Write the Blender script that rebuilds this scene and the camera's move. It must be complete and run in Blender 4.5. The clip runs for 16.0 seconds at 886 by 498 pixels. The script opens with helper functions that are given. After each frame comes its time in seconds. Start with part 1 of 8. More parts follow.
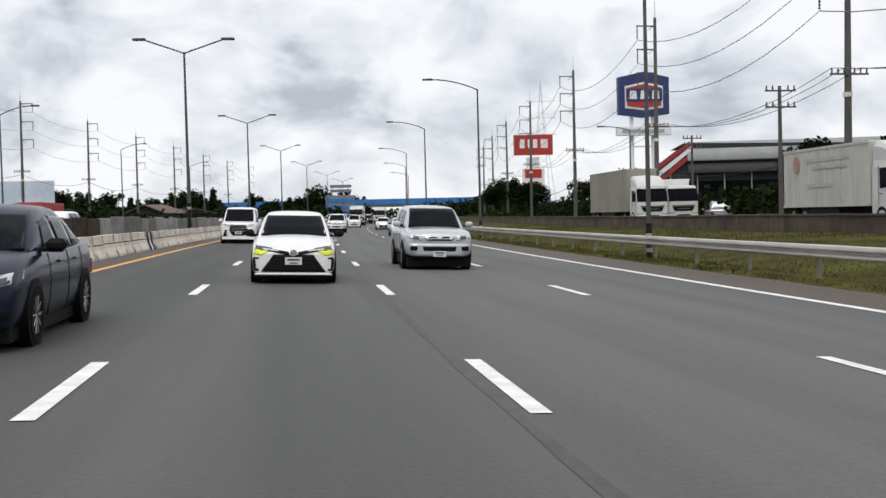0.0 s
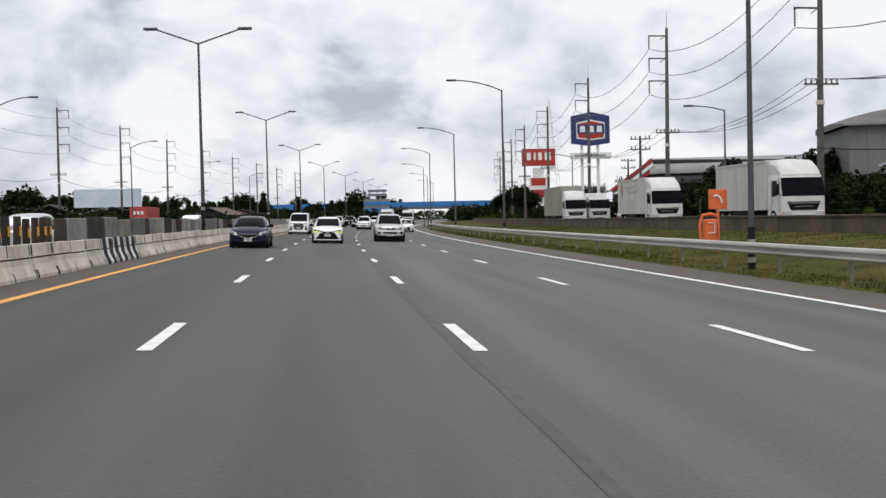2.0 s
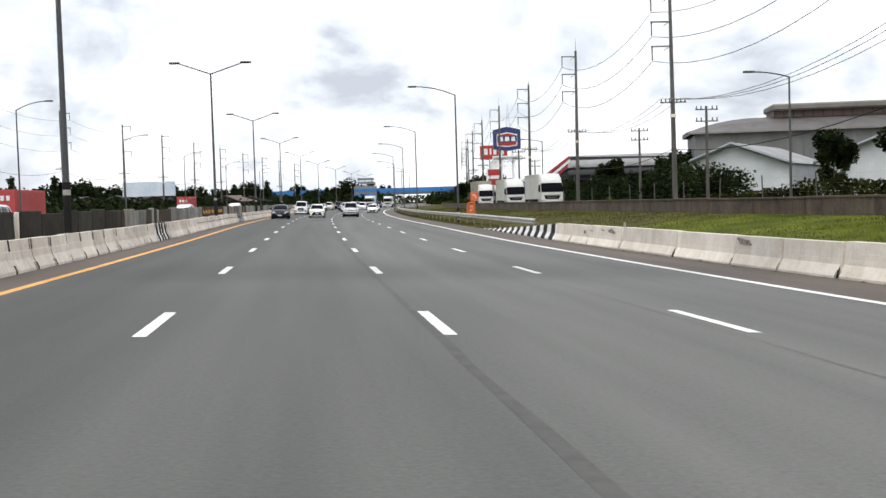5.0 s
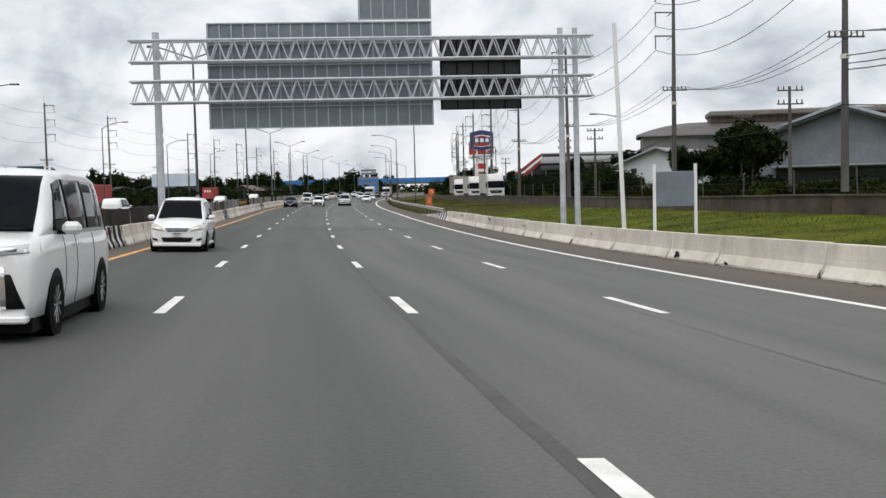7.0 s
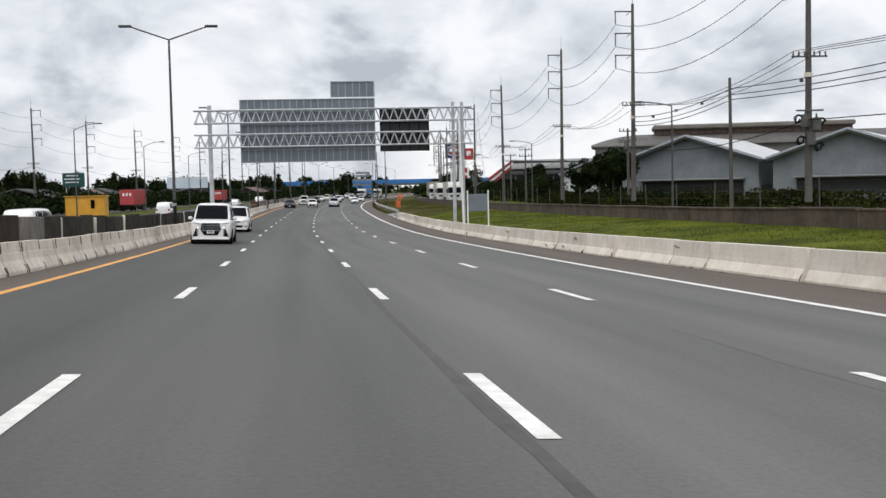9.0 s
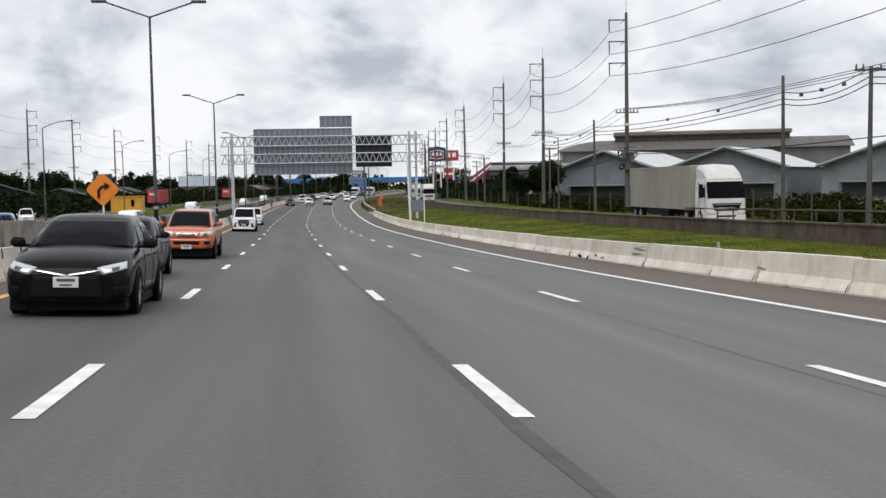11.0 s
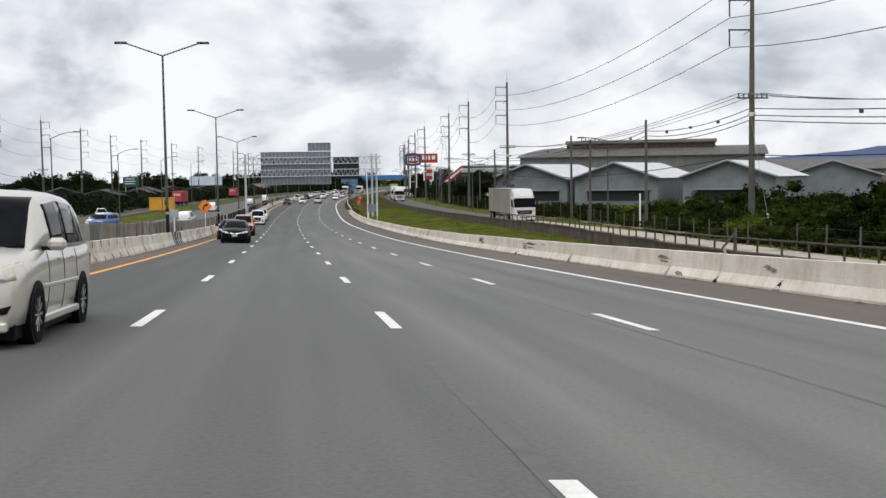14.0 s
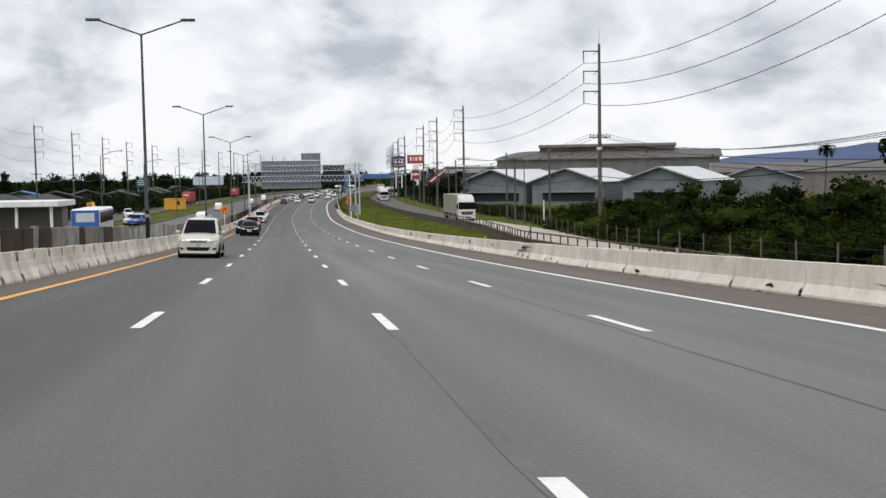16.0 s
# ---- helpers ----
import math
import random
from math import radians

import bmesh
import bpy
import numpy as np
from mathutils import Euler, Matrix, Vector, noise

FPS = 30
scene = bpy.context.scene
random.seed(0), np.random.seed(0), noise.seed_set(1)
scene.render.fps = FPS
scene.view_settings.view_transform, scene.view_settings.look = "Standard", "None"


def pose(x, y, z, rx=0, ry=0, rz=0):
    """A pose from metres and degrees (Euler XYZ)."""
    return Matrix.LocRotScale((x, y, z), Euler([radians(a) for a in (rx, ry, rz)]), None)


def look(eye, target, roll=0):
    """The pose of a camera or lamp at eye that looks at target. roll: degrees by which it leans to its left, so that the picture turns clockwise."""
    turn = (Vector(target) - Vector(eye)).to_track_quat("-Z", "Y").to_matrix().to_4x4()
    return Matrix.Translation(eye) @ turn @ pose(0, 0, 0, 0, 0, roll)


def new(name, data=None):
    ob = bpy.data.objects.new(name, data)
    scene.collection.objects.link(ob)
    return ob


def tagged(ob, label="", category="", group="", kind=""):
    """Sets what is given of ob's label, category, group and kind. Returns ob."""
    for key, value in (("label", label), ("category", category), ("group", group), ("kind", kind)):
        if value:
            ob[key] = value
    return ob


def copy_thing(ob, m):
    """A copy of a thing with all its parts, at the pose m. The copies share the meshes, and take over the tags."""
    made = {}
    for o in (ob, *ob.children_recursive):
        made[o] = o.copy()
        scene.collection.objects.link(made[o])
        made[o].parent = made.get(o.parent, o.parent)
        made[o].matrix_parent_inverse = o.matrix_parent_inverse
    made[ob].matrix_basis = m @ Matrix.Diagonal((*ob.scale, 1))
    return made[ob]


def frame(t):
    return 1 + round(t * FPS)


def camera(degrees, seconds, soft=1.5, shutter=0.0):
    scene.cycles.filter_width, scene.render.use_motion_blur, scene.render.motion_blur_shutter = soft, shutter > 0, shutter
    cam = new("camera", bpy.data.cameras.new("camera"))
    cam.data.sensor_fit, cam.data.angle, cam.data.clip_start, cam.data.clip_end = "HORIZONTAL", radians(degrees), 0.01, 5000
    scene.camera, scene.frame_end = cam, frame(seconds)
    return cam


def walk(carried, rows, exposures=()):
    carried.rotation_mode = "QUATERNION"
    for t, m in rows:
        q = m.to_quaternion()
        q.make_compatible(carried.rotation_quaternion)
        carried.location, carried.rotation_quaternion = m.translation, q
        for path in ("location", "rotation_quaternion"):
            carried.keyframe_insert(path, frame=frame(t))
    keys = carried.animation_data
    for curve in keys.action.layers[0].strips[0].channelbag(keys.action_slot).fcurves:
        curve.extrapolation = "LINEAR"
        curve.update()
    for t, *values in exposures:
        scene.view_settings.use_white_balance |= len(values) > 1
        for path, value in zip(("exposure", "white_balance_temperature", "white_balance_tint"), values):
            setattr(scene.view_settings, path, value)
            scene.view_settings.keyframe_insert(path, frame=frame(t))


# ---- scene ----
cam = camera(43.55, 16.0)
# ---- the camera's way along the motorway ----
PATH = [
    (0, pose(0.00, 0.00, 1.33, 88.24, 1.45, -8.16)),
    (0.5, pose(-0.03, -9.52, 1.37, 88.23, 1.36, -7.62)),
    (1, pose(-0.05, -20.05, 1.34, 88.32, 1.18, -7.07)),
    (1.5, pose(0.06, -30.07, 1.34, 88.32, 1.26, -6.45)),
    (2, pose(0.16, -39.96, 1.33, 88.36, 1.30, -5.97)),
    (2.5, pose(0.31, -49.89, 1.31, 88.36, 1.39, -5.55)),
    (3, pose(0.45, -60.00, 1.31, 88.33, 1.48, -5.35)),
    (3.5, pose(0.63, -70.54, 1.32, 88.26, 1.67, -5.28)),
    (4, pose(0.74, -81.09, 1.33, 88.11, 1.66, -5.46)),
    (4.5, pose(0.84, -90.89, 1.40, 87.88, 1.74, -5.73)),
    (5, pose(1.08, -100.90, 1.48, 87.50, 1.75, -6.08)),
    (7.5, pose(2.98, -149.65, 2.23, 86.90, 1.48, -5.49)),
    (8, pose(3.42, -159.80, 2.41, 86.95, 1.54, -5.44)),
    (8.5, pose(3.81, -169.57, 2.67, 86.90, 1.43, -5.48)),
    (9, pose(4.19, -179.25, 2.91, 86.87, 1.29, -5.60)),
    (11.5, pose(6.15, -225.53, 4.40, 86.59, 1.01, -5.56)),
    (12, pose(6.60, -234.93, 4.72, 86.56, 0.94, -5.56)),
    (12.5, pose(6.97, -243.96, 5.09, 86.49, 0.85, -5.60)),
    (13, pose(7.36, -253.05, 5.44, 86.49, 0.78, -5.66)),
    (13.5, pose(7.75, -262.18, 5.86, 86.40, 0.78, -5.68)),
    (14, pose(8.20, -271.36, 6.23, 86.34, 0.86, -5.68)),
    (14.5, pose(8.51, -279.94, 6.64, 86.26, 0.75, -5.81)),
    (15, pose(8.90, -289.49, 7.07, 86.22, 0.77, -5.81)),
    (15.5, pose(9.31, -298.62, 7.52, 86.17, 0.84, -5.86)),
    (16, pose(9.68, -307.53, 7.95, 86.13, 0.89, -5.85)),
]
walk(cam, PATH, exposures=[(0, -0.04), (1.0, -0.07), (3.5, -0.06), (4.1, -0.08), (4.5, -0.13), (4.8, 0.06), (5.0, 0.36), (5.3, 0.4), (6.2, 0.05), (7.3, -0.05), (16, -0.04)])

# ---- sky and sun: a bright overcast day ----
world = bpy.data.worlds.new("overcast_sky")
scene.world = world
world.use_nodes = True
wt = world.node_tree
wn, wl = wt.nodes, wt.links
bg = wn["Background"]
sky = wn.new("ShaderNodeTexSky")
sky.sky_type = "NISHITA"
sky.sun_disc = False
sky.sun_elevation = radians(58)
sky.sun_rotation = radians(200)
sky_dim = wn.new("ShaderNodeVectorMath")
sky_dim.operation = "SCALE"
sky_dim.inputs["Scale"].default_value = 0.09
wl.new(sky.outputs[0], sky_dim.inputs[0])
coord = wn.new("ShaderNodeTexCoord")
stretch = wn.new("ShaderNodeMapping")
stretch.inputs["Scale"].default_value = (1.0, 1.0, 1.7)
stretch.inputs["Location"].default_value = (3.2, 0.7, 0.4)
wl.new(coord.outputs["Generated"], stretch.inputs[0])
puffs = wn.new("ShaderNodeTexNoise")
puffs.inputs["Scale"].default_value = 9.0
puffs.inputs["Detail"].default_value = 6
puffs.inputs["Roughness"].default_value = 0.5
puffs.inputs["Distortion"].default_value = 0.35
axes = wn.new("ShaderNodeSeparateXYZ")
wl.new(coord.outputs["Generated"], axes.inputs[0])
paler = wn.new("ShaderNodeMath")
paler.operation = "MULTIPLY_ADD"
paler.inputs[1].default_value = 0.09
wl.new(axes.outputs[0], paler.inputs[0])
wl.new(puffs.outputs[0], paler.inputs[2])
wl.new(stretch.outputs[0], puffs.inputs["Vector"])
shades = wn.new("ShaderNodeValToRGB")
shades.color_ramp.elements[0].position = 0.30
shades.color_ramp.elements[0].color = (0.52, 0.555, 0.62, 1)
shades.color_ramp.elements[1].position = 0.56
shades.color_ramp.elements[1].color = (1.02, 1.03, 1.06, 1)
mid_shade = shades.color_ramp.elements.new(0.44)
mid_shade.color = (0.82, 0.855, 0.91, 1)
# heavier grey cloud masses: direction, size and depth
MASSES = (
    ((0.4284, 0.8965, 0.1126), 0.150, 0.06),
    ((0.0558, 0.9979, 0.0332), 0.200, 0.05),
    ((-0.2040, 0.9757, 0.0803), 0.050, 0.13),
    ((-0.0827, 0.9950, 0.0564), 0.034, 0.09),
    ((0.0223, 0.9939, 0.1081), 0.065, 0.08),
    ((0.0261, 0.9943, 0.1034), 0.070, 0.05),
    ((0.3936, 0.9176, 0.0547), 0.075, 0.09),
    ((0.0354, 0.9969, 0.0705), 0.050, 0.07),
    ((0.2714, 0.9559, 0.1122), 0.060, 0.06),
    ((-0.2372, 0.9616, 0.1383), 0.050, 0.05),
)
ragged = wn.new("ShaderNodeTexNoise")
ragged.inputs["Scale"].default_value = 22.0
ragged.inputs["Detail"].default_value = 5
wl.new(stretch.outputs[0], ragged.inputs["Vector"])
fray = wn.new("ShaderNodeVectorMath")
fray.operation = "MULTIPLY_ADD"
fray.inputs[1].default_value = (0.11, 0.11, 0.11)
wl.new(ragged.outputs["Color"], fray.inputs[0])
wl.new(coord.outputs["Generated"], fray.inputs[2])
shade_sum = paler.outputs[0]
for way, size, depth in MASSES:
    away = wn.new("ShaderNodeVectorMath")
    away.operation = "SUBTRACT"
    away.inputs[1].default_value = tuple(c + 0.055 for c in way)
    wl.new(fray.outputs[0], away.inputs[0])
    flat = wn.new("ShaderNodeVectorMath")
    flat.operation = "MULTIPLY"
    flat.inputs[1].default_value = (1.0, 1.0, 1.7)
    wl.new(away.outputs[0], flat.inputs[0])
    reach = wn.new("ShaderNodeVectorMath")
    reach.operation = "LENGTH"
    wl.new(flat.outputs[0], reach.inputs[0])
    mass = wn.new("ShaderNodeMapRange")
    mass.interpolation_type = "SMOOTHSTEP"
    mass.inputs["From Min"].default_value = size * 1.25
    mass.inputs["From Max"].default_value = size * 0.15
    mass.inputs["To Min"].default_value = 0.0
    mass.inputs["To Max"].default_value = -depth
    wl.new(reach.outputs["Value"], mass.inputs[0])
    total = wn.new("ShaderNodeMath")
    wl.new(shade_sum, total.inputs[0])
    wl.new(mass.outputs[0], total.inputs[1])
    shade_sum = total.outputs[0]
wl.new(shade_sum, shades.inputs[0])
cover = wn.new("ShaderNodeMix")
cover.data_type = "RGBA"
cover.inputs["Factor"].default_value = 0.93
wl.new(sky_dim.outputs[0], cover.inputs["A"])
wl.new(shades.outputs[0], cover.inputs["B"])
wl.new(cover.outputs["Result"], bg.inputs[0])
bg.inputs[1].default_value = 1.0

sun = new("sun", bpy.data.lights.new("sun", "SUN"))
sun.data.energy = 1.7
sun.data.angle = radians(38)
sun.data.color = (1.0, 0.97, 0.92)
sun.matrix_world = look((0, 0, 0), (0.25, 0.55, -1.0))

# ---- materials ----
def graph(name):
    m = bpy.data.materials.new(name)
    m.use_nodes = True
    return m, m.node_tree.nodes, m.node_tree.links, m.node_tree.nodes["Principled BSDF"]


def surface(name, dark, light, scale=4.0, fine=60.0, rough=0.8, metal=0.0, bump=0.1, coat=0.0, spread=0.25, coords="Object", squash=(1, 1, 1), vary=0.0, shine=0.5, streak=0.0):
    """Two scales of noise between two colours, with fine relief and, if asked, dark run-off streaks."""
    m, n, l, b = graph(name)
    tc = n.new("ShaderNodeTexCoord")
    mp = n.new("ShaderNodeMapping")
    mp.inputs["Scale"].default_value = squash
    l.new(tc.outputs[coords], mp.inputs[0])
    big = n.new("ShaderNodeTexNoise")
    big.inputs["Scale"].default_value = scale
    big.inputs["Detail"].default_value = 6
    big.inputs["Roughness"].default_value = 0.62
    small = n.new("ShaderNodeTexNoise")
    small.inputs["Scale"].default_value = fine
    small.inputs["Detail"].default_value = 3
    l.new(mp.outputs[0], big.inputs["Vector"])
    l.new(mp.outputs[0], small.inputs["Vector"])
    add = n.new("ShaderNodeMath")
    add.operation = "MULTIPLY_ADD"
    add.inputs[1].default_value = 0.35
    l.new(small.outputs[0], add.inputs[0])
    l.new(big.outputs[0], add.inputs[2])
    ramp = n.new("ShaderNodeMapRange")
    ramp.inputs["From Min"].default_value = 0.67 - spread
    ramp.inputs["From Max"].default_value = 0.67 + spread
    l.new(add.outputs[0], ramp.inputs[0])
    mix = n.new("ShaderNodeMix")
    mix.data_type = "RGBA"
    mix.inputs["A"].default_value = (*dark, 1)
    mix.inputs["B"].default_value = (*light, 1)
    l.new(ramp.outputs[0], mix.inputs["Factor"])
    if streak:
        runs = n.new("ShaderNodeMapping")
        runs.inputs["Scale"].default_value = (2.2, 2.2, 0.35)
        l.new(mp.outputs[0], runs.inputs[0])
        run_noise = n.new("ShaderNodeTexNoise")
        run_noise.inputs["Scale"].default_value = 1.6
        run_noise.inputs["Detail"].default_value = 5
        run_noise.inputs["Roughness"].default_value = 0.65
        l.new(runs.outputs[0], run_noise.inputs["Vector"])
        run_range = n.new("ShaderNodeMapRange")
        run_range.inputs["From Min"].default_value = 0.50
        run_range.inputs["From Max"].default_value = 0.78
        run_range.inputs["To Max"].default_value = streak
        l.new(run_noise.outputs[0], run_range.inputs[0])
        stain = n.new("ShaderNodeMix")
        stain.data_type = "RGBA"
        stain.inputs["B"].default_value = (dark[0] * 0.28, dark[1] * 0.26, dark[2] * 0.24, 1)
        l.new(mix.outputs["Result"], stain.inputs["A"])
        l.new(run_range.outputs[0], stain.inputs["Factor"])
        mix = stain
    if vary:
        info = n.new("ShaderNodeObjectInfo")
        shift = n.new("ShaderNodeVectorMath")
        shift.operation = "SCALE"
        shift.inputs[0].default_value = (37.0, 53.0, 0.0)
        l.new(info.outputs["Random"], shift.inputs["Scale"])
        l.new(shift.outputs[0], mp.inputs["Location"])
        span = n.new("ShaderNodeMapRange")
        span.inputs["To Min"].default_value = 1.0 - vary
        span.inputs["To Max"].default_value = 1.04
        l.new(info.outputs["Random"], span.inputs[0])
        tint = n.new("ShaderNodeVectorMath")
        tint.operation = "SCALE"
        l.new(mix.outputs["Result"], tint.inputs[0])
        l.new(span.outputs[0], tint.inputs["Scale"])
        l.new(tint.outputs[0], b.inputs["Base Color"])
    else:
        l.new(mix.outputs["Result"], b.inputs["Base Color"])
    b.inputs["Specular IOR Level"].default_value = shine
    b.inputs["Roughness"].default_value = rough
    b.inputs["Metallic"].default_value = metal
    b.inputs["Coat Weight"].default_value = coat
    b.inputs["Coat Roughness"].default_value = 0.08
    if bump:
        bp = n.new("ShaderNodeBump")
        bp.inputs["Strength"].default_value = bump
        bp.inputs["Distance"].default_value = 0.02
        l.new(add.outputs[0], bp.inputs["Height"])
        l.new(bp.outputs[0], b.inputs["Normal"])
    return m


def asphalt(name, dark, light, bands=()):
    """Worn asphalt; u runs across the lanes and v along them, in metres; bands: how pale it is at each u."""
    m, n, l, b = graph(name)
    tc = n.new("ShaderNodeTexCoord")
    long = n.new("ShaderNodeMapping")
    long.inputs["Scale"].default_value = (1.0, 0.035, 1.0)
    l.new(tc.outputs["UV"], long.inputs[0])
    streak = n.new("ShaderNodeTexNoise")
    streak.inputs["Scale"].default_value = 1.1
    streak.inputs["Detail"].default_value = 5
    l.new(long.outputs[0], streak.inputs["Vector"])
    blotch = n.new("ShaderNodeTexNoise")
    blotch.inputs["Scale"].default_value = 0.5
    blotch.inputs["Detail"].default_value = 8
    blotch.inputs["Roughness"].default_value = 0.65
    patchy = n.new("ShaderNodeMapping")
    patchy.inputs["Scale"].default_value = (1.0, 0.09, 1.0)
    l.new(tc.outputs["UV"], patchy.inputs[0])
    l.new(patchy.outputs[0], blotch.inputs["Vector"])
    half = n.new("ShaderNodeMath")
    half.operation = "MULTIPLY"
    half.inputs[1].default_value = 0.45
    l.new(blotch.outputs[0], half.inputs[0])
    grit = n.new("ShaderNodeTexNoise")
    grit.inputs["Scale"].default_value = 21.0
    grit.inputs["Detail"].default_value = 4
    grit.inputs["Roughness"].default_value = 0.75
    l.new(tc.outputs["UV"], grit.inputs["Vector"])
    s1 = n.new("ShaderNodeMath")
    s1.operation = "MULTIPLY_ADD"
    s1.inputs[1].default_value = 0.8
    l.new(streak.outputs[0], s1.inputs[0])
    l.new(half.outputs[0], s1.inputs[2])
    s2 = n.new("ShaderNodeMath")
    s2.operation = "MULTIPLY_ADD"
    s2.inputs[1].default_value = 1.0
    l.new(grit.outputs[0], s2.inputs[0])
    l.new(s1.outputs[0], s2.inputs[2])
    ramp = n.new("ShaderNodeMapRange")
    ramp.inputs["From Min"].default_value = 0.745
    ramp.inputs["From Max"].default_value = 1.505
    l.new(s2.outputs[0], ramp.inputs[0])
    mix = n.new("ShaderNodeMix")
    mix.data_type = "RGBA"
    mix.inputs["A"].default_value = (*dark, 1)
    mix.inputs["B"].default_value = (*light, 1)
    l.new(ramp.outputs[0], mix.inputs["Factor"])
    place = n.new("ShaderNodeSeparateXYZ")
    l.new(tc.outputs["UV"], place.inputs[0])
    paling = n.new("ShaderNodeMapRange")
    paling.interpolation_type = "SMOOTHSTEP"
    paling.inputs["From Min"].default_value = -250.0
    paling.inputs["From Max"].default_value = -130.0
    paling.inputs["To Min"].default_value = 1.23
    paling.inputs["To Max"].default_value = 1.0
    l.new(place.outputs[1], paling.inputs[0])
    worn = n.new("ShaderNodeVectorMath")
    worn.operation = "SCALE"
    l.new(mix.outputs["Result"], worn.inputs[0])
    older = n.new("ShaderNodeMapRange")
    older.interpolation_type = "SMOOTHSTEP"
    older.inputs["From Min"].default_value = -85.0
    older.inputs["From Max"].default_value = -15.0
    older.inputs["To Min"].default_value = 1.0
    older.inputs["To Max"].default_value = 0.88
    l.new(place.outputs[1], older.inputs[0])
    ages = n.new("ShaderNodeMath")
    ages.operation = "MULTIPLY"
    l.new(paling.outputs[0], ages.inputs[0])
    l.new(older.outputs[0], ages.inputs[1])
    l.new(ages.outputs[0], worn.inputs["Scale"])
    last = worn.outputs[0]
    if bands:
        lo, hi = bands[0][0], bands[-1][0]
        edge_noise = n.new("ShaderNodeTexNoise")
        edge_noise.inputs["Scale"].default_value = 1.2
        edge_noise.inputs["Detail"].default_value = 4
        l.new(patchy.outputs[0], edge_noise.inputs["Vector"])
        wander = n.new("ShaderNodeMath")
        wander.operation = "MULTIPLY_ADD"
        wander.inputs[1].default_value = 0.24
        l.new(edge_noise.outputs[0], wander.inputs[0])
        l.new(place.outputs[0], wander.inputs[2])
        across = n.new("ShaderNodeMapRange")
        across.inputs["From Min"].default_value = lo + 0.12
        across.inputs["From Max"].default_value = hi + 0.12
        l.new(wander.outputs[0], across.inputs[0])
        ramp2 = n.new("ShaderNodeValToRGB")
        stops = ramp2.color_ramp.elements
        while len(stops) < len(bands):
            stops.new(0.5)
        for stop, (u, k) in zip(stops, bands):
            stop.position = (u - lo) / (hi - lo)
        for stop, (u, k) in zip(stops, bands):
            stop.color = (k * 0.5, k * 0.5, k * 0.5, 1)
        l.new(across.outputs[0], ramp2.inputs[0])
        doubled = n.new("ShaderNodeVectorMath")
        doubled.operation = "SCALE"
        doubled.inputs["Scale"].default_value = 2.0
        l.new(ramp2.outputs[0], doubled.inputs[0])
        lanes = n.new("ShaderNodeVectorMath")
        lanes.operation = "MULTIPLY"
        l.new(worn.outputs[0], lanes.inputs[0])
        l.new(doubled.outputs[0], lanes.inputs[1])
        last = lanes.outputs[0]
    l.new(last, b.inputs["Base Color"])
    b.inputs["Roughness"].default_value = 0.78
    bp = n.new("ShaderNodeBump")
    bp.inputs["Strength"].default_value = 0.4
    bp.inputs["Distance"].default_value = 0.012
    l.new(grit.outputs[0], bp.inputs["Height"])
    l.new(bp.outputs[0], b.inputs["Normal"])
    return m


def plain(name, col, rough=0.5, metal=0.0, coat=0.0):
    return surface(name, tuple(c * 0.9 for c in col), tuple(min(1, c * 1.06) for c in col), 1.3, 30, rough, metal, 0.03, coat)


def leafy(name, dark, light, clump=0.55):
    """Leaves: each a little different, with lighter and darker clumps about two metres wide."""
    m, n, l, b = graph(name)
    info = n.new("ShaderNodeNewGeometry")
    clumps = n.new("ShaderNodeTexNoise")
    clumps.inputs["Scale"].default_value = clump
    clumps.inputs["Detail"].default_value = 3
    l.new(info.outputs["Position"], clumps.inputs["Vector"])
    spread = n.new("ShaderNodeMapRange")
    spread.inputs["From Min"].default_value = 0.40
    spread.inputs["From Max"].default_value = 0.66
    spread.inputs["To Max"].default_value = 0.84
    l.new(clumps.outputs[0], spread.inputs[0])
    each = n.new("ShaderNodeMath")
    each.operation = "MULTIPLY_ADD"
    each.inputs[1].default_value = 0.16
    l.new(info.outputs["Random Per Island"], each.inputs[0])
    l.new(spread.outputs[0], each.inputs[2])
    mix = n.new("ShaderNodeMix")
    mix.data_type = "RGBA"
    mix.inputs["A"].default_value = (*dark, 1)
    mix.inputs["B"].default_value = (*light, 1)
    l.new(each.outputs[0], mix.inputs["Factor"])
    l.new(mix.outputs["Result"], b.inputs["Base Color"])
    b.inputs["Roughness"].default_value = 0.75
    b.inputs["Specular IOR Level"].default_value = 0.03
    return m


M_ASPHALT = asphalt("worn_asphalt", (0.0582, 0.0596, 0.0560), (0.1470, 0.1488, 0.1385), (
    (-7.0, 0.56), (-4.6, 0.55), (-3.9, 0.59), (-3.3, 0.54), (-2.6, 0.59), (-2.0, 0.61), (-1.75, 0.67), (-1.45, 0.80), (-0.8, 0.84), (0.0, 0.75), (0.8, 0.85), (1.3, 0.86), (1.75, 0.90),
    (2.3, 1.06), (2.8, 1.09), (3.5, 0.99), (4.2, 1.09), (5.0, 1.06), (5.5, 1.01), (6.2, 1.04), (7.0, 0.94), (7.8, 1.00), (9.0, 0.90)))
M_ASPHALT_FAR = asphalt("opposite_asphalt", (0.0560, 0.0555, 0.0535), (0.1400, 0.1380, 0.1300))
M_SHOULDER = asphalt("dusty_shoulder", (0.056, 0.0435, 0.0345), (0.122, 0.097, 0.079))
M_TAR = surface("tar_seam", (0.046, 0.045, 0.043), (0.092, 0.090, 0.085), 3, 50, 0.78)
M_TAR_OLD = surface("bleached_tar_seam", (0.088, 0.087, 0.082), (0.134, 0.132, 0.125), 3, 50, 0.78)
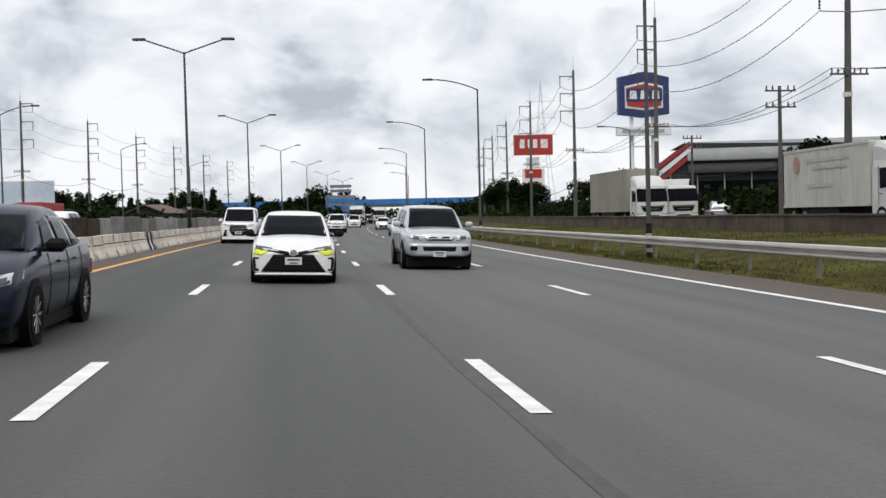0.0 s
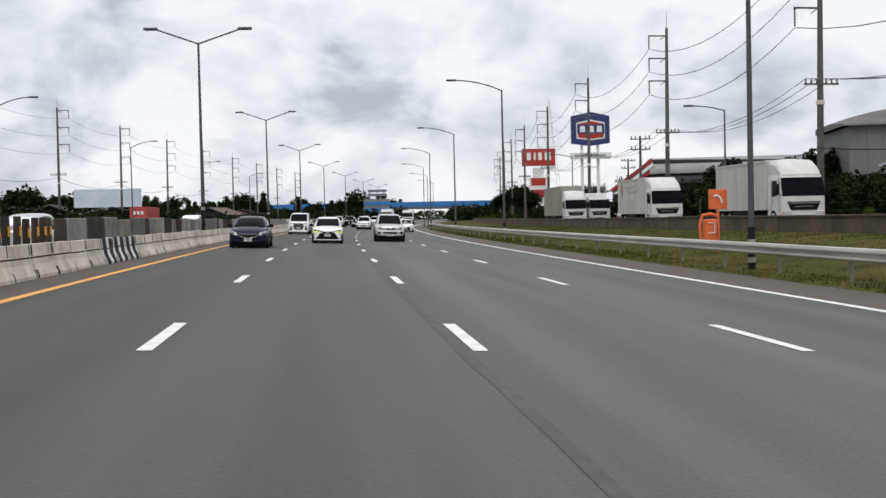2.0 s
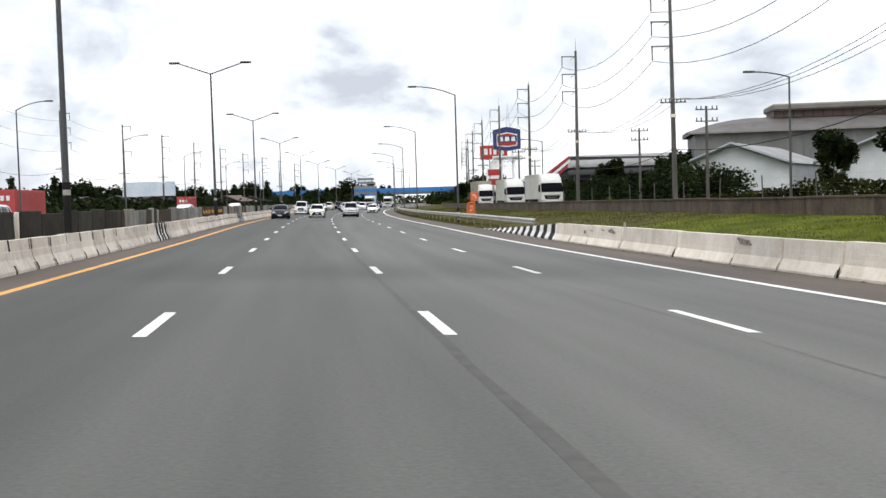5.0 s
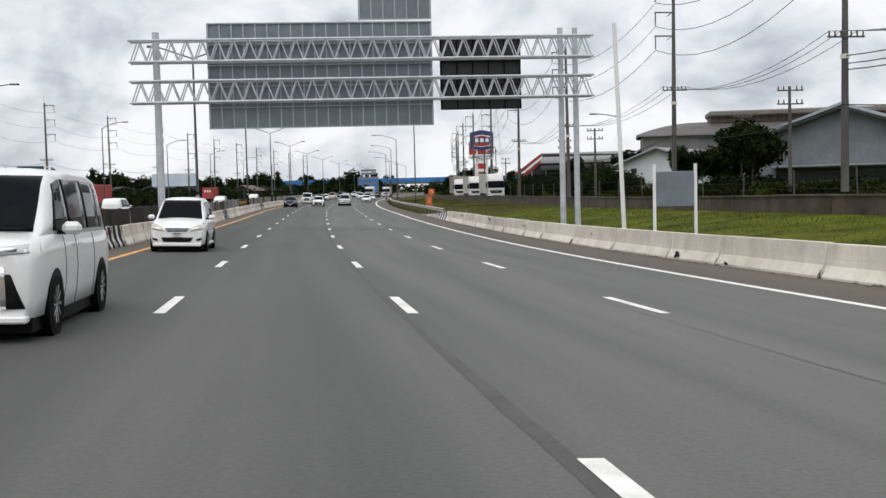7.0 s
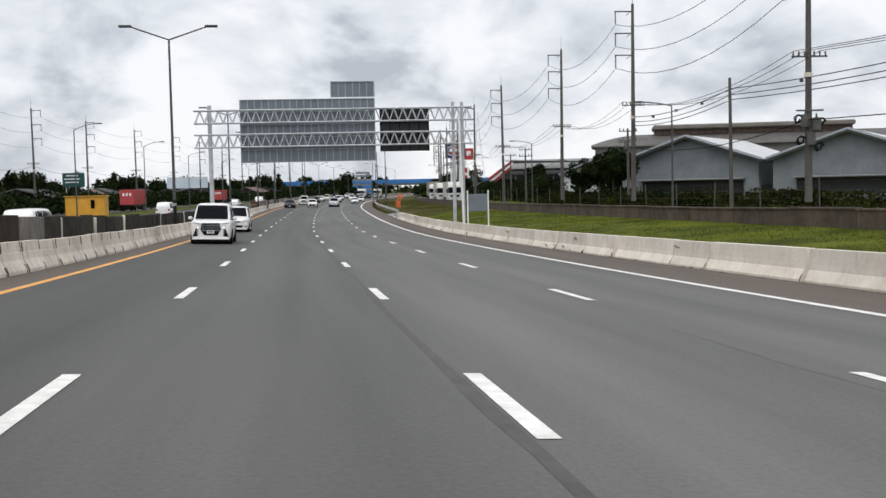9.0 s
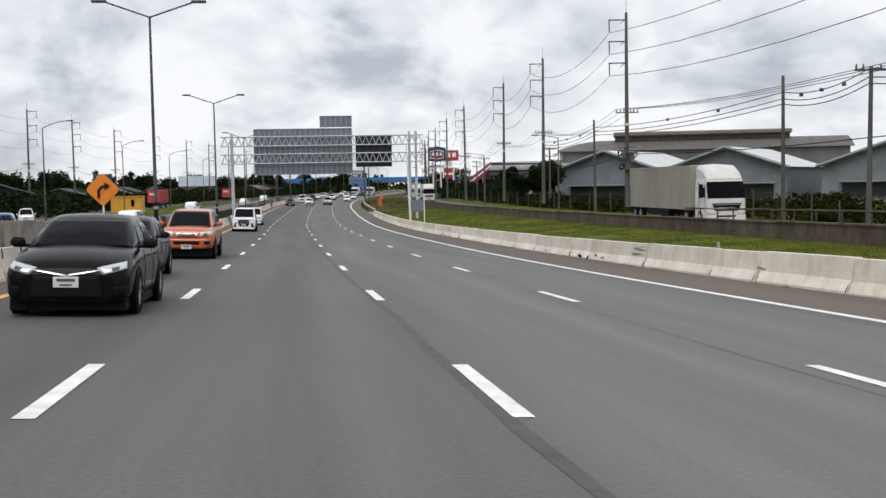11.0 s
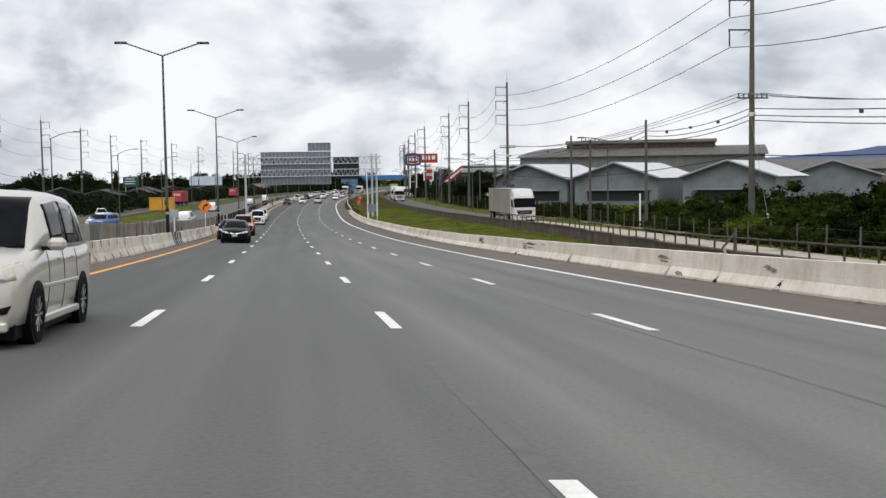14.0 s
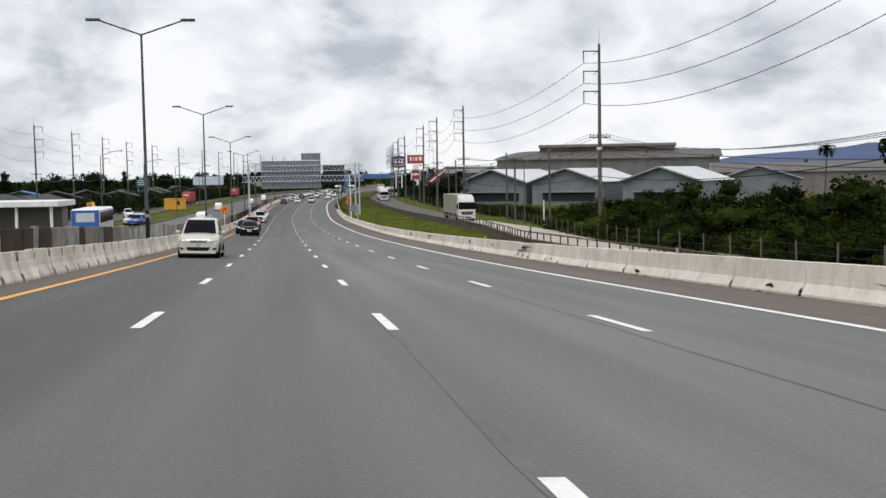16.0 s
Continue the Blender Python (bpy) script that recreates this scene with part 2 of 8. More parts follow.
M_LINE = surface("white_road_paint", (0.58, 0.57, 0.54), (0.93, 0.93, 0.905), 3.5, 45, 0.65, spread=0.26)
M_ORANGE = surface("orange_road_paint", (0.58, 0.26, 0.05), (0.86, 0.45, 0.10), 1.5, 40, 0.65)
M_GRASS = surface("grass_ground", (0.030, 0.042, 0.006), (0.115, 0.130, 0.016), 0.30, 7, 0.95, bump=0.6, spread=0.16, shine=0.05)
M_GRASS_DRY = surface("dry_verge", (0.030, 0.028, 0.010), (0.095, 0.090, 0.024), 0.45, 7, 0.95, bump=0.6, spread=0.17, shine=0.05)
M_BLADES_DRY = leafy("dry_blades", (0.034, 0.032, 0.010), (0.125, 0.115, 0.030))
M_BLADES = leafy("grass_blades", (0.085, 0.108, 0.010), (0.175, 0.200, 0.028))
M_BLADES_DEEP = leafy("deep_green_blades", (0.032, 0.046, 0.006), (0.090, 0.108, 0.016))
M_CONC = surface("weathered_concrete", (0.53, 0.462, 0.378), (0.91, 0.858, 0.772), 0.9, 16, 0.85, bump=0.25, spread=0.36, vary=0.10, shine=0.2, streak=0.25)
M_CONC_PALE = surface("limewashed_concrete", (0.42, 0.355, 0.285), (0.93, 0.88, 0.80), 1.1, 14, 0.85, bump=0.25, spread=0.34, vary=0.14, shine=0.2, streak=0.4)
# grime on the wall; in the barrier recesses the same black is painted shade
M_GRIME_SHADE = surface("black_grime_and_recess_shade", (0.010, 0.009, 0.008), (0.040, 0.035, 0.030), 4, 30, 0.95, bump=0.2, shine=0.1)
M_SCRAPE = surface("broken_concrete", (0.07, 0.058, 0.047), (0.42, 0.375, 0.32), 7, 40, 0.95, bump=0.5, shine=0.1, spread=0.22)
M_SLAB_DARK = surface("blackened_slab", (0.025, 0.024, 0.020), (0.075, 0.07, 0.06), 1.4, 20, 0.95, bump=0.25, spread=0.3, vary=0.3, shine=0.1)
M_SLAB_WARM = surface("warm_grey_slab", (0.13, 0.112, 0.092), (0.40, 0.365, 0.32), 1.2, 20, 0.9, bump=0.25, spread=0.26, vary=0.5, shine=0.2, streak=0.3)
M_SLAB_BROWN = surface("dark_brown_slab", (0.035, 0.026, 0.020), (0.10, 0.08, 0.065), 1.4, 20, 0.95, bump=0.25, spread=0.3, vary=0.4, shine=0.1)
M_CONC_GREY = surface("grey_concrete_slab", (0.14, 0.138, 0.130), (0.40, 0.395, 0.375), 1.4, 20, 0.9, bump=0.25, spread=0.26, vary=0.5, shine=0.2, streak=0.3)
M_WALL = surface("stained_wall_concrete", (0.034, 0.023, 0.016), (0.140, 0.106, 0.077), 0.7, 9, 0.9, bump=0.3, spread=0.22, vary=0.15, streak=0.5)
M_LANE_CONC = surface("frontage_concrete", (0.055, 0.051, 0.045), (0.115, 0.108, 0.096), 0.4, 12, 0.9)
M_LANE_PALE = surface("pale_frontage_concrete", (0.27, 0.235, 0.195), (0.52, 0.465, 0.40), 0.4, 12, 0.9)
M_BLACK_PAINT = surface("black_paint", (0.007, 0.007, 0.007), (0.020, 0.020, 0.020), 3, 40, 0.7, shine=0.15)
M_POLE = surface("spun_concrete_pole", (0.062, 0.058, 0.054), (0.145, 0.138, 0.128), 0.8, 20, 0.85, squash=(1, 1, 0.3), shine=0.2)
M_GALV = surface("galvanised_steel", (0.20, 0.19, 0.17), (0.44, 0.425, 0.385), 2.5, 40, 0.6, 0.1)
M_RAIL = surface("pale_galvanised_beam", (0.34, 0.325, 0.295), (0.62, 0.60, 0.56), 1.8, 40, 0.5, 0.15, squash=(1, 0.25, 1))
M_RAIL_POST = surface("dusty_rail_post", (0.13, 0.115, 0.09), (0.27, 0.245, 0.20), 3, 40, 0.8)
M_LAMP = surface("grey_lamp_steel", (0.045, 0.047, 0.049), (0.095, 0.098, 0.102), 1.0, 20, 0.5, 0.2)
M_LAMPHEAD = plain("lamp_housing", (0.06, 0.06, 0.064), 0.5)
M_IRON = surface("dark_angle_iron", (0.06, 0.06, 0.06), (0.13, 0.125, 0.12), 3, 30, 0.7, 0.2)
M_PORC = plain("brown_porcelain", (0.10, 0.075, 0.06), 0.3)
M_WIRE = plain("weathered_cable", (0.11, 0.11, 0.115), 0.6)
M_RUST = surface("rusty_rail", (0.028, 0.021, 0.018), (0.095, 0.075, 0.062), 3, 40, 0.85)
M_RAIL_PALE = surface("flaking_pale_rail", (0.14, 0.125, 0.105), (0.32, 0.29, 0.25), 3, 40, 0.85)
M_SIGNBACK = surface("aluminium_sign_back", (0.125, 0.150, 0.180), (0.200, 0.228, 0.262), 1.2, 30, 0.55, 0.1)
M_SIGNRIB = surface("aluminium_rib", (0.30, 0.33, 0.36), (0.42, 0.45, 0.48), 2, 30, 0.5, 0.3)
M_GANTRY = surface("white_galvanised_gantry", (0.36, 0.385, 0.42), (0.58, 0.605, 0.64), 2.0, 30, 0.55, 0.1)
M_SIGNDARK = plain("dark_display_back", (0.022, 0.022, 0.026), 0.6)
M_BLUE = plain("navy_sign_paint", (0.018, 0.032, 0.13), 0.4)
M_RED = plain("red_sign_paint", (0.40, 0.028, 0.020), 0.4)
M_DEEPRED = plain("deep_red_paint", (0.30, 0.025, 0.03), 0.5)
M_WHITE = surface("white_sign_paint", (0.68, 0.68, 0.68), (0.85, 0.85, 0.85), 1.2, 25, 0.45)
M_GREEN_SIGN = plain("green_sign_sheet", (0.005, 0.06, 0.055), 0.4)
M_ORANGE_BOX = surface("faded_orange_paint", (0.55, 0.10, 0.02), (0.80, 0.18, 0.05), 2, 30, 0.5)
M_BRIDGE = surface("blue_bridge_paint", (0.018, 0.115, 0.33), (0.035, 0.21, 0.54), 0.15, 3, 0.6)
M_FACT = surface("factory_sheet", (0.095, 0.097, 0.098), (0.175, 0.175, 0.172), 0.25, 6, 0.6, squash=(1, 1, 0.2))
M_FACT_ROOF = surface("brownish_factory_roof", (0.066, 0.061, 0.058), (0.125, 0.118, 0.113), 0.4, 6, 0.6, squash=(1, 1, 0.2))
M_ROOF = surface("grey_metal_roof", (0.17, 0.175, 0.18), (0.31, 0.315, 0.317), 0.25, 6, 0.55, 0.1)
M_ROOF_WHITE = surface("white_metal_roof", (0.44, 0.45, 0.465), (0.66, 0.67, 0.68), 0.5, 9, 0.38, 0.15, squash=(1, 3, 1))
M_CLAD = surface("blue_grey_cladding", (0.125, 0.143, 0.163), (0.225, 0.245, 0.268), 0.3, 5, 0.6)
M_CLAD_PALE = surface("pale_cladding", (0.45, 0.47, 0.50), (0.62, 0.64, 0.66), 0.25, 5, 0.6)
M_BROWN = surface("brown_roof_trim", (0.10, 0.065, 0.05), (0.17, 0.12, 0.10), 0.4, 6, 0.7)
M_BEIGE = surface("beige_roof_trim", (0.13, 0.118, 0.105), (0.205, 0.19, 0.17), 0.3, 6, 0.7)
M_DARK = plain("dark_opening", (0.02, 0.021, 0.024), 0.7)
M_BARK = surface("tree_bark", (0.05, 0.04, 0.03), (0.11, 0.09, 0.07), 3, 30, 0.9)
# near-black dark ends of the leaf colours stand in for deep shade between clumps
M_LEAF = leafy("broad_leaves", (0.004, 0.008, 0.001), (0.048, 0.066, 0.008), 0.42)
M_LEAF_SHADED = leafy("shaded_green_leaves", (0.0025, 0.005, 0.001), (0.030, 0.044, 0.006), 0.42)
M_YARD = surface("dusty_yard", (0.045, 0.042, 0.034), (0.12, 0.11, 0.09), 0.15, 4, 0.95, spread=0.2)
M_ROOF_DARK = surface("dark_house_roof", (0.025, 0.026, 0.03), (0.06, 0.06, 0.065), 0.4, 6, 0.7)
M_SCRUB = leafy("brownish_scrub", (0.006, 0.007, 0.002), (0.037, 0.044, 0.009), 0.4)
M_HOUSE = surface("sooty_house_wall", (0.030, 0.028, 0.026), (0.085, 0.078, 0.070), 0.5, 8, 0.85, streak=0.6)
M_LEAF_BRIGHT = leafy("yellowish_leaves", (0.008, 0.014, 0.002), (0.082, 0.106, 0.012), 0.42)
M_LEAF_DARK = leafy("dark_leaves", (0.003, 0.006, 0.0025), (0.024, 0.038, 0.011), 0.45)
M_MOUNT = surface("hazy_mountain", (0.036, 0.060, 0.140), (0.062, 0.095, 0.195), 0.004, 0.05, 1.0, bump=0)
M_GLASS = surface("tinted_glass", (0.003, 0.003, 0.005), (0.006, 0.007, 0.010), 1, 10, 0.07, bump=0)
M_GLASS.node_tree.nodes["Principled BSDF"].inputs["Specular IOR Level"].default_value = 0.05
M_TYRE = surface("tyre_rubber", (0.006, 0.006, 0.006), (0.016, 0.016, 0.016), 5, 40, 0.9)
M_TYRE.node_tree.nodes["Principled BSDF"].inputs["Specular IOR Level"].default_value = 0.1
M_RIM = surface("alloy_rim", (0.30, 0.30, 0.31), (0.45, 0.45, 0.46), 6, 40, 0.35, 0.7)
M_TRIM = plain("black_plastic_trim", (0.006, 0.006, 0.0065), 0.6)
M_TRIM.node_tree.nodes["Principled BSDF"].inputs["Specular IOR Level"].default_value = 0.12
M_LENS_DARK = plain("smoked_lens", (0.05, 0.052, 0.055), 0.15, 0.0, 0.3)
M_LENS = plain("headlamp_lens", (0.55, 0.57, 0.58), 0.12, 0.2, 0.5)
M_LENS_WARM = plain("yellowed_headlamp_lens", (0.52, 0.50, 0.415), 0.15, 0.1, 0.5)
M_DRL = plain("yellow_wrapped_lamp", (0.72, 0.78, 0.03), 0.3)
M_PLATE = plain("plate_sheet", (0.66, 0.67, 0.67), 0.4)
M_INK = plain("plate_ink", (0.08, 0.08, 0.09), 0.5)
M_CHROME = plain("chrome", (0.72, 0.72, 0.73), 0.15, 0.95)
M_CAR_WHITE = plain("pearl_white_paint", (0.80, 0.80, 0.80), 0.3, 0, 0.6)
M_CAR_SILVER = plain("silver_paint", (0.52, 0.53, 0.56), 0.28, 0.35, 0.7)
M_CAR_NAVY = plain("dark_blue_paint", (0.008, 0.012, 0.030), 0.22, 0.0, 0.25)
M_CAR_BLACK = plain("black_paint_gloss", (0.005, 0.005, 0.006), 0.2, 0, 0.25)
M_CAR_CHAMP = plain("champagne_paint", (0.60, 0.575, 0.51), 0.30, 0.35, 0.8)
M_CAR_ORANGE = plain("orange_paint", (0.50, 0.11, 0.03), 0.3, 0.1, 0.6)
M_BOXBODY = surface("off_white_box_body", (0.36, 0.355, 0.31), (0.62, 0.62, 0.57), 1.6, 12, 0.6, spread=0.3, squash=(1, 1, 0.15))
M_CAB = surface("road_dusty_white_paint", (0.46, 0.455, 0.43), (0.72, 0.72, 0.70), 1.2, 20, 0.45, spread=0.35)
M_FADED_GREY = surface("faded_grey_print", (0.33, 0.335, 0.30), (0.52, 0.525, 0.48), 3, 25, 0.6)
M_FADED_RED = surface("faded_red_print", (0.34, 0.16, 0.12), (0.45, 0.25, 0.20), 3, 25, 0.6)
M_CONT = surface("dusty_beige_container", (0.20, 0.19, 0.155), (0.36, 0.345, 0.29), 0.5, 10, 0.65, spread=0.3, squash=(1, 1, 0.3))
M_CONT_RED = surface("red_container", (0.34, 0.035, 0.04), (0.48, 0.07, 0.07), 0.5, 8, 0.6)
M_YELLOW = surface("machine_yellow", (0.55, 0.27, 0.02), (0.70, 0.36, 0.04), 1, 15, 0.5)
M_BUSBLUE = plain("blue_bus_paint", (0.03, 0.10, 0.38), 0.35, 0, 0.4)

for glossy, level in ((M_CAR_BLACK, 0.1), (M_CAR_NAVY, 0.2)):
    glossy.node_tree.nodes["Principled BSDF"].inputs["Specular IOR Level"].default_value = level
    glossy.node_tree.nodes["Principled BSDF"].inputs["Coat Weight"].default_value = 0.0

# ---- helpers for building ----
ROAD = [(-430, 13.9, 12.4), (-340, 10.57, 8.16), (-300, 9.11, 6.25), (-260, 7.47, 4.42), (-220, 5.81, 2.88), (-180, 4.09, 1.60),
        (-140, 2.50, 0.69), (-100, 1.02, 0.11), (-60, 0.31, -0.06), (-20, 0.0, 0.0), (20, 0.15, 0.0), (60, 1.1, 0.0), (107, 3.1, 0.0),
        (152, 6.1, 0.05), (197, 10.5, 0.1), (250, 16.8, 0.1), (320, 26, 0.1), (400, 38, 0.1), (520, 58, 0.1), (1200, 180, 0.1)]
CROSSFALL = -0.036


def along(y, col):
    """Smooth value of the road's table at y."""
    k = max(1, min(len(ROAD) - 3, sum(1 for r in ROAD if r[0] <= y) - 1))
    p0, p1, p2, p3 = ROAD[k - 1], ROAD[k], ROAD[k + 1], ROAD[k + 2]
    if y <= ROAD[1][0]:
        p1, p2 = ROAD[0], ROAD[1]
        return p1[col] + (p2[col] - p1[col]) * (y - p1[0]) / (p2[0] - p1[0])
    u = (y - p1[0]) / (p2[0] - p1[0])
    m1 = (p2[col] - p0[col]) / (p2[0] - p0[0]) * (p2[0] - p1[0])
    m2 = (p3[col] - p1[col]) / (p3[0] - p1[0]) * (p2[0] - p1[0])
    return (2 * u**3 - 3 * u**2 + 1) * p1[col] + (u**3 - 2 * u**2 + u) * m1 + (-2 * u**3 + 3 * u**2) * p2[col] + (u**3 - u**2) * m2


def rx(y):
    return along(y, 1)


def rz(y):
    return along(y, 2)


def at(off, y, dz=0.0):
    """A point on the carriageway, off metres to the right of its axis."""
    return Vector((rx(y) + off, y, rz(y) + CROSSFALL * off + dz))


def lerp_table(table, y):
    return float(np.interp(y, [r[0] for r in table], [r[1] for r in table]))


SIDE_LEVEL = [(-430, 8.5), (-300, 4.1), (-245, 2.75), (-197, 1.7), (-150, 1.1), (-118, 0.8), (-60, 0.4), (0, 0.3), (60, 0.15), (400, 0.1)]


def side_z(y):
    return lerp_table(SIDE_LEVEL, y)


def wall_off(y):
    return lerp_table([(-430, 17.2), (-227, 17.8), (-188, 22.0), (600, 22.0)], y)


def barrier_off(y):
    return lerp_table([(-430, 12.2), (-150, 12.1), (-75, 11.5), (-30, 11.3)], y)


def ground_z(off, y):
    wo = wall_off(y)
    edge = rz(y) + CROSSFALL * 12.4
    if off > wo:
        return side_z(y)
    if off > 12.4:
        u = (off - 12.4) / (wo - 12.4)
        return edge - 0.06 + (side_z(y) - edge + 0.06) * u + 0.12 * math.sin(u * math.pi)
    if off >= -7.6:
        return rz(y) + CROSSFALL * off - 0.15
    low = side_z(y) * 0.8
    near = rz(y) + 0.2
    u = min(1.0, max(0.0, (-off - 21.0) / 12.0))
    return near + (low - near) * (3 * u * u - 2 * u**3) - 0.06


def part(name, bm, material, parent=None, label="", smooth=False):
    """One mesh object out of a bmesh, under a thing or a part."""
    me = bpy.data.meshes.new(name)
    bm.normal_update()
    bm.to_mesh(me)
    bm.free()
    me.materials.append(material)
    if smooth:
        me.polygons.foreach_set("use_smooth", [True] * len(me.polygons))
    ob = new(name, me)
    if parent is not None:
        ob.parent = parent
    if label:
        ob["label"] = label
    return ob


def thing(name, label, category, place=(0, 0, 0), turn=0.0, group="", kind=""):
    ob = new(name)
    ob.matrix_basis = pose(*place, 0, 0, turn)
    return tagged(ob, label, category, group, kind)


def shared(name, me, parent, m=None):
    ob = new(name, me)
    ob.parent = parent
    if m is not None:
        ob.matrix_basis = m
    return ob


def box(bm, c, s, m=None, bevel=0.0):
    r = bmesh.ops.create_cube(bm, size=1.0)
    vs = r["verts"]
    for v in vs:
        v.co = Vector((v.co.x * s[0], v.co.y * s[1], v.co.z * s[2]))
    if bevel:
        es = list({e for v in vs for e in v.link_edges})
        vs = list({v for f in bmesh.ops.bevel(bm, geom=es, offset=bevel, segments=1, affect="EDGES")["faces"] for v in f.verts} | {v for v in vs if v.is_valid})
    for v in vs:
        co = v.co if m is None else m @ v.co
        v.co = co + Vector(c)
    return vs


def rod(bm, a, b, r0, r1=None, seg=8, caps=True):
    """A tapered round bar from a to b."""
    a, b = Vector(a), Vector(b)
    r1 = r0 if r1 is None else r1
    q = (b - a).to_track_quat("Z", "Y").to_matrix()
    rings = []
    for p, r in ((a, r0), (b, r1)):
        rings.append([bm.verts.new(p + q @ Vector((r * math.cos(2 * math.pi * k / seg), r * math.sin(2 * math.pi * k / seg), 0))) for k in range(seg)])
    for k in range(seg):
        bm.faces.new((rings[0][k], rings[0][(k + 1) % seg], rings[1][(k + 1) % seg], rings[1][k]))
    if caps:
        bm.faces.new(rings[0][::-1])
        bm.faces.new(rings[1])


def bent(bm, pts, r, seg=6):
    """One bent round bar through the points."""
    pts = [Vector(p) for p in pts]
    rings = []
    for k, p in enumerate(pts):
        d = pts[min(k + 1, len(pts) - 1)] - pts[max(k - 1, 0)]
        q = d.to_track_quat("Z", "Y").to_matrix()
        rings.append([bm.verts.new(p + q @ Vector((r * math.cos(2 * math.pi * j / seg), r * math.sin(2 * math.pi * j / seg), 0))) for j in range(seg)])
    for a, b in zip(rings, rings[1:]):
        best = min(range(seg), key=lambda o: sum((a[j].co - b[(j + o) % seg].co).length for j in range(seg)))
        for j in range(seg):
            bm.faces.new((a[j], a[(j + 1) % seg], b[(j + 1 + best) % seg], b[(j + best) % seg]))
    bm.faces.new(rings[0][::-1])
    bm.faces.new(rings[-1])


def prism(bm, outline, axis, lo, hi):
    """An outline of (u, v) pushed along an axis from lo to hi."""
    def co(u, v, w):
        return {"x": (w, u, v), "y": (u, w, v), "z": (u, v, w)}[axis]
    a = [bm.verts.new(co(u, v, lo)) for u, v in outline]
    b = [bm.verts.new(co(u, v, hi)) for u, v in outline]
    n = len(a)
    for k in range(n):
        bm.faces.new((a[k], a[(k + 1) % n], b[(k + 1) % n], b[k]))
    bm.faces.new(a[::-1])
    bm.faces.new(b)
    bmesh.ops.recalc_face_normals(bm, faces=bm.faces)


def quads(bm, rows):
    """A sheet through rows of points."""
    vs = [[bm.verts.new(p) for p in row] for row in rows]
    for r0, r1 in zip(vs, vs[1:]):
        for k in range(len(r0) - 1):
            bm.faces.new((r0[k], r0[k + 1], r1[k + 1], r1[k]))
    return vs


# ---- ground, carriageway and markings ----
def frange(a, b, s):
    return [a + s * k for k in range(int(round((b - a) / s)) + 1)]


YS = frange(-430, 200, 7.5) + frange(215, 500, 15) + [560, 640, 760, 900, 1100, 1500, 2200, 3200, 4200]


def build_ground():
    offs = [-3500, -1500, -700, -300, -150, -90, -60, -46, -36, -30, -25, -21, -14, -9, -7.7, -7.5, 12.3, 12.5, 14, 15.6, 17.5, 19.5, 21.8, 22.2, 26, 31, 40, 60, 100, 200, 500, 1200, 3500]
    bm = bmesh.new()
    rows = [[(rx(min(y, 1200)) + o, y, ground_z(o, min(y, 1200))) for o in offs] for y in [-3500, -1200] + YS]
    rows[0] = [(rx(-430) + o, -3500, ground_z(o, -430)) for o in offs]
    rows[1] = [(rx(-430) + o, -1200, ground_z(o, -430)) for o in offs]
    quads(bm, rows)
    for f in bm.faces:
        c = f.calc_center_median()
        if c.y > -44 and 11 < c.x - rx(min(c.y, 1200)) < 22.3 and c.y < 400:
            f.material_index = 1
    ob = part("ground", bm, M_GRASS, smooth=True)
    ob.data.materials.append(M_GRASS_DRY)
    tagged(ob, "rough green grass verges and open ground", "ground", kind="structure")


def strip(name, cuts, mats, ys, dz, label, height=at):
    """A road sheet with one material for each band between cuts; u across, v along."""
    bm = bmesh.new()
    uv = bm.loops.layers.uv.new("metres")
    vs = [[bm.verts.new(height(o, y, dz)) for o in cuts] for y in ys]
    for i in range(len(ys) - 1):
        for k in range(len(cuts) - 1):
            f = bm.faces.new((vs[i][k], vs[i][k + 1], vs[i + 1][k + 1], vs[i + 1][k]))
            f.material_index = k
            for lp, (o, y) in zip(f.loops, ((cuts[k], ys[i]), (cuts[k + 1], ys[i]), (cuts[k + 1], ys[i + 1]), (cuts[k], ys[i + 1]))):
                lp[uv].uv = (o, y)
    ob = part(name, bm, mats[0])
    for m in mats[1:]:
        ob.data.materials.append(m)
    return tagged(ob, label, "road", kind="structure")


build_ground()
ROAD_YS = [y for y in YS if y < 1000]
CUTS = (-7.2, -4.98, 8.95, 12.35)
road = strip("road", CUTS, (M_SHOULDER, M_ASPHALT, M_SHOULDER), ROAD_YS, 0.0, "worn grey asphalt motorway with four lanes")


def on_side(o, y, dz):
    return Vector((rx(y) + o, y, ground_z(o, y) + dz))


strip("opposite_road", (-20.6, -15, -9.2), (M_ASPHALT_FAR, M_ASPHALT_FAR), ROAD_YS, 0.05, "grey asphalt carriageway beyond the median", on_side)


def frontage(o, y, dz):
    w = wall_off(y)
    return Vector((rx(y) + w + o, y, side_z(y) + dz))


split = [k for k, y in enumerate(ROAD_YS) if y <= -140][-1]
strip("frontage_road", (0.5, 4.0, 7.6), (M_LANE_CONC, M_LANE_CONC), ROAD_YS[split:], 0.05, "dark old concrete frontage road behind a low wall", frontage)
strip("frontage_road", (0.5, 4.0, 7.6), (M_LANE_PALE, M_LANE_PALE), ROAD_YS[:split + 1], 0.05, "pale newer concrete frontage road behind a railing", frontage)


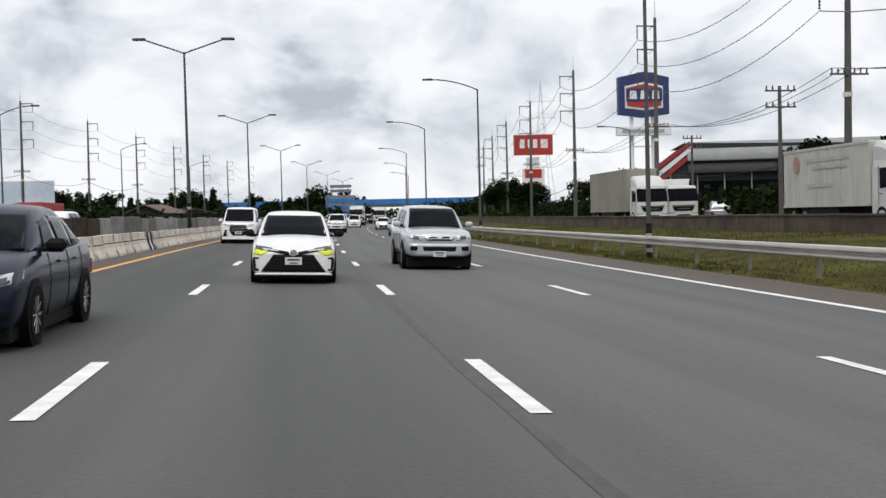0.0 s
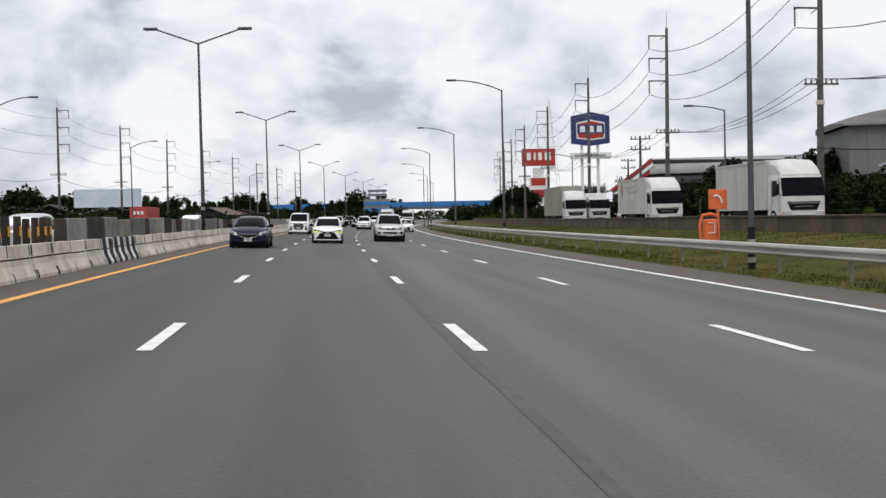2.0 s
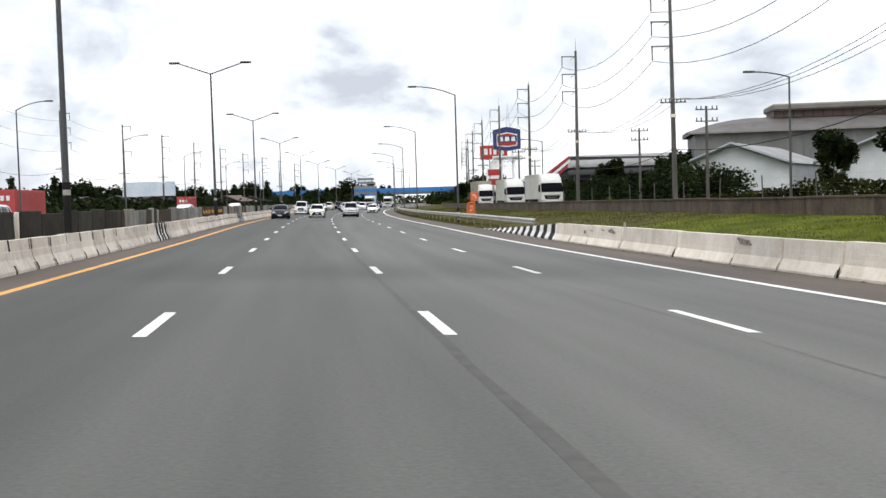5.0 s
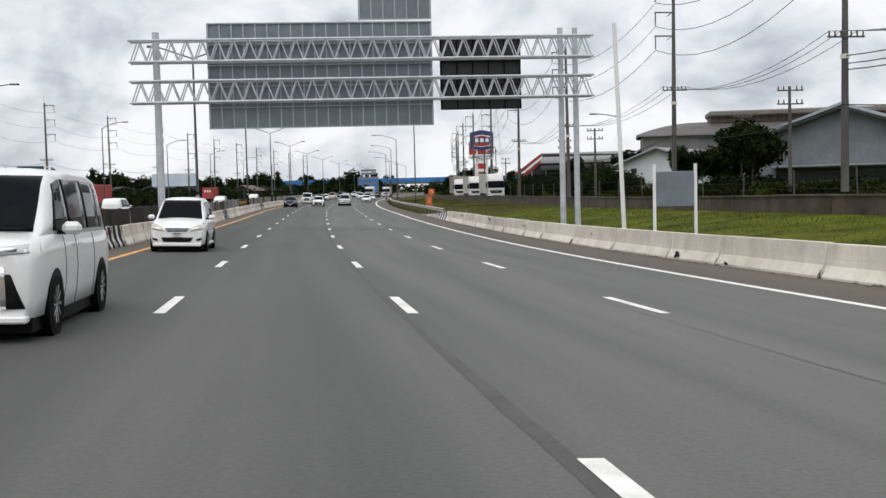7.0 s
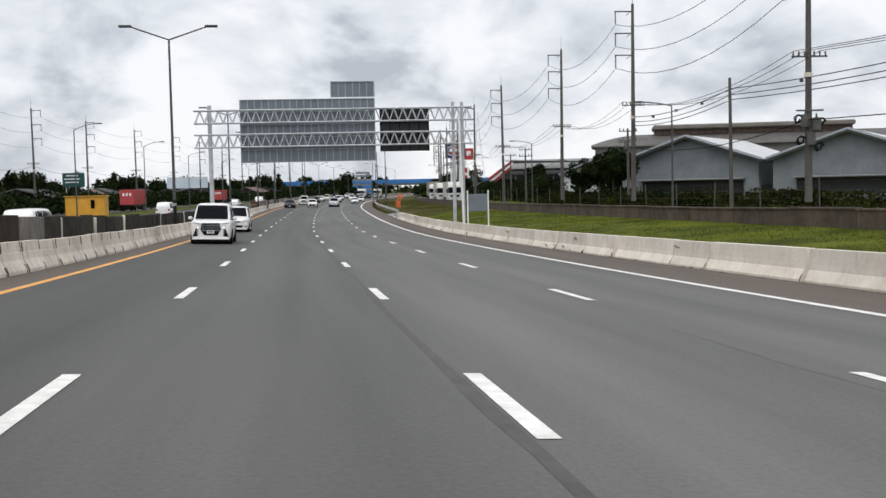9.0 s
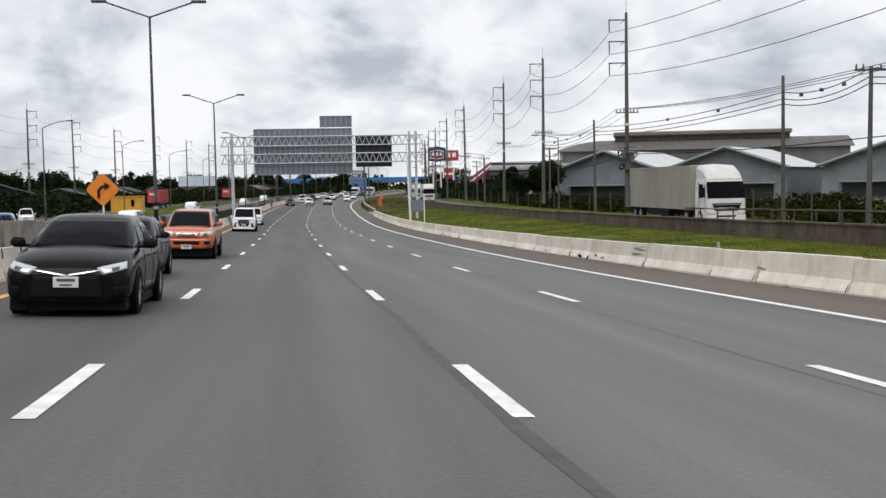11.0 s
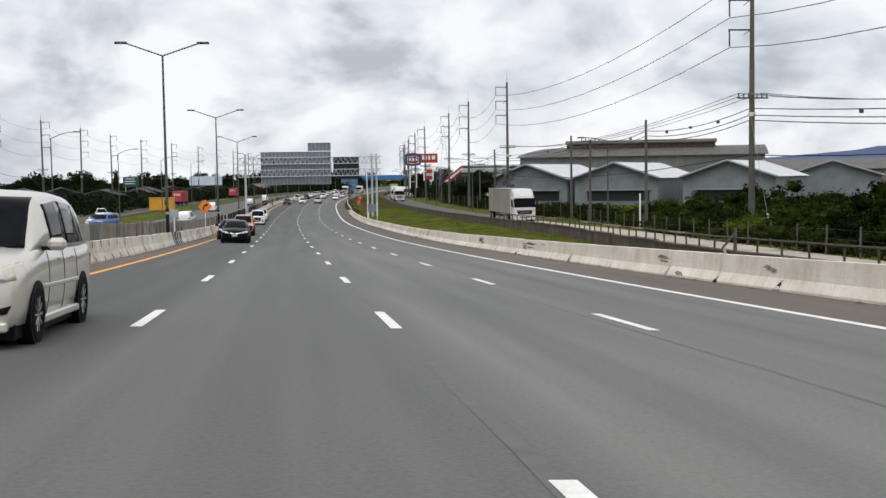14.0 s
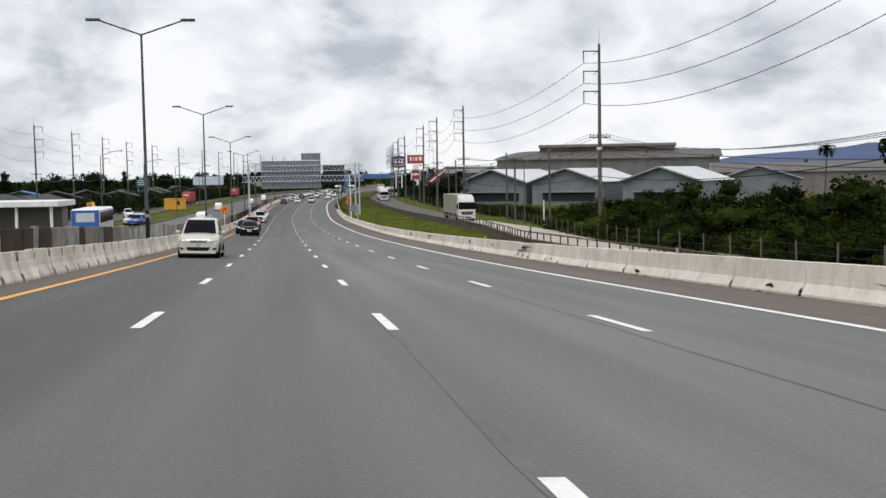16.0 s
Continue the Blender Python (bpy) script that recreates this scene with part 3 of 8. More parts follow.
def ribbon(name, off, width, y0, y1, mat, dz, wobble=0.0, step=3.0, parent=road, label="", drift=0.0):
    bm = bmesh.new()
    rows = []
    for y in frange(y0, y1, step):
        d = drift * min(1.0, max(0.0, (y + 230) / 60)) + wobble * (noise.noise((y * 0.11, off, 0)) + 0.5 * noise.noise((y * 0.6, off, 3)))
        w = width * (1 + (0.5 * noise.noise((y * 0.3, off, 7)) if wobble else 0))
        rows.append((at(off + d - w / 2, y, dz), at(off + d + w / 2, y, dz)))
    quads(bm, rows)
    return part(name, bm, mat, parent, label)


strip("yard", (-62, -45, -29.5), (M_YARD, M_YARD), [y for y in ROAD_YS if y < 420], 0.04, "dusty dark yards and lots beyond the grass strip", on_side)
kerb = bmesh.new()
for side in (-21.0, -28.9):
    quads(kerb, [[on_side(side - 0.14, y, -0.1), on_side(side - 0.12, y, 0.2), on_side(side + 0.12, y, 0.2), on_side(side + 0.14, y, -0.1)] for y in ROAD_YS if y < 420])
tagged(part("kerb", kerb, M_LANE_CONC), "pale concrete kerbs beside the grass strip", "kerb", kind="structure")
ribbon("edge_line", 8.9, 0.23, -430, 600, M_LINE, 0.008, label="solid white edge line")
ribbon("edge_line", -4.88, 0.19, -430, 600, M_ORANGE, 0.008, label="solid orange median line")
ribbon("tar_seam", 1.64, 0.12, -215, 150, M_TAR, 0.004, 0.07, 1.0, label="dark tar seam", drift=-0.11)
ribbon("tar_seam", 1.64, 0.12, -430, -215, M_TAR_OLD, 0.004, 0.07, 1.0, label="faded tar seam", drift=-0.11)
ribbon("tar_seam", 4.93, 0.05, -430, -60, M_TAR_OLD, 0.004, 0.10, 1.5, label="dark tar seam")

# lane lines: three rows of dashes, one every twelve metres
LANES = (-1.74, 1.69, 5.24)
for row, off in enumerate(LANES):
    line = thing("lane_line", "row of worn white dashes painted on asphalt", "lane marking", kind="structure", group="lane lines")
    far = bmesh.new()
    for k in range(-36, 45):
        y0 = 7.44 + 12 * k
        bm = far if k > 10 else bmesh.new()
        w = 0.08
        rows = []
        for s in range(5):
            y = y0 + 2.96 * s / 4
            rows.append((at(off - w, y, 0.008), at(off + w, y, 0.008)))
        quads(bm, rows)
        if k <= 10:
            part("dash", bm, M_LINE, line)
    tagged(part("dash", far, M_LINE, line), kind="stuff")


# ---- median: barrier units, slabs behind them, lamps ----
def jersey_outline(h, w, t):
    return [(-w / 2, 0), (w / 2, 0), (w / 2, 0.08), (t / 2 + 0.05, 0.32), (t / 2, h), (-t / 2, h), (-t / 2 - 0.05, 0.32), (-w / 2, 0.08)]


def unit_mesh(name, length, h, w, t, mat, side, pocket=0.1, slots=True, groove=False):
    """A barrier unit; the side that faces the lanes has joint pockets at the toe, slots at the top and a groove, their
    shade painted near-black.
    """
    toe = (w / 2 + t / 2 + 0.05) / 2
    zc = h - 0.24
    cut = 0.03 if groove else 0.001
    face = [(w / 2, 0.0, 1), (w / 2, 0.08, 1), (toe, 0.20, 1), (toe - 0.001, 0.201, 0), (t / 2 + 0.05, 0.32, 0), (t / 2 + 0.034, 0.44, 0), (t / 2 + 0.033 - cut, 0.445, 0),
            (t / 2 + 0.032 - cut, 0.47, 0), (t / 2 + 0.03, 0.475, 0), (t / 2 + 0.022, zc, 0), (t / 2 + 0.021, zc + 0.001, 2), (t / 2, h, 2)]
    back = [(-t / 2, h), (-t / 2 - 0.05, 0.32), (-w / 2, 0.0)]
    def ring(y, sunk):
        pts = []
        for x, z, zone in face:
            d = sunk * (0.014 if zone == 1 else 0.014 if zone == 2 and slots else 0.0)
            pts.append((side * (x - d), y, z))
        return pts + [(side * x, y, z) for x, z in back]
    bm = bmesh.new()
    cuts = [(0.012, 1), (pocket, 1), (pocket + 0.006, 0), (length - pocket - 0.006, 0), (length - pocket, 1), (length - 0.012, 1)]
    rows = [[bm.verts.new(p) for p in ring(y, k)] for y, k in cuts]
    n = len(rows[0])
    for r, (p, q) in enumerate(zip(rows, rows[1:])):
        for k in range(n):
            f = bm.faces.new((p[k], p[(k + 1) % n], q[(k + 1) % n], q[k]))
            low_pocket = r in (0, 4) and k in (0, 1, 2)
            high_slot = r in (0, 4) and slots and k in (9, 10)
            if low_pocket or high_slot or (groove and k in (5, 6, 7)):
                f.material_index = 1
    bm.faces.new(rows[0])
    bm.faces.new(rows[-1][::-1])
    bmesh.ops.recalc_face_normals(bm, faces=bm.faces)
    me = bpy.data.meshes.new(name)
    bm.to_mesh(me)
    bm.free()
    me.materials.append(mat)
    me.materials.append(M_GRIME_SHADE)
    return me


def road_pose(off, y, dz=0.0, dy=1.0):
    """A pose that stands on the road and turns with it."""
    a, b = at(off, y, dz), at(off, y + dy, dz)
    d = b - a
    return Matrix.Translation(a) @ pose(0, 0, 0, math.degrees(math.atan2(d.z, math.hypot(d.x, d.y))), 0, math.degrees(math.atan2(-d.x, d.y)))


median = thing("median_barrier", "row of pale weathered concrete barrier units with orange-brown stains", "barrier", kind="structure")
UNIT = 1.85
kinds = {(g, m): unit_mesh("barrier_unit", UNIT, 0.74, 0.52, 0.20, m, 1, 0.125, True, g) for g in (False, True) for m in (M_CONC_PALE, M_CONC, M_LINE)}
rng = random.Random(4)
LAMP_Y = [-293, -248.8, -204, -160.5, -115, -70, -24.5, 18, 62, 107, 152, 197, 242, 287]
y, count = -330.0, 0
bm = bmesh.new()
prism(bm, [(u * 1.03, v * 1.006) for u, v in jersey_outline(0.74, 0.52, 0.22)], "y", -0.23, 0.23)
stripes = bpy.data.meshes.new("stripe")
bm.to_mesh(stripes)
bm.free()
stripes.materials.append(M_BLACK_PAINT)
STRIPED = ((-7.6, -3.4), (-53.6, -51.0), (-207.0, -203.2), (-101.9, -100.0), (45.0, 47.4))
while y < 230:
    m = road_pose(-6.25 + rng.uniform(-0.03, 0.03), y, -0.02 + rng.uniform(-0.015, 0.015), UNIT) @ pose(0, 0, 0, 0, 0, rng.uniform(-0.7, 0.7))
    if count < 300:
        painted = any(lo - UNIT / 2 < y < hi for lo, hi in STRIPED)
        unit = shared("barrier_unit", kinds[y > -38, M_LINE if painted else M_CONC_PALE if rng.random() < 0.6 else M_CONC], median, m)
        if painted:
            for k in (0.42, 1.36):
                shared("stripe", stripes, unit, pose(0, k, 0, 0, 0, 0))
    y += UNIT
    count += 1


def slab_mesh(w, h, mat):
    bm = bmesh.new()
    box(bm, (0, w / 2, h / 2), (0.11, w - 0.04, h), bevel=0.02)
    me = bpy.data.meshes.new("slab")
    bm.to_mesh(me)
    bm.free()
    me.materials.append(mat)
    return me


screen = thing("slab_screen", "uneven row of grey concrete slabs standing behind the median barrier", "screen wall", kind="structure")
slabs = {(w, m): slab_mesh(w, 1.34, m) for w in (0.38, 0.5, 0.62, 1.25, 2.4) for m in (M_CONC_GREY, M_SLAB_DARK, M_SLAB_WARM, M_SLAB_BROWN)}
slabs[0.14, M_CONC] = slab_mesh(0.14, 1.30, M_CONC)
reflector = bpy.data.meshes.new("reflector")
bm = bmesh.new()
box(bm, (0.075, 0.2, 0.98), (0.03, 0.16, 0.24), bevel=0.008)
bm.to_mesh(reflector)
bm.free()
reflector.materials.append(M_YELLOW)
y = -330.0
while y < 205:
    w, gap, stuff = (2.4 if rng.random() < 0.8 else 1.25), 0.03, M_CONC_GREY
    if -252 < y < -234:
        w, gap = 0.5, 1.3
    elif -222 < y < -200:
        w, gap, stuff = 0.62, 0.05, M_SLAB_WARM
    elif -232 < y < -150:
        stuff = M_SLAB_WARM if rng.random() < 0.6 else M_CONC_GREY
    elif -145 < y < -58:
        stuff = M_SLAB_DARK
        if rng.random() < 0.22:
            w, gap, stuff = 0.14, 0.04, M_CONC
    elif -24 < y < -9:
        w, gap, stuff = 0.38, rng.choice((0.16, 0.35, 0.5)), M_SLAB_BROWN
    elif -42 < y <= -24:
        w, gap = rng.choice((0.62, 0.62, 0.62, 1.25)), rng.choice((0.15, 0.45, 0.5))
    elif y < 40:
        stuff = M_SLAB_WARM if rng.random() < 0.5 else M_CONC_GREY
        w = rng.choice((0.62, 1.25, 2.4, 2.4))
        stuff = M_SLAB_BROWN if rng.random() < 0.3 else stuff
    slab = shared("slab", slabs[w, stuff], screen, road_pose(-7.35, y, -0.05 + rng.uniform(-0.05, 0.05), w) @ pose(0, 0, 0, 0, rng.uniform(-2, 2), rng.uniform(-1.5, 1.5)))
    if w == 0.38:
        shared("reflector", reflector, slab)
    y += w + gap


def build_lamp(arms, height, reach, rise, label, base_bands):
    lamp = thing("street_lamp", label, "street lamp", group="median lamps" if len(arms) == 2 else "roadside lamps")
    bm = bmesh.new()
    rod(bm, (0, 0, -0.4), (0, 0, height), 0.098, 0.055, 10)
    box(bm, (0, 0, 0.03), (0.4, 0.4, 0.06))
    part("pole", bm, M_LAMP, lamp, smooth=False)
    if base_bands:
        edges = (0.0, 1.75, 1.9, 2.1) if len(arms) == 2 else (0.1, 0.45, 0.6, 0.95, 1.1, 1.45)
        for k, (za, zb) in enumerate(zip(edges, edges[1:])):
            bm = bmesh.new()
            rod(bm, (0, 0, za), (0, 0, zb), 0.108, 0.105, 10)
            part("painted_band", bm, M_GALV if k % 2 else M_BLACK_PAINT, lamp, "white painted band" if k % 2 else "black painted band")
    for s in arms:
        bm = bmesh.new()
        pts = []
        for k in range(7):
            u = k / 6
            pts.append((s * reach * u, 0, height - 0.05 + rise * (u if len(arms) == 2 else 1 - (1 - u) ** 2)))
        bent(bm, pts, 0.045, 6)
        arm = part("arm", bm, M_LAMP, lamp)
        bm = bmesh.new()
        x0 = s * reach
        vs = box(bm, (x0 + s * 0.22, 0, height + rise - 0.04), (0.72, 0.26, 0.13), bevel=0.03)
        part("lamp_head", bm, M_LAMPHEAD, arm, "dark flat lamp head")
    return lamp


lamp_low = build_lamp((-1, 1), 10.3, 2.15, 0.75, "tall grey double-armed steel lamp in the median", True)
lamp_high = build_lamp((-1, 1), 11.15, 2.15, 0.75, "very tall grey double-armed steel lamp in the median", True)
used = set()
for y in LAMP_Y:
    proto, off = (lamp_high, -6.75) if y < -180 else (lamp_high, -6.35) if y < -140 else (lamp_high, -6.36) if y < -100 else (lamp_low, -6.28)
    m = pose(*at(off, y), 0, 0, -math.degrees(math.atan2(rx(y + 5) - rx(y - 5), 10)))
    if proto in used:
        copy_thing(proto, m)
    else:
        proto.matrix_basis = m
        used.add(proto)

RIGHT_LAMPS = [(12.05, -9.8), (12.1, 37.2), (12.05, 77.5), (11.0, 112), (10.9, 156), (11.2, 200), (11.4, 244)]
single = build_lamp((-1,), 10.75, 3.3, 0.75, "tall grey single-armed steel lamp behind the guard rail", True)
for k, (off, y) in enumerate(RIGHT_LAMPS):
    m = pose(rx(y) + off, y, ground_z(12.3, y), 0, 0, -math.degrees(math.atan2(rx(y + 5) - rx(y - 5), 10)))
    if k == 0:
        single.matrix_basis = m
    else:
        copy_thing(single, m)

# ---- right edge: guard rail, striped start and barrier wall ----
rail = thing("guard_rail", "galvanised corrugated steel guard rail on short posts", "guard rail", kind="structure")
bm = bmesh.new()
prof = [(-0.01, 0.46), (0.03, 0.475), (0.075, 0.52), (0.075, 0.55), (-0.05, 0.595), (-0.05, 0.635), (0.075, 0.68), (0.075, 0.715), (0.06, 0.765), (-0.03, 0.78)]
for side in (0, 1):
    rows = []
    for y in frange(-44, 300, 4):
        e = Vector((rx(y) + 11.85, y, rz(y) + CROSSFALL * 12.0))
        rows.append([e + Vector((-u - 0.02 * side, 0, v + 0.09)) for u, v in (prof if side == 0 else prof[::-1])])
    quads(bm, rows)
part("beam", bm, M_RAIL, rail, "ribbed steel beam")
post_bm = bmesh.new()
box(post_bm, (0.09, 0, 0.22), (0.09, 0.075, 0.98))
post_me = bpy.data.meshes.new("post")
post_bm.to_mesh(post_me)
post_bm.free()
post_me.materials.append(M_RAIL_POST)
for y in frange(-44, 180, 4):
    shared("post", post_me, rail, pose(rx(y) + 11.85, y, rz(y) + CROSSFALL * 12.0))

wall_r = thing("roadside_barrier", "stained pale concrete barrier wall beside the shoulder", "barrier", kind="structure")
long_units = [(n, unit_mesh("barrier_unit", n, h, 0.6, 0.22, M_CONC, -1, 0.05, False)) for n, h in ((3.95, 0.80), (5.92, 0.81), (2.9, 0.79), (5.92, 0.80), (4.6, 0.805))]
marker = bpy.data.meshes.new("stub_post")
bm = bmesh.new()
box(bm, (0, 0.05, 0.86), (0.07, 0.07, 0.22), bevel=0.01)
bm.to_mesh(marker)
bm.free()
marker.materials.append(M_GALV)
joints = []
y = -424.0
while y < -53:
    span, me = rng.choice(long_units)
    if y + span > -49.5:
        span, me = long_units[2]
    m = road_pose(barrier_off(y) + rng.uniform(-0.02, 0.02), y, -0.02 + rng.uniform(-0.012, 0.012), span) @ pose(0, 0, 0, 0, 0, rng.uniform(-0.3, 0.3))
    unit = shared("barrier_unit", me, wall_r, m)
    if rng.random() < 0.08:
        shared("stub_post", marker, unit)
    if rng.random() < 0.5:
        joints.append(y)
    y += span + (0.16 if rng.random() < 0.12 else 0.03)


def wall_face(z):
    """How far the barrier's face stands out from its middle at height z."""
    return float(np.interp(z, (0.0, 0.08, 0.32, 0.80), (0.30, 0.30, 0.16, 0.11)))


# flat dark wedges where two units meet, painting the shaded gaps in broken toes
for y in joints:
    if y < -320:
        continue
    a, b, top = rng.uniform(0.03, 0.12), rng.uniform(0.08, 0.5), rng.uniform(0.16, 0.32)
    bm = bmesh.new()
    rim = [(-a, 0.01), (b, 0.01), (b * 0.55, 0.075), (b * 0.4, top * 0.6), (0.02, top), (-a * 0.5, top * 0.7)]
    bm.faces.new([bm.verts.new((-wall_face(z) - 0.006, u, z)) for u, z in rim][::-1])
    bmesh.ops.triangulate(bm, faces=bm.faces)
    chip = part("toe_gap_wedge", bm, M_GRIME_SHADE, wall_r, "dark wedge painted for a shaded gap in the broken toe")
    chip.matrix_basis = road_pose(barrier_off(y), y, -0.02, 1.0)

# scrapes, chips and black holes along the barrier's face
for k in range(40):
    y = rng.uniform(-318, -56)
    low_zone = rng.random() < 0.62
    zc, ry2, rz2 = (rng.uniform(0.10, 0.22), rng.uniform(0.12, 0.5), rng.uniform(0.03, 0.09)) if low_zone else (rng.uniform(0.40, 0.66), rng.uniform(0.15, 0.8), rng.uniform(0.02, 0.09))
    rim = []
    for j in range(12):
        a = j * math.pi / 6
        v = rng.uniform(0.45, 1.15)
        z = zc + rz2 * v * math.sin(a) + 0.08 * ry2 * math.cos(a) * v
        z = min(max(z, 0.03), 0.315) if low_zone else min(max(z, 0.33), 0.78)
        rim.append((-wall_face(z) - 0.012, ry2 * v * math.cos(a), z))
    bm = bmesh.new()
    hub = bm.verts.new((-wall_face(zc) - 0.014, 0, zc))
    ring = [bm.verts.new(p) for p in rim]
    for j in range(12):
        bm.faces.new((hub, ring[j], ring[(j + 1) % 12]))
    scar = part("scrape", bm, M_GRIME_SHADE if low_zone and rng.random() < 0.35 else M_SCRAPE, wall_r, "dark scrape on the concrete")
    scar.matrix_basis = road_pose(barrier_off(y), y, -0.02, 1.0)
# long smears left by vehicles that grazed the wall
for y, reach in ((-216.3, 3.4), (-203.9, 2.2), (-251.9, 4.0), (-236.5, 2.0), (-178.0, 2.2)):
    for k in range(7):
        z = rng.uniform(0.38, 0.68)
        u0, n, h = rng.uniform(0, 0.35) * reach, rng.uniform(0.25, 0.7) * reach, rng.uniform(0.02, 0.065)
        tilt = rng.uniform(-0.05, 0.03)
        rim = [(u0, z), (u0 + n * 0.2, z - h), (u0 + n * 0.7, z - h * 0.6 + tilt), (u0 + n, z + tilt), (u0 + n * 0.6, z + h * 0.5 + tilt), (u0 + n * 0.25, z + h)]
        bm = bmesh.new()
        bm.faces.new([bm.verts.new((-wall_face(v) - 0.014 - 0.0015 * k, -u, v)) for u, v in rim])
        smear = part("smear", bm, M_GRIME_SHADE if k < 2 else M_SCRAPE, wall_r, "dark smear on the concrete")
        smear.matrix_basis = road_pose(barrier_off(y), y, -0.02, 1.0)
# sloping striped start
ramp_n = 26
for k in range(ramp_n):
    y0 = -30.5 - k * 0.86
    h0, h1 = 0.05 + 0.75 * (k / 26) ** 1.15, 0.05 + 0.75 * ((k + 1) / 26) ** 1.15
    bm = bmesh.new()
    a0, a1 = at(barrier_off(y0), y0), at(barrier_off(y0), y0 - 0.86)
    rows = []
    for p, h in ((a0, h0), (a1, h1)):
        rows.append([p + Vector((u * (0.6 + 0.4 * h), 0, v)) for u, v in ((-0.3, -0.05), (-0.3, min(0.08, h)), (-0.15, min(0.32, h * 0.6)), (-0.1, h), (0.1, h), (0.15, min(0.32, h * 0.6)), (0.3, -0.05))])
    vs = quads(bm, rows)
    bm.faces.new(vs[0])
    bm.faces.new(vs[1][::-1])
    bmesh.ops.recalc_face_normals(bm, faces=bm.faces)
    part("barrier_unit", bm, M_BLACK_PAINT if k % 2 else M_LINE, wall_r, "black painted stripe" if k % 2 else "white painted stripe")
# drifts and chips of dirt at the foot of the wall
dirt = bmesh.new()
for k in range(230):
    y = rng.uniform(-330, -52)
    p = at(barrier_off(y) - 0.38 - rng.random() ** 2 * 0.25, y, 0.0)
    s = rng.uniform(0.03, 0.11)
    vs = [dirt.verts.new(p + Vector((math.cos(a) * s * rng.uniform(0.6, 1.3), math.sin(a) * s * 2.2 * rng.uniform(0.6, 1.3), -0.005))) for a in (0.2, 1.4, 2.6, 3.9, 5.2)]
    top = dirt.verts.new(p + Vector((0, 0, s * 0.5)))
    for i in range(5):
        dirt.faces.new((vs[i], vs[(i + 1) % 5], top))
for k in range(150):
    y = rng.uniform(-29, 40)
    p = at(11.12 + rng.gauss(0, 0.08), y, 0.0)
    q = rng.uniform(0.02, 0.07)
    vs = [dirt.verts.new(p + Vector((math.cos(a) * q * rng.uniform(0.6, 1.3), math.sin(a) * q * 1.6 * rng.uniform(0.6, 1.3), -0.005))) for a in (0.2, 1.4, 2.6, 3.9, 5.2)]
    top = dirt.verts.new(p + Vector((0, 0, q * 0.7)))
    for i in range(5):
        dirt.faces.new((vs[i], vs[(i + 1) % 5], top))
edge = bmesh.new()
rows = []
for y in frange(-30, 200, 0.8):
    wob = 0.16 * noise.noise((y * 0.5, 3.1, 0)) + 0.08 * noise.noise((y * 1.7, 1.1, 0))
    rows.append([at(11.14 + wob, y, -0.02), at(11.22 + wob, y, 0.03 + 0.02 * noise.noise((y, 0, 4))), at(11.6, y, 0.07 + 0.03 * noise.noise((y * 0.9, 5, 4))), at(12.1, y, 0.09), at(12.6, y, 0.06)])
quads(edge, rows)
tagged(part("verge_edge", edge, M_GRASS_DRY, smooth=True), "crumbling earth and dry grass edge under the guard rail", "ground", kind="structure")
tagged(part("dirt_clods", dirt, M_SHOULDER), "brown clods and grit along the barrier foot", "dirt", kind="stuff")

# low wall between verge and frontage road
low = thing("frontage_wall", "long stained low concrete wall along the frontage road", "wall", kind="structure")
panels = {}
for mat_i, tilt in enumerate((-0.006, 0.008)):
    bm = bmesh.new()
    box(bm, (tilt, 3.0, 0.15), (0.22, 5.97, 1.15), bevel=0.02)
    box(bm, (0, 3.0, 0.75), (0.34, 5.97, 0.09), bevel=0.01)
    me = bpy.data.meshes.new("wall_panel")
    bm.to_mesh(me)
    bm.free()
    me.materials.append(M_WALL)
    panels[mat_i] = me
y = -330.0
while y < 300:
    a = Vector((rx(y) + wall_off(y), y, side_z(y)))
    b = Vector((rx(y + 6) + wall_off(y + 6), y + 6, side_z(y + 6)))
    d = b - a
    shared("wall_panel", panels[rng.randrange(2)], low, Matrix.Translation(a + Vector((0, 0, rng.uniform(-0.03, 0.03)))) @ pose(0, 0, 0, math.degrees(math.atan2(d.z, d.y)), 0, math.degrees(math.atan2(-d.x, d.y))))
    y += 6.0
handrail = thing("wall_railing", "dark weathered pipe railing with pale stretches on the low wall", "railing", kind="structure")
def rail_at(y, z):
    return Vector((rx(y) + wall_off(y), y, side_z(y) + z))


# the top rail, pieced together from dark and pale lengths
for y in frange(-330, -160, 3):
    bm = bmesh.new()
    bent(bm, [rail_at(y + 1.5 * k, 1.30 + rng.uniform(-0.012, 0.012)) for k in range(3)], 0.05, 6)
    part("rail", bm, M_RAIL_PALE if rng.random() < 0.3 else M_RUST, handrail)
bm = bmesh.new()
rod(bm, (0, 0, 0.7), (0, 0, 1.29), 0.045, 0.045, 6)
post2 = bpy.data.meshes.new("post")
bm.to_mesh(post2)
bm.free()
post2.materials.append(M_RUST)
for y in frange(-330, -158, 2.2):
    p = rail_at(y, 0)
    shared("post", post2, handrail, pose(p.x, p.y, p.z, rng.uniform(-3, 3), rng.uniform(-4, 4), 0))
end = rail_at(-229, 0)
bm = bmesh.new()
rod(bm, end + Vector((0, 0, 0.7)), end + Vector((0, 0, 1.68)), 0.06, 0.06, 6)
end_post = part("brace_post", bm, M_POLE, handrail, "taller concrete post")
bm = bmesh.new()
rod(bm, end + Vector((0, 1.5, 0.8)), end + Vector((0, 0, 1.5)), 0.05, 0.05, 6)
part("brace", bm, M_RAIL_PALE, end_post, "pale slanting brace")

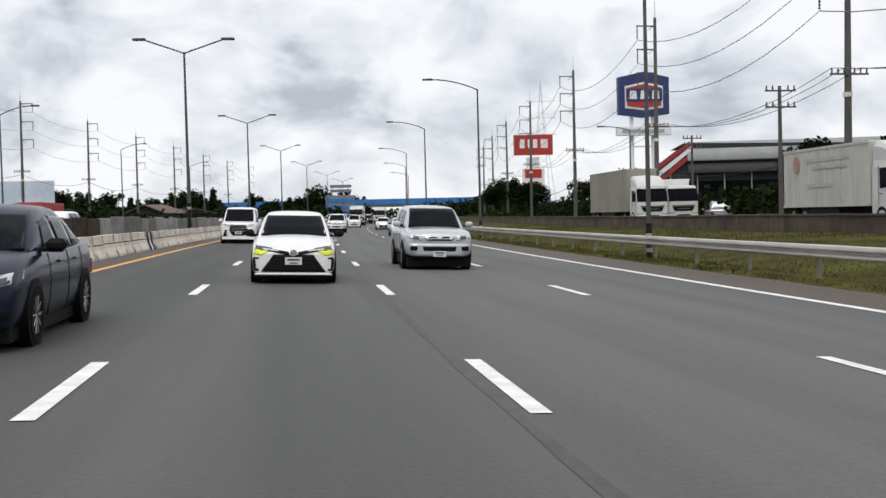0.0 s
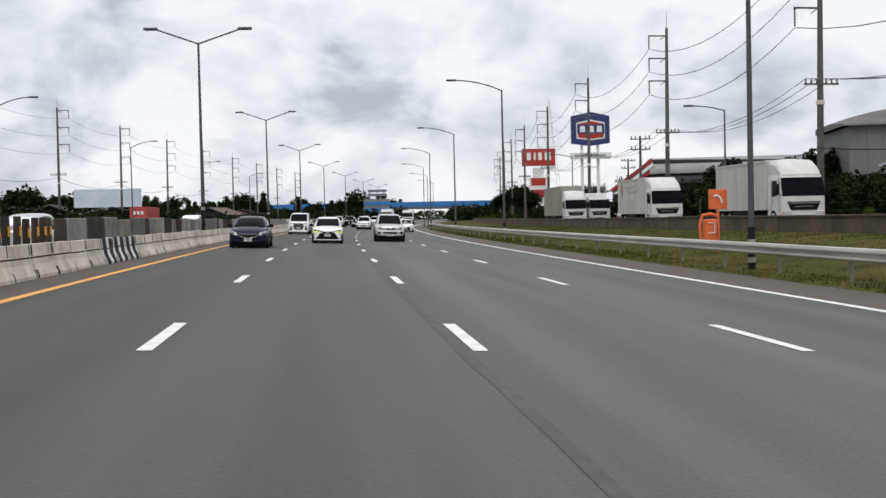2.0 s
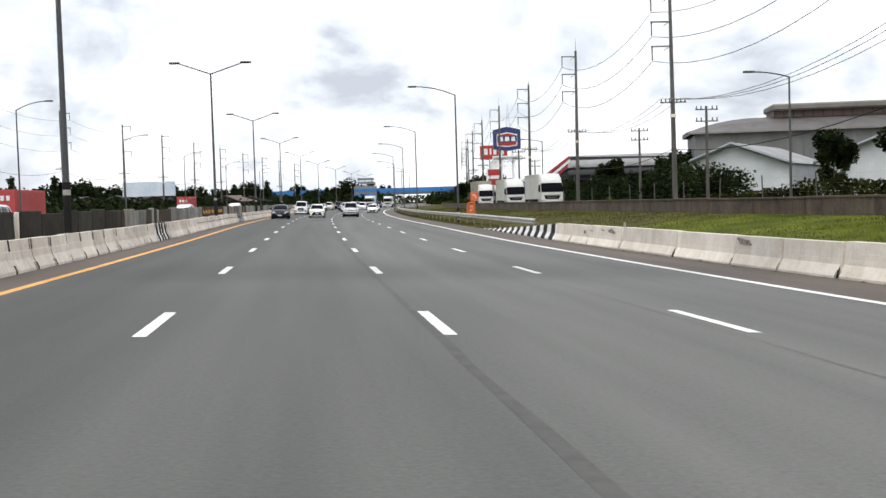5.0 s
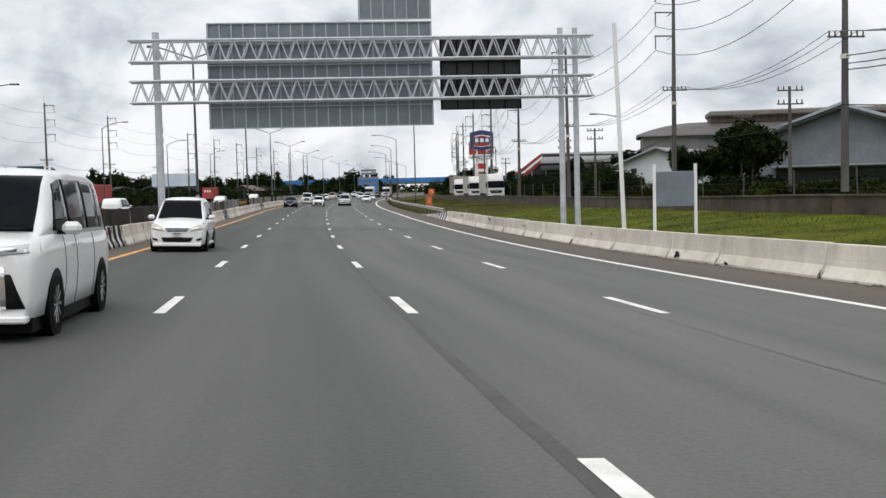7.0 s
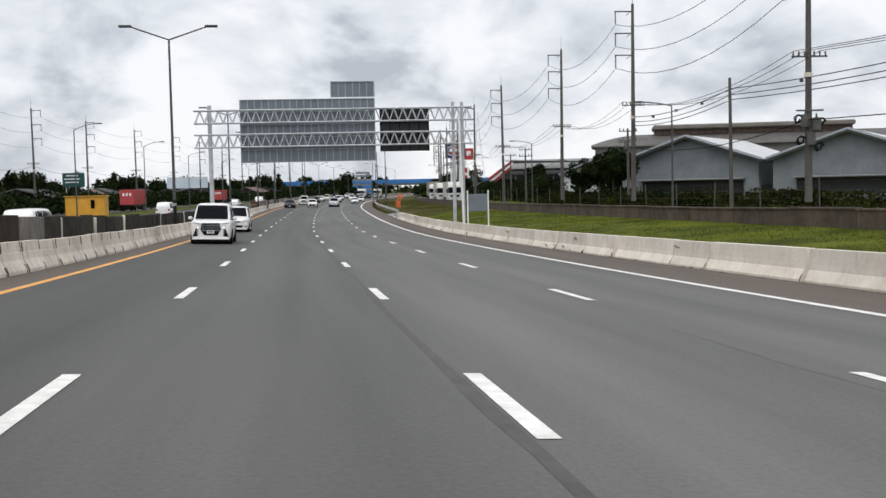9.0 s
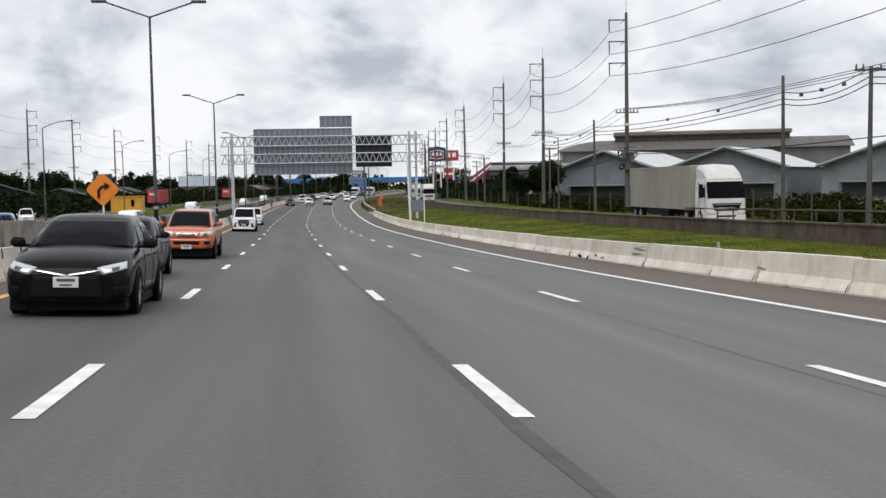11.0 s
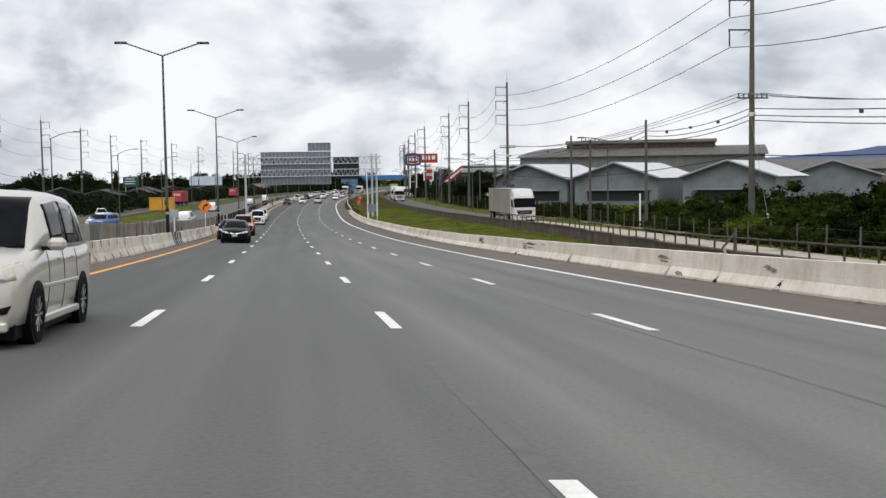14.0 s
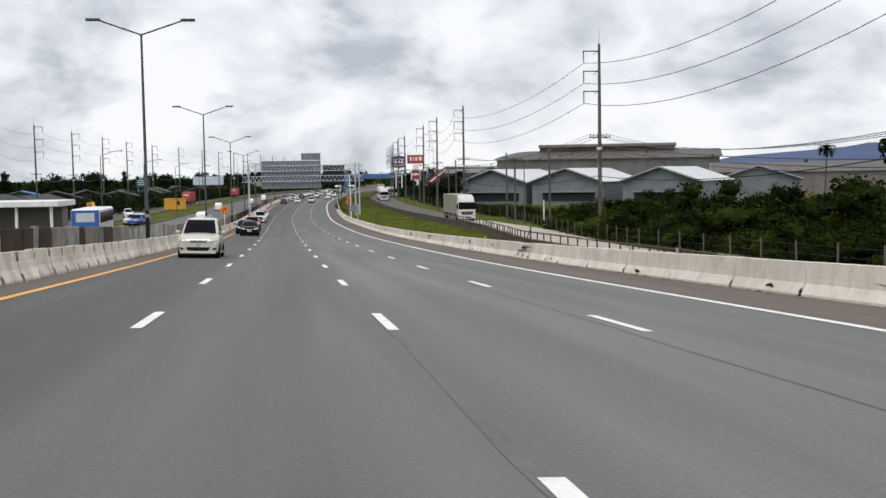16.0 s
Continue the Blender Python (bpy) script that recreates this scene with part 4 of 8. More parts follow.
# grass on the verge
tufts = (bmesh.new(), bmesh.new(), bmesh.new())
rg = random.Random(9)
for k in range(190000):
    y = rg.uniform(-250, 110) if rg.random() < 0.8 else rg.uniform(-250, -60)
    wo = wall_off(y)
    o = rg.uniform(12.75, wo - 0.3)
    if rg.random() < 0.35:
        o = rg.uniform(12.7, 13.6) if y < -28 else rg.uniform(11.2, 13.2)
    n2 = noise.noise((o * 0.35, y * 0.12, 1.7)) + 0.5 * noise.noise((o * 1.1, y * 0.5, 4.4))
    if n2 < -0.45:
        continue
    dry = y > -44 + rg.uniform(-6, 6)
    blades = tufts[1 if dry and n2 < 0.25 else 2 if n2 < 0.08 + rg.uniform(-0.1, 0.1) or dry else 0]
    lift = 0.0 if o > 12.6 else 0.5 * (rz(y) + CROSSFALL * o + 0.05 - ground_z(o, y)) * 2
    p = Vector((rx(y) + o, y, ground_z(o, y) - 0.03 + lift))
    h = rg.uniform(0.05, 0.13) * (1 + 0.6 * n2) * (1.25 if o < 12.6 and y > -44 else 1.0)
    a = rg.uniform(0, math.pi)
    w = Vector((math.cos(a), math.sin(a), 0)) * rg.uniform(0.010, 0.024)
    lean = Vector((rg.uniform(-0.09, 0.09), rg.uniform(-0.09, 0.09), h))
    v = [blades.verts.new(p - w), blades.verts.new(p + w), blades.verts.new(p + lean)]
    blades.faces.new(v)
tagged(part("verge_grass", tufts[0], M_BLADES), "tufts of rough green verge grass", "grass", kind="stuff")
tagged(part("verge_grass", tufts[1], M_BLADES_DRY), "dry olive grass behind the guard rail", "grass", kind="stuff")
tagged(part("verge_grass", tufts[2], M_BLADES_DEEP), "deep green patches of verge grass", "grass", kind="stuff")

# ---- power poles and cables ----
def build_power_pole(height, arm_side, arms, spike, label):
    pole = thing("power_pole", label, "power pole", group="right-hand power poles" if arm_side < 0 else "left-hand power poles")
    bm = bmesh.new()
    rod(bm, (0, 0, -0.6), (0, 0, height), 0.24, 0.13, 10)
    part("shaft", bm, M_POLE, pole)
    if spike:
        bm = bmesh.new()
        rod(bm, (0, 0, height - 0.1), (0, 0, height + 1.5), 0.03, 0.012, 5)
        part("lightning_rod", bm, M_IRON, pole)
    for z in arms:
        bm = bmesh.new()
        box(bm, (arm_side * 0.8, 0, z), (1.75, 0.09, 0.11))
        rod(bm, (arm_side * 0.1, 0, z + 0.02), (arm_side * 0.6, 0, z - 0.35), 0.03, 0.03, 5)
        arm = part("cross_arm", bm, M_IRON, pole)
        bm = bmesh.new()
        turned = []
        for k in range(6):
            for r, d in ((0.03, 0.0), (0.085, 0.05), (0.05, 0.12)):
                turned.append([(arm_side * 1.61 + r * math.cos(j * 1.0472), r * math.sin(j * 1.0472), z - 0.05 - 0.19 * k - d) for j in range(7)])
        quads(bm, turned)
        part("insulator_string", bm, M_PORC, arm)
    z = height * 0.47
    bm = bmesh.new()
    box(bm, (0, -0.16, z), (2.2, 0.09, 0.1))
    low_arm = part("cross_arm", bm, M_IRON, pole)
    for k in (-1.0, -0.65, -0.3, 0.3, 0.65, 1.0):
        bm = bmesh.new()
        rod(bm, (k, -0.16, z + 0.05), (k, -0.16, z + 0.2), 0.06, 0.04, 6)
        rod(bm, (k, -0.16, z + 0.2), (k, -0.16, z + 0.32), 0.075, 0.03, 6)
        part("insulator", bm, M_PORC, low_arm)
    bm = bmesh.new()
    rod(bm, (0, 0, height * 0.40), (0, 0, height * 0.415), 0.26, 0.26, 10)
    part("collar", bm, M_CONC, pole, "pale painted collar")
    return pole


RIGHT_POLES = [(265, 29.5), (230, 29.5), (195, 29.5), (161, 29.5), (126, 29.5), (92, 29.5), (57, 29.6), (25.2, 30.0), (-11.4, 30.0), (-46, 31.7), (-78, 31.4), (-113.4, 31.8), (-155, 32.0), (-197.3, 32.1), (-256, 32.5)]
PH = 17.6
ARMS = (16.9, 14.9, 12.9)
pp = build_power_pole(PH, -1, ARMS, True, "tall concrete high-voltage pole with three iron arms")
first = True
ends = []
for y, off in RIGHT_POLES:
    if y == -155:
        continue
    p = (rx(y) + off, y, side_z(y) + (1.4 if y < -30 else 0.4 if y < 30 else 0.0))
    m = pose(*p, random.uniform(-0.5, 0.5), random.uniform(-0.5, 0.5), random.uniform(-3, 3))
    ends.append((Vector(p), m))
    if first:
        pp.matrix_basis = m
        first = False
    else:
        made = copy_thing(pp, m)
        if y == -113.4:
            gear = made
LEFT_POLES = [(-147.4, 49), (-113.0, 49), (-78.6, 49), (-44.2, 49), (-9.8, 49), (24.7, 49), (59.1, 48), (94.2, 45.5), (128.0, 43.2), (161.3, 42.8), (194.6, 42.8), (227.8, 42.8), (261.0, 42.8), (294.3, 42.8), (327.5, 42.8), (360.8, 42.8)]
lp = build_power_pole(18.6, 1, (18.2, 15.7, 13.2), True, "tall grey concrete power pole with iron side arms")
lends = []
for k, (y, off) in enumerate(LEFT_POLES):
    p = (rx(y) - off, y, ground_z(-off, y))
    m = pose(*p, 0, random.uniform(-0.6, 0.6), random.uniform(-4, 4))
    lends.append((Vector(p), m))
    if k == 0:
        lp.matrix_basis = m
    else:
        copy_thing(lp, m)


# switchgear, drums and hanging loops on one pole
for x, z in ((-0.3, 4.0), (0.38, 3.8), (0.05, 2.9)):
    bm = bmesh.new()
    rod(bm, (x, -0.3, z), (x, -0.3, z + 0.75), 0.27, 0.27, 12)
    rod(bm, (x, -0.3, z + 0.75), (x, -0.3, z + 1.0), 0.08, 0.05, 6)
    part("transformer_drum", bm, M_IRON, gear, "dark transformer drum")
for k, (x, z) in enumerate(((-0.5, 3.2), (0.62, 2.8), (0.75, 4.3), (-0.68, 4.5))):
    bm = bmesh.new()
    bent(bm, [(x + (0.2 + 0.06 * math.sin(j * 1.9 + k)) * math.cos(j * 0.7), -0.25 + 0.02 * j, z + (0.26 + 0.07 * math.cos(j * 1.3)) * math.sin(j * 0.7)) for j in range(19)], 0.05, 5)
    part("cable_coil", bm, M_TRIM, gear, "coil of spare black cable")
for z in (3.7, 5.0):
    bm = bmesh.new()
    box(bm, (0, -0.2, z), (1.7, 0.1, 0.1))
    part("cross_arm", bm, M_IRON, gear)


stay = thing("stay_wire", "steel stay wire with a black and white guard tube", "stay wire", (36.5, -202.0, side_z(-202)))
bm = bmesh.new()
rod(bm, (0, 0, -0.2), (-0.35, 3.2, 9.0), 0.012, 0.012, 4)
part("wire", bm, M_GALV, stay)
for k in range(6):
    bm = bmesh.new()
    a, b = 0.3 * k / 9.0, (0.3 * k + 0.3) / 9.0
    rod(bm, (-0.35 * a, 3.2 * a, 9 * a), (-0.35 * b, 3.2 * b, 9 * b), 0.055, 0.055, 7)
    part("guard_band", bm, M_BLACK_PAINT if k % 2 == 0 else M_WHITE, stay)


def cable(bm, a, b, sag, r, n=9):
    pts = [a.lerp(b, k / n) - Vector((0, 0, sag * 4 * (k / n) * (1 - k / n))) for k in range(n + 1)]
    for p, q in zip(pts, pts[1:]):
        rod(bm, p, q, r, r, 4, False)


def cables(label, seats, local, sag, r, group, mat=M_WIRE):
    bm = bmesh.new()
    for (p, m), (q, n) in zip(seats, seats[1:]):
        cable(bm, m @ Vector(local), n @ Vector(local), sag, r)
    tagged(part("power_cable", bm, mat), label, "cable", group=group)


for z in ARMS:
    cables("thin grey high-voltage cable sagging between concrete poles", ends, (-1.6, 0, z - 1.2), 1.9, 0.028, "right-hand cables")
low_ends = ends[:-1] + [(ends[-1][0], Matrix.Translation((0, 0, -3.0)) @ ends[-1][1])]
for x in (-1.0, -0.3, 0.65):
    cables("thin dark cable on the lower cross-arms", low_ends, (x, -0.16, PH * 0.47 + 0.33), 1.4, 0.022, "right-hand cables")
cables("black cable bundle low on the concrete poles", ends, (-0.25, -0.2, 4.4), 0.9, 0.03, "right-hand cables", M_TRIM)
for z in (18.2, 15.7, 13.2):
    cables("thin grey cable between the poles beyond the median", lends, (1.6, 0, z - 1.2), 0.9, 0.02, "left-hand cables")
cables("dark low cable bundle beyond the median", lends, (0, -0.2, 8.4), 1.1, 0.03, "left-hand cables")


# low service poles, frontage lamps
def build_service_pole(height, arms, label):
    pole = thing("service_pole", label, "utility pole", group="service poles")
    bm = bmesh.new()
    rod(bm, (0, 0, -0.4), (0, 0, height), 0.17, 0.11, 8)
    part("shaft", bm, M_POLE, pole)
    for z in arms:
        bm = bmesh.new()
        box(bm, (0, -0.12, z), (2.0, 0.08, 0.1))
        arm = part("cross_arm", bm, M_IRON, pole)
        for k in (-0.9, -0.5, 0.5, 0.9):
            bm = bmesh.new()
            rod(bm, (k, -0.12, z + 0.04), (k, -0.12, z + 0.32), 0.07, 0.045, 6)
            part("insulator", bm, M_PORC, arm)
    return pole


def stand(ob, off, y, turn=0.0, lean=0.0):
    ob.matrix_basis = pose(rx(y) + off, y, ground_z(off, y), lean, 0, turn)
    return ob


sp = stand(build_service_pole(8.6, (8.3, 7.3), "short grey concrete service pole with insulators"), 29.2, 65)
for off, y in ((34, -8), (36, -60), (38, 108), (44, -30), (36, 20)):
    copy_thing(sp, pose(rx(y) + off, y, ground_z(off, y)))
bare = stand(build_service_pole(9.9, (), "bare grey concrete pole beside the frontage road"), 33.4, -143.4)
for off, y in ((33.2, -171.4), (32.5, -99.4)):
    copy_thing(bare, pose(rx(y) + off, y, ground_z(off, y), 0, random.uniform(-0.5, 0.5), 0))
leaning = stand(build_service_pole(8.8, (8.6,), "leaning grey concrete service pole with one cross-arm"), 31.6, -158, 0, 1.5)
bm = bmesh.new()
seats = [Vector((rx(y) + off, y, ground_z(off, y) + z)) for off, y, z in ((31.4, -78, 8.6), (32.5, -99.4, 9.1), (33.4, -143.4, 8.8), (31.6, -158, 8.7), (33.2, -171.4, 8.9), (32.1, -197, 9.0), (32.5, -256, 5.3))]
for dz in (0, -0.45, -0.8):
    for a, b in zip(seats, seats[1:]):
        cable(bm, a + Vector((0, 0, dz)), b + Vector((0, 0, dz)), 0.5, 0.032)
for a, b in zip(seats, seats[1:]):
    for k in (0.25, 0.5, 0.75):
        p = a.lerp(b, k) - Vector((0, 0, 0.5))
        box(bm, p, (0.22, 0.12, 0.2))
tagged(part("power_cable", bm, M_IRON), "dark cable bundle with spacers on low poles", "cable")

fl = build_lamp((-1,), 8.3, 2.4, 0.35, "grey single-armed lamp beside the frontage road", False)
fl["group"] = "frontage lamps"
FRONT_LAMPS = [(28.0, 36.6), (30.4, -33.3), (29.6, -94.7), (31.2, -165.9), (28.0, 95)]
for k, (off, y) in enumerate(FRONT_LAMPS):
    m = pose(rx(y) + off, y, ground_z(off, y), 0, 0, 0)
    if k == 0:
        fl.matrix_basis = m
    else:
        copy_thing(fl, m)
# lamps of the far carriageway
ol = build_lamp((1,), 10.4, 2.6, 0.75, "grey single-armed lamp beyond the median", False)
ol["group"] = "far lamps"
for k, y in enumerate((-144, -96, -48, 0, 48, 96, 144, 192)):
    m = pose(rx(y) - 25.5, y, ground_z(-25.5, y))
    if k == 0:
        ol.matrix_basis = m
    else:
        copy_thing(ol, m)

# ---- sign gantry seen from behind ----
GY = -80.5
gantry = thing("sign_gantry", "white lattice gantry across the motorway with sign backs", "gantry", (0, GY, 0))
gx0, gx1 = -6.5, 15.4
for x in (gx0, gx1 - 0.45, gx1 + 0.35):
    bm = bmesh.new()
    rod(bm, (x, 0.4, -0.6), (x, 0.4, 10.6), 0.2 if x == gx0 else 0.16, 0.18 if x == gx0 else 0.15, 10)
    part("post", bm, M_GANTRY, gantry, "pale steel post")


def truss(z0, z1):
    for zz in (z0, z1):
        for yy in (-0.35, 0.35):
            bm = bmesh.new()
            rod(bm, (gx0 - 1.3, yy, zz), (gx1 + 1.2, yy, zz), 0.07, 0.07, 6)
            part("chord", bm, M_GANTRY, gantry)
    n = 30
    web = bmesh.new()
    for k in range(n):
        xa = gx0 - 1.2 + (gx1 - gx0 + 2.3) * k / n
        xb = gx0 - 1.2 + (gx1 - gx0 + 2.3) * (k + 1) / n
        xm = (xa + xb) / 2
        for yy in (-0.35, 0.35):
            rod(web, (xa, yy, z0), (xm, yy, z1), 0.035, 0.035, 4)
            rod(web, (xm, yy, z1), (xb, yy, z0), 0.035, 0.035, 4)
        rod(web, (xa, -0.35, z0), (xa, 0.35, z0), 0.03, 0.03, 4)
    part("lattice", web, M_GANTRY, gantry, "zigzag of thin steel bracing")


truss(9.0, 10.1)
truss(6.9, 8.0)


def sign_back(x0, x1, z0, z1, mat, rib_mat, rows, label, ribs):
    bm = bmesh.new()
    box(bm, ((x0 + x1) / 2, 0.62, (z0 + z1) / 2), (x1 - x0, 0.06, z1 - z0))
    panel = part("sign_panel", bm, mat, gantry, label)
    n = max(2, int((x1 - x0) / ribs))
    for k in range(n + 1):
        bm = bmesh.new()
        box(bm, (x0 + 0.06 + (x1 - x0 - 0.12) * k / n, 0.55, (z0 + z1) / 2), (0.07, 0.08, z1 - z0 - 0.1))
        part("rib", bm, rib_mat, panel)
    for k in range(rows + 1):
        bm = bmesh.new()
        box(bm, ((x0 + x1) / 2, 0.56, z0 + (z1 - z0) * k / rows), (x1 - x0, 0.09, 0.06))
        part("rib", bm, rib_mat, panel)


sign_back(-3.9, 8.0, 5.55, 11.05, M_SIGNBACK, M_SIGNRIB, 5, "grey ribbed back of a large sign", 0.62)
sign_back(4.1, 8.0, 11.2, 12.55, M_SIGNBACK, M_SIGNRIB, 1, "grey ribbed back of a small sign", 0.62)
sign_back(8.4, 12.8, 6.35, 10.15, M_SIGNDARK, M_TRIM, 3, "black back of a display panel", 0.8)

white_post = thing("white_post", "slightly leaning tall white steel post on the verge", "post", (13.75, -97.5, ground_z(13, -97.5)))
bm = bmesh.new()
rod(bm, (0, 0, -0.3), (-0.3, 0, 8.6), 0.09, 0.08, 8)
part("shaft", bm, M_WHITE, white_post)
board = thing("notice_board", "grey back of a notice board on two white posts", "sign", (14.1, -102.8, ground_z(13, -102.8)))
for x in (-0.72, 0.72):
    bm = bmesh.new()
    box(bm, (x, 0, 1.4), (0.09, 0.09, 3.2))
    part("post", bm, M_WHITE, board)
bm = bmesh.new()
box(bm, (0, 0.07, 2.15), (1.4, 0.05, 1.2), bevel=0.015)
part("panel", bm, M_SIGNBACK, board)

# ---- small roadside things ----
box_phone = thing("emergency_phone", "bright orange roadside emergency phone with a square sign", "emergency phone", (14.7, 0.5, ground_z(14.7, 0.5)))
bm = bmesh.new()
rod(bm, (0.1, 0, -0.2), (0.1, 0, 1.75), 0.05, 0.05, 8)
part("post", bm, M_ORANGE_BOX, box_phone)
bm = bmesh.new()
box(bm, (0.1, 0, 2.0), (0.72, 0.08, 0.74), bevel=0.02)
sign_p = part("sign", bm, M_ORANGE_BOX, box_phone)
bm = bmesh.new()
bent(bm, [(-0.08, -0.05, 2.11), (0.02, -0.055, 2.15), (0.14, -0.055, 2.09), (0.22, -0.055, 1.97), (0.24, -0.05, 1.85)], 0.035, 6)
part("receiver_mark", bm, M_WHITE, sign_p, "white curved mark")
bm = bmesh.new()
bent(bm, [(-0.52, 0, 1.4), (-0.62, 0, 1.0), (-0.58, 0, 0.5), (-0.4, 0, 0.2), (0.05, 0, 0.15)], 0.06, 8)
bent(bm, [(0.05, 0, 1.38), (-0.2, 0, 1.46), (-0.52, 0, 1.4)], 0.06, 8)
part("hood", bm, M_ORANGE_BOX, box_phone, "curved orange hood frame")
bm = bmesh.new()
box(bm, (-0.22, 0.02, 0.78), (0.46, 0.34, 0.96), bevel=0.04)
part("case", bm, M_ORANGE_BOX, box_phone)
bm = bmesh.new()
bent(bm, [(-0.34, -0.17, 1.12), (-0.1, -0.18, 1.12), (-0.1, -0.18, 0.75), (-0.34, -0.17, 0.75)], 0.018, 5)
part("trim_line", bm, M_WHITE, box_phone, "pale outline")

turn_sign = thing("warning_sign", "diamond-shaped orange warning sign with a black bent arrow on a post", "road sign", (rx(-174.5) - 6.6, -174.5, rz(-174.5) + 0.2))
bm = bmesh.new()
rod(bm, (0, 0, -0.2), (0, 0, 2.7), 0.035, 0.035, 6)
part("post", bm, M_WHITE, turn_sign)
bm = bmesh.new()
prism(bm, [(-0.07, -0.56), (0.07, -0.56), (0.56, -0.07), (0.56, 0.07), (0.07, 0.56), (-0.07, 0.56), (-0.56, 0.07), (-0.56, -0.07)], "y", -0.06, -0.03)
for v in bm.verts:
    v.co.z += 2.45
plate = part("plate", bm, surface("orange_sign_sheet", (0.66, 0.185, 0.01), (0.80, 0.255, 0.02), 2, 20, 0.5), turn_sign)
bm = bmesh.new()
bent(bm, [(-0.14, -0.075, 2.14), (-0.14, -0.075, 2.42), (-0.04, -0.075, 2.54), (0.1, -0.075, 2.58)], 0.05, 6)
prism(bm, [(0.08, 2.71), (0.27, 2.58), (0.08, 2.43)], "y", -0.1, -0.065)
part("arrow", bm, M_BLACK_PAINT, plate, "black bent arrow")

copy_thing(turn_sign, pose(-24.0, -137.6, ground_z(-26.4, -137.6)))

small_sign = thing("marker_sign", "small grey-backed sign plate on a white median post", "road sign", (rx(-203.5) - 6.75, -201, rz(-201) + 0.2))
bm = bmesh.new()
rod(bm, (0, 0, -0.1), (0, 0, 1.7), 0.04, 0.04, 6)
part("post", bm, M_WHITE, small_sign)
bm = bmesh.new()
box(bm, (0.0, -0.05, 1.85), (0.55, 0.04, 0.45), bevel=0.015)
part("plate", bm, M_SIGNRIB, small_sign)

green = thing("direction_sign", "green direction sign on a steel post beyond the median", "road sign", (-50.9, 63.8, ground_z(-50, 64)))
for x in (-1.6, 1.6):
    bm = bmesh.new()
    rod(bm, (x, 0, -0.2), (x, 0, 6.0), 0.12, 0.12, 8)
    part("post", bm, M_GALV, green)
bm = bmesh.new()
box(bm, (0, -0.15, 6.4), (4.6, 0.1, 3.0), bevel=0.03)
face = part("panel", bm, M_GREEN_SIGN, green)
for z, w in ((7.3, 2.4), (6.6, 3.2), (5.9, 2.8)):
    bm = bmesh.new()
    box(bm, (-0.3, -0.215, z), (w, 0.02, 0.22))
    part("text_bar", bm, M_WHITE, face, "illegible white line of writing")


# ---- tall advertising signs ----
def hexa(w, h, top):
    return [(-w / 2, -h / 2), (0, -h / 2 - top * 0.6), (w / 2, -h / 2), (w / 2, h / 2 - top), (0, h / 2), (-w / 2, h / 2 - top)]


tower = thing("sign_tower", "tall navy house-shaped company sign on white steel legs", "advertising sign", (35.6, 106.5, side_z(100)))
for x in (-1.1, 1.1):
    bm = bmesh.new()
    rod(bm, (x, 0.35, -0.4), (x, 0.35, 11.5), 0.24, 0.2, 10)
    part("leg", bm, M_WHITE, tower)
for z in (2.5, 5, 7.5):
    bm = bmesh.new()
    box(bm, (0, 0.35, z), (2.2, 0.12, 0.14))
    part("brace", bm, M_WHITE, tower)


def layer(parent, name, outline, cx, cz, y0, y1, mat, label=""):
    bm = bmesh.new()
    prism(bm, [(u + cx, v + cz) for u, v in outline], "y", y0, y1)
    return part(name, bm, mat, parent, label)


CZ = 12.75
panel = layer(tower, "panel", hexa(5.2, 4.2, 0.55), 0, CZ, -0.3, 0.3, M_BLUE, "navy panel")
layer(panel, "emblem", hexa(3.9, 2.55, 0.4), 0, CZ - 0.2, -0.36, -0.31, M_WHITE, "white border of an emblem")
layer(panel, "emblem", hexa(3.5, 2.15, 0.38), 0, CZ - 0.2, -0.42, -0.37, M_RED, "red field of an emblem")
layer(panel, "emblem", [(-1.85, -0.62), (1.85, -0.62), (1.85, 0.62), (-1.85, 0.62)], 0, CZ - 0.2, -0.47, -0.43, M_BLUE, "navy middle band")
for k, w in ((-1.15, 0.8), (0.0, 0.9), (1.15, 0.8)):
    layer(panel, "emblem", [(-w / 2, -0.42), (w / 2, -0.42), (w * 0.38, 0.42), (-w * 0.38, 0.42)], k, CZ - 0.2, -0.51, -0.48, M_WHITE, "plain white block")
lower = layer(tower, "panel", [(-2.75, -0.42), (2.75, -0.42), (2.75, 0.42), (-2.75, 0.42)], 0, 9.0, -0.4, 0.4, M_WHITE, "long white cabinet")
layer(lower, "band", [(-2.3, -0.16), (2.0, -0.16), (2.0, 0.16), (-2.3, 0.16)], 0, 9.0, -0.45, -0.41, M_SIGNRIB, "grey band")

red_sign = thing("sign_tower", "red and white shopping sign on a tall pale column", "advertising sign", (51.0, 223, side_z(220)))
bm = bmesh.new()
box(bm, (0, 0.4, 6.2), (2.6, 0.8, 12.6))
part("column", bm, M_WHITE, red_sign)
head = layer(red_sign, "panel", [(-4.0, -2.0), (4.0, -2.0), (4.0, 2.1), (-4.0, 2.1)], 0, 15.0, -0.5, 0.5, M_RED, "red panel")
for k, w in ((-2.4, 1.0), (-1.0, 0.5), (0.3, 0.9), (2.2, 1.5)):
    layer(head, "mark", [(-w / 2, -0.9), (w / 2, -0.9), (w / 2, 0.9), (-w / 2, 0.9)], k, 15.3, -0.56, -0.51, M_WHITE, "plain white block")
low_panel = layer(red_sign, "panel", [(-2.4, -2.6), (2.2, -2.6), (2.2, 2.6), (-2.4, 2.6)], 0, 7.6, -0.3, -0.02, M_WHITE, "white panel")
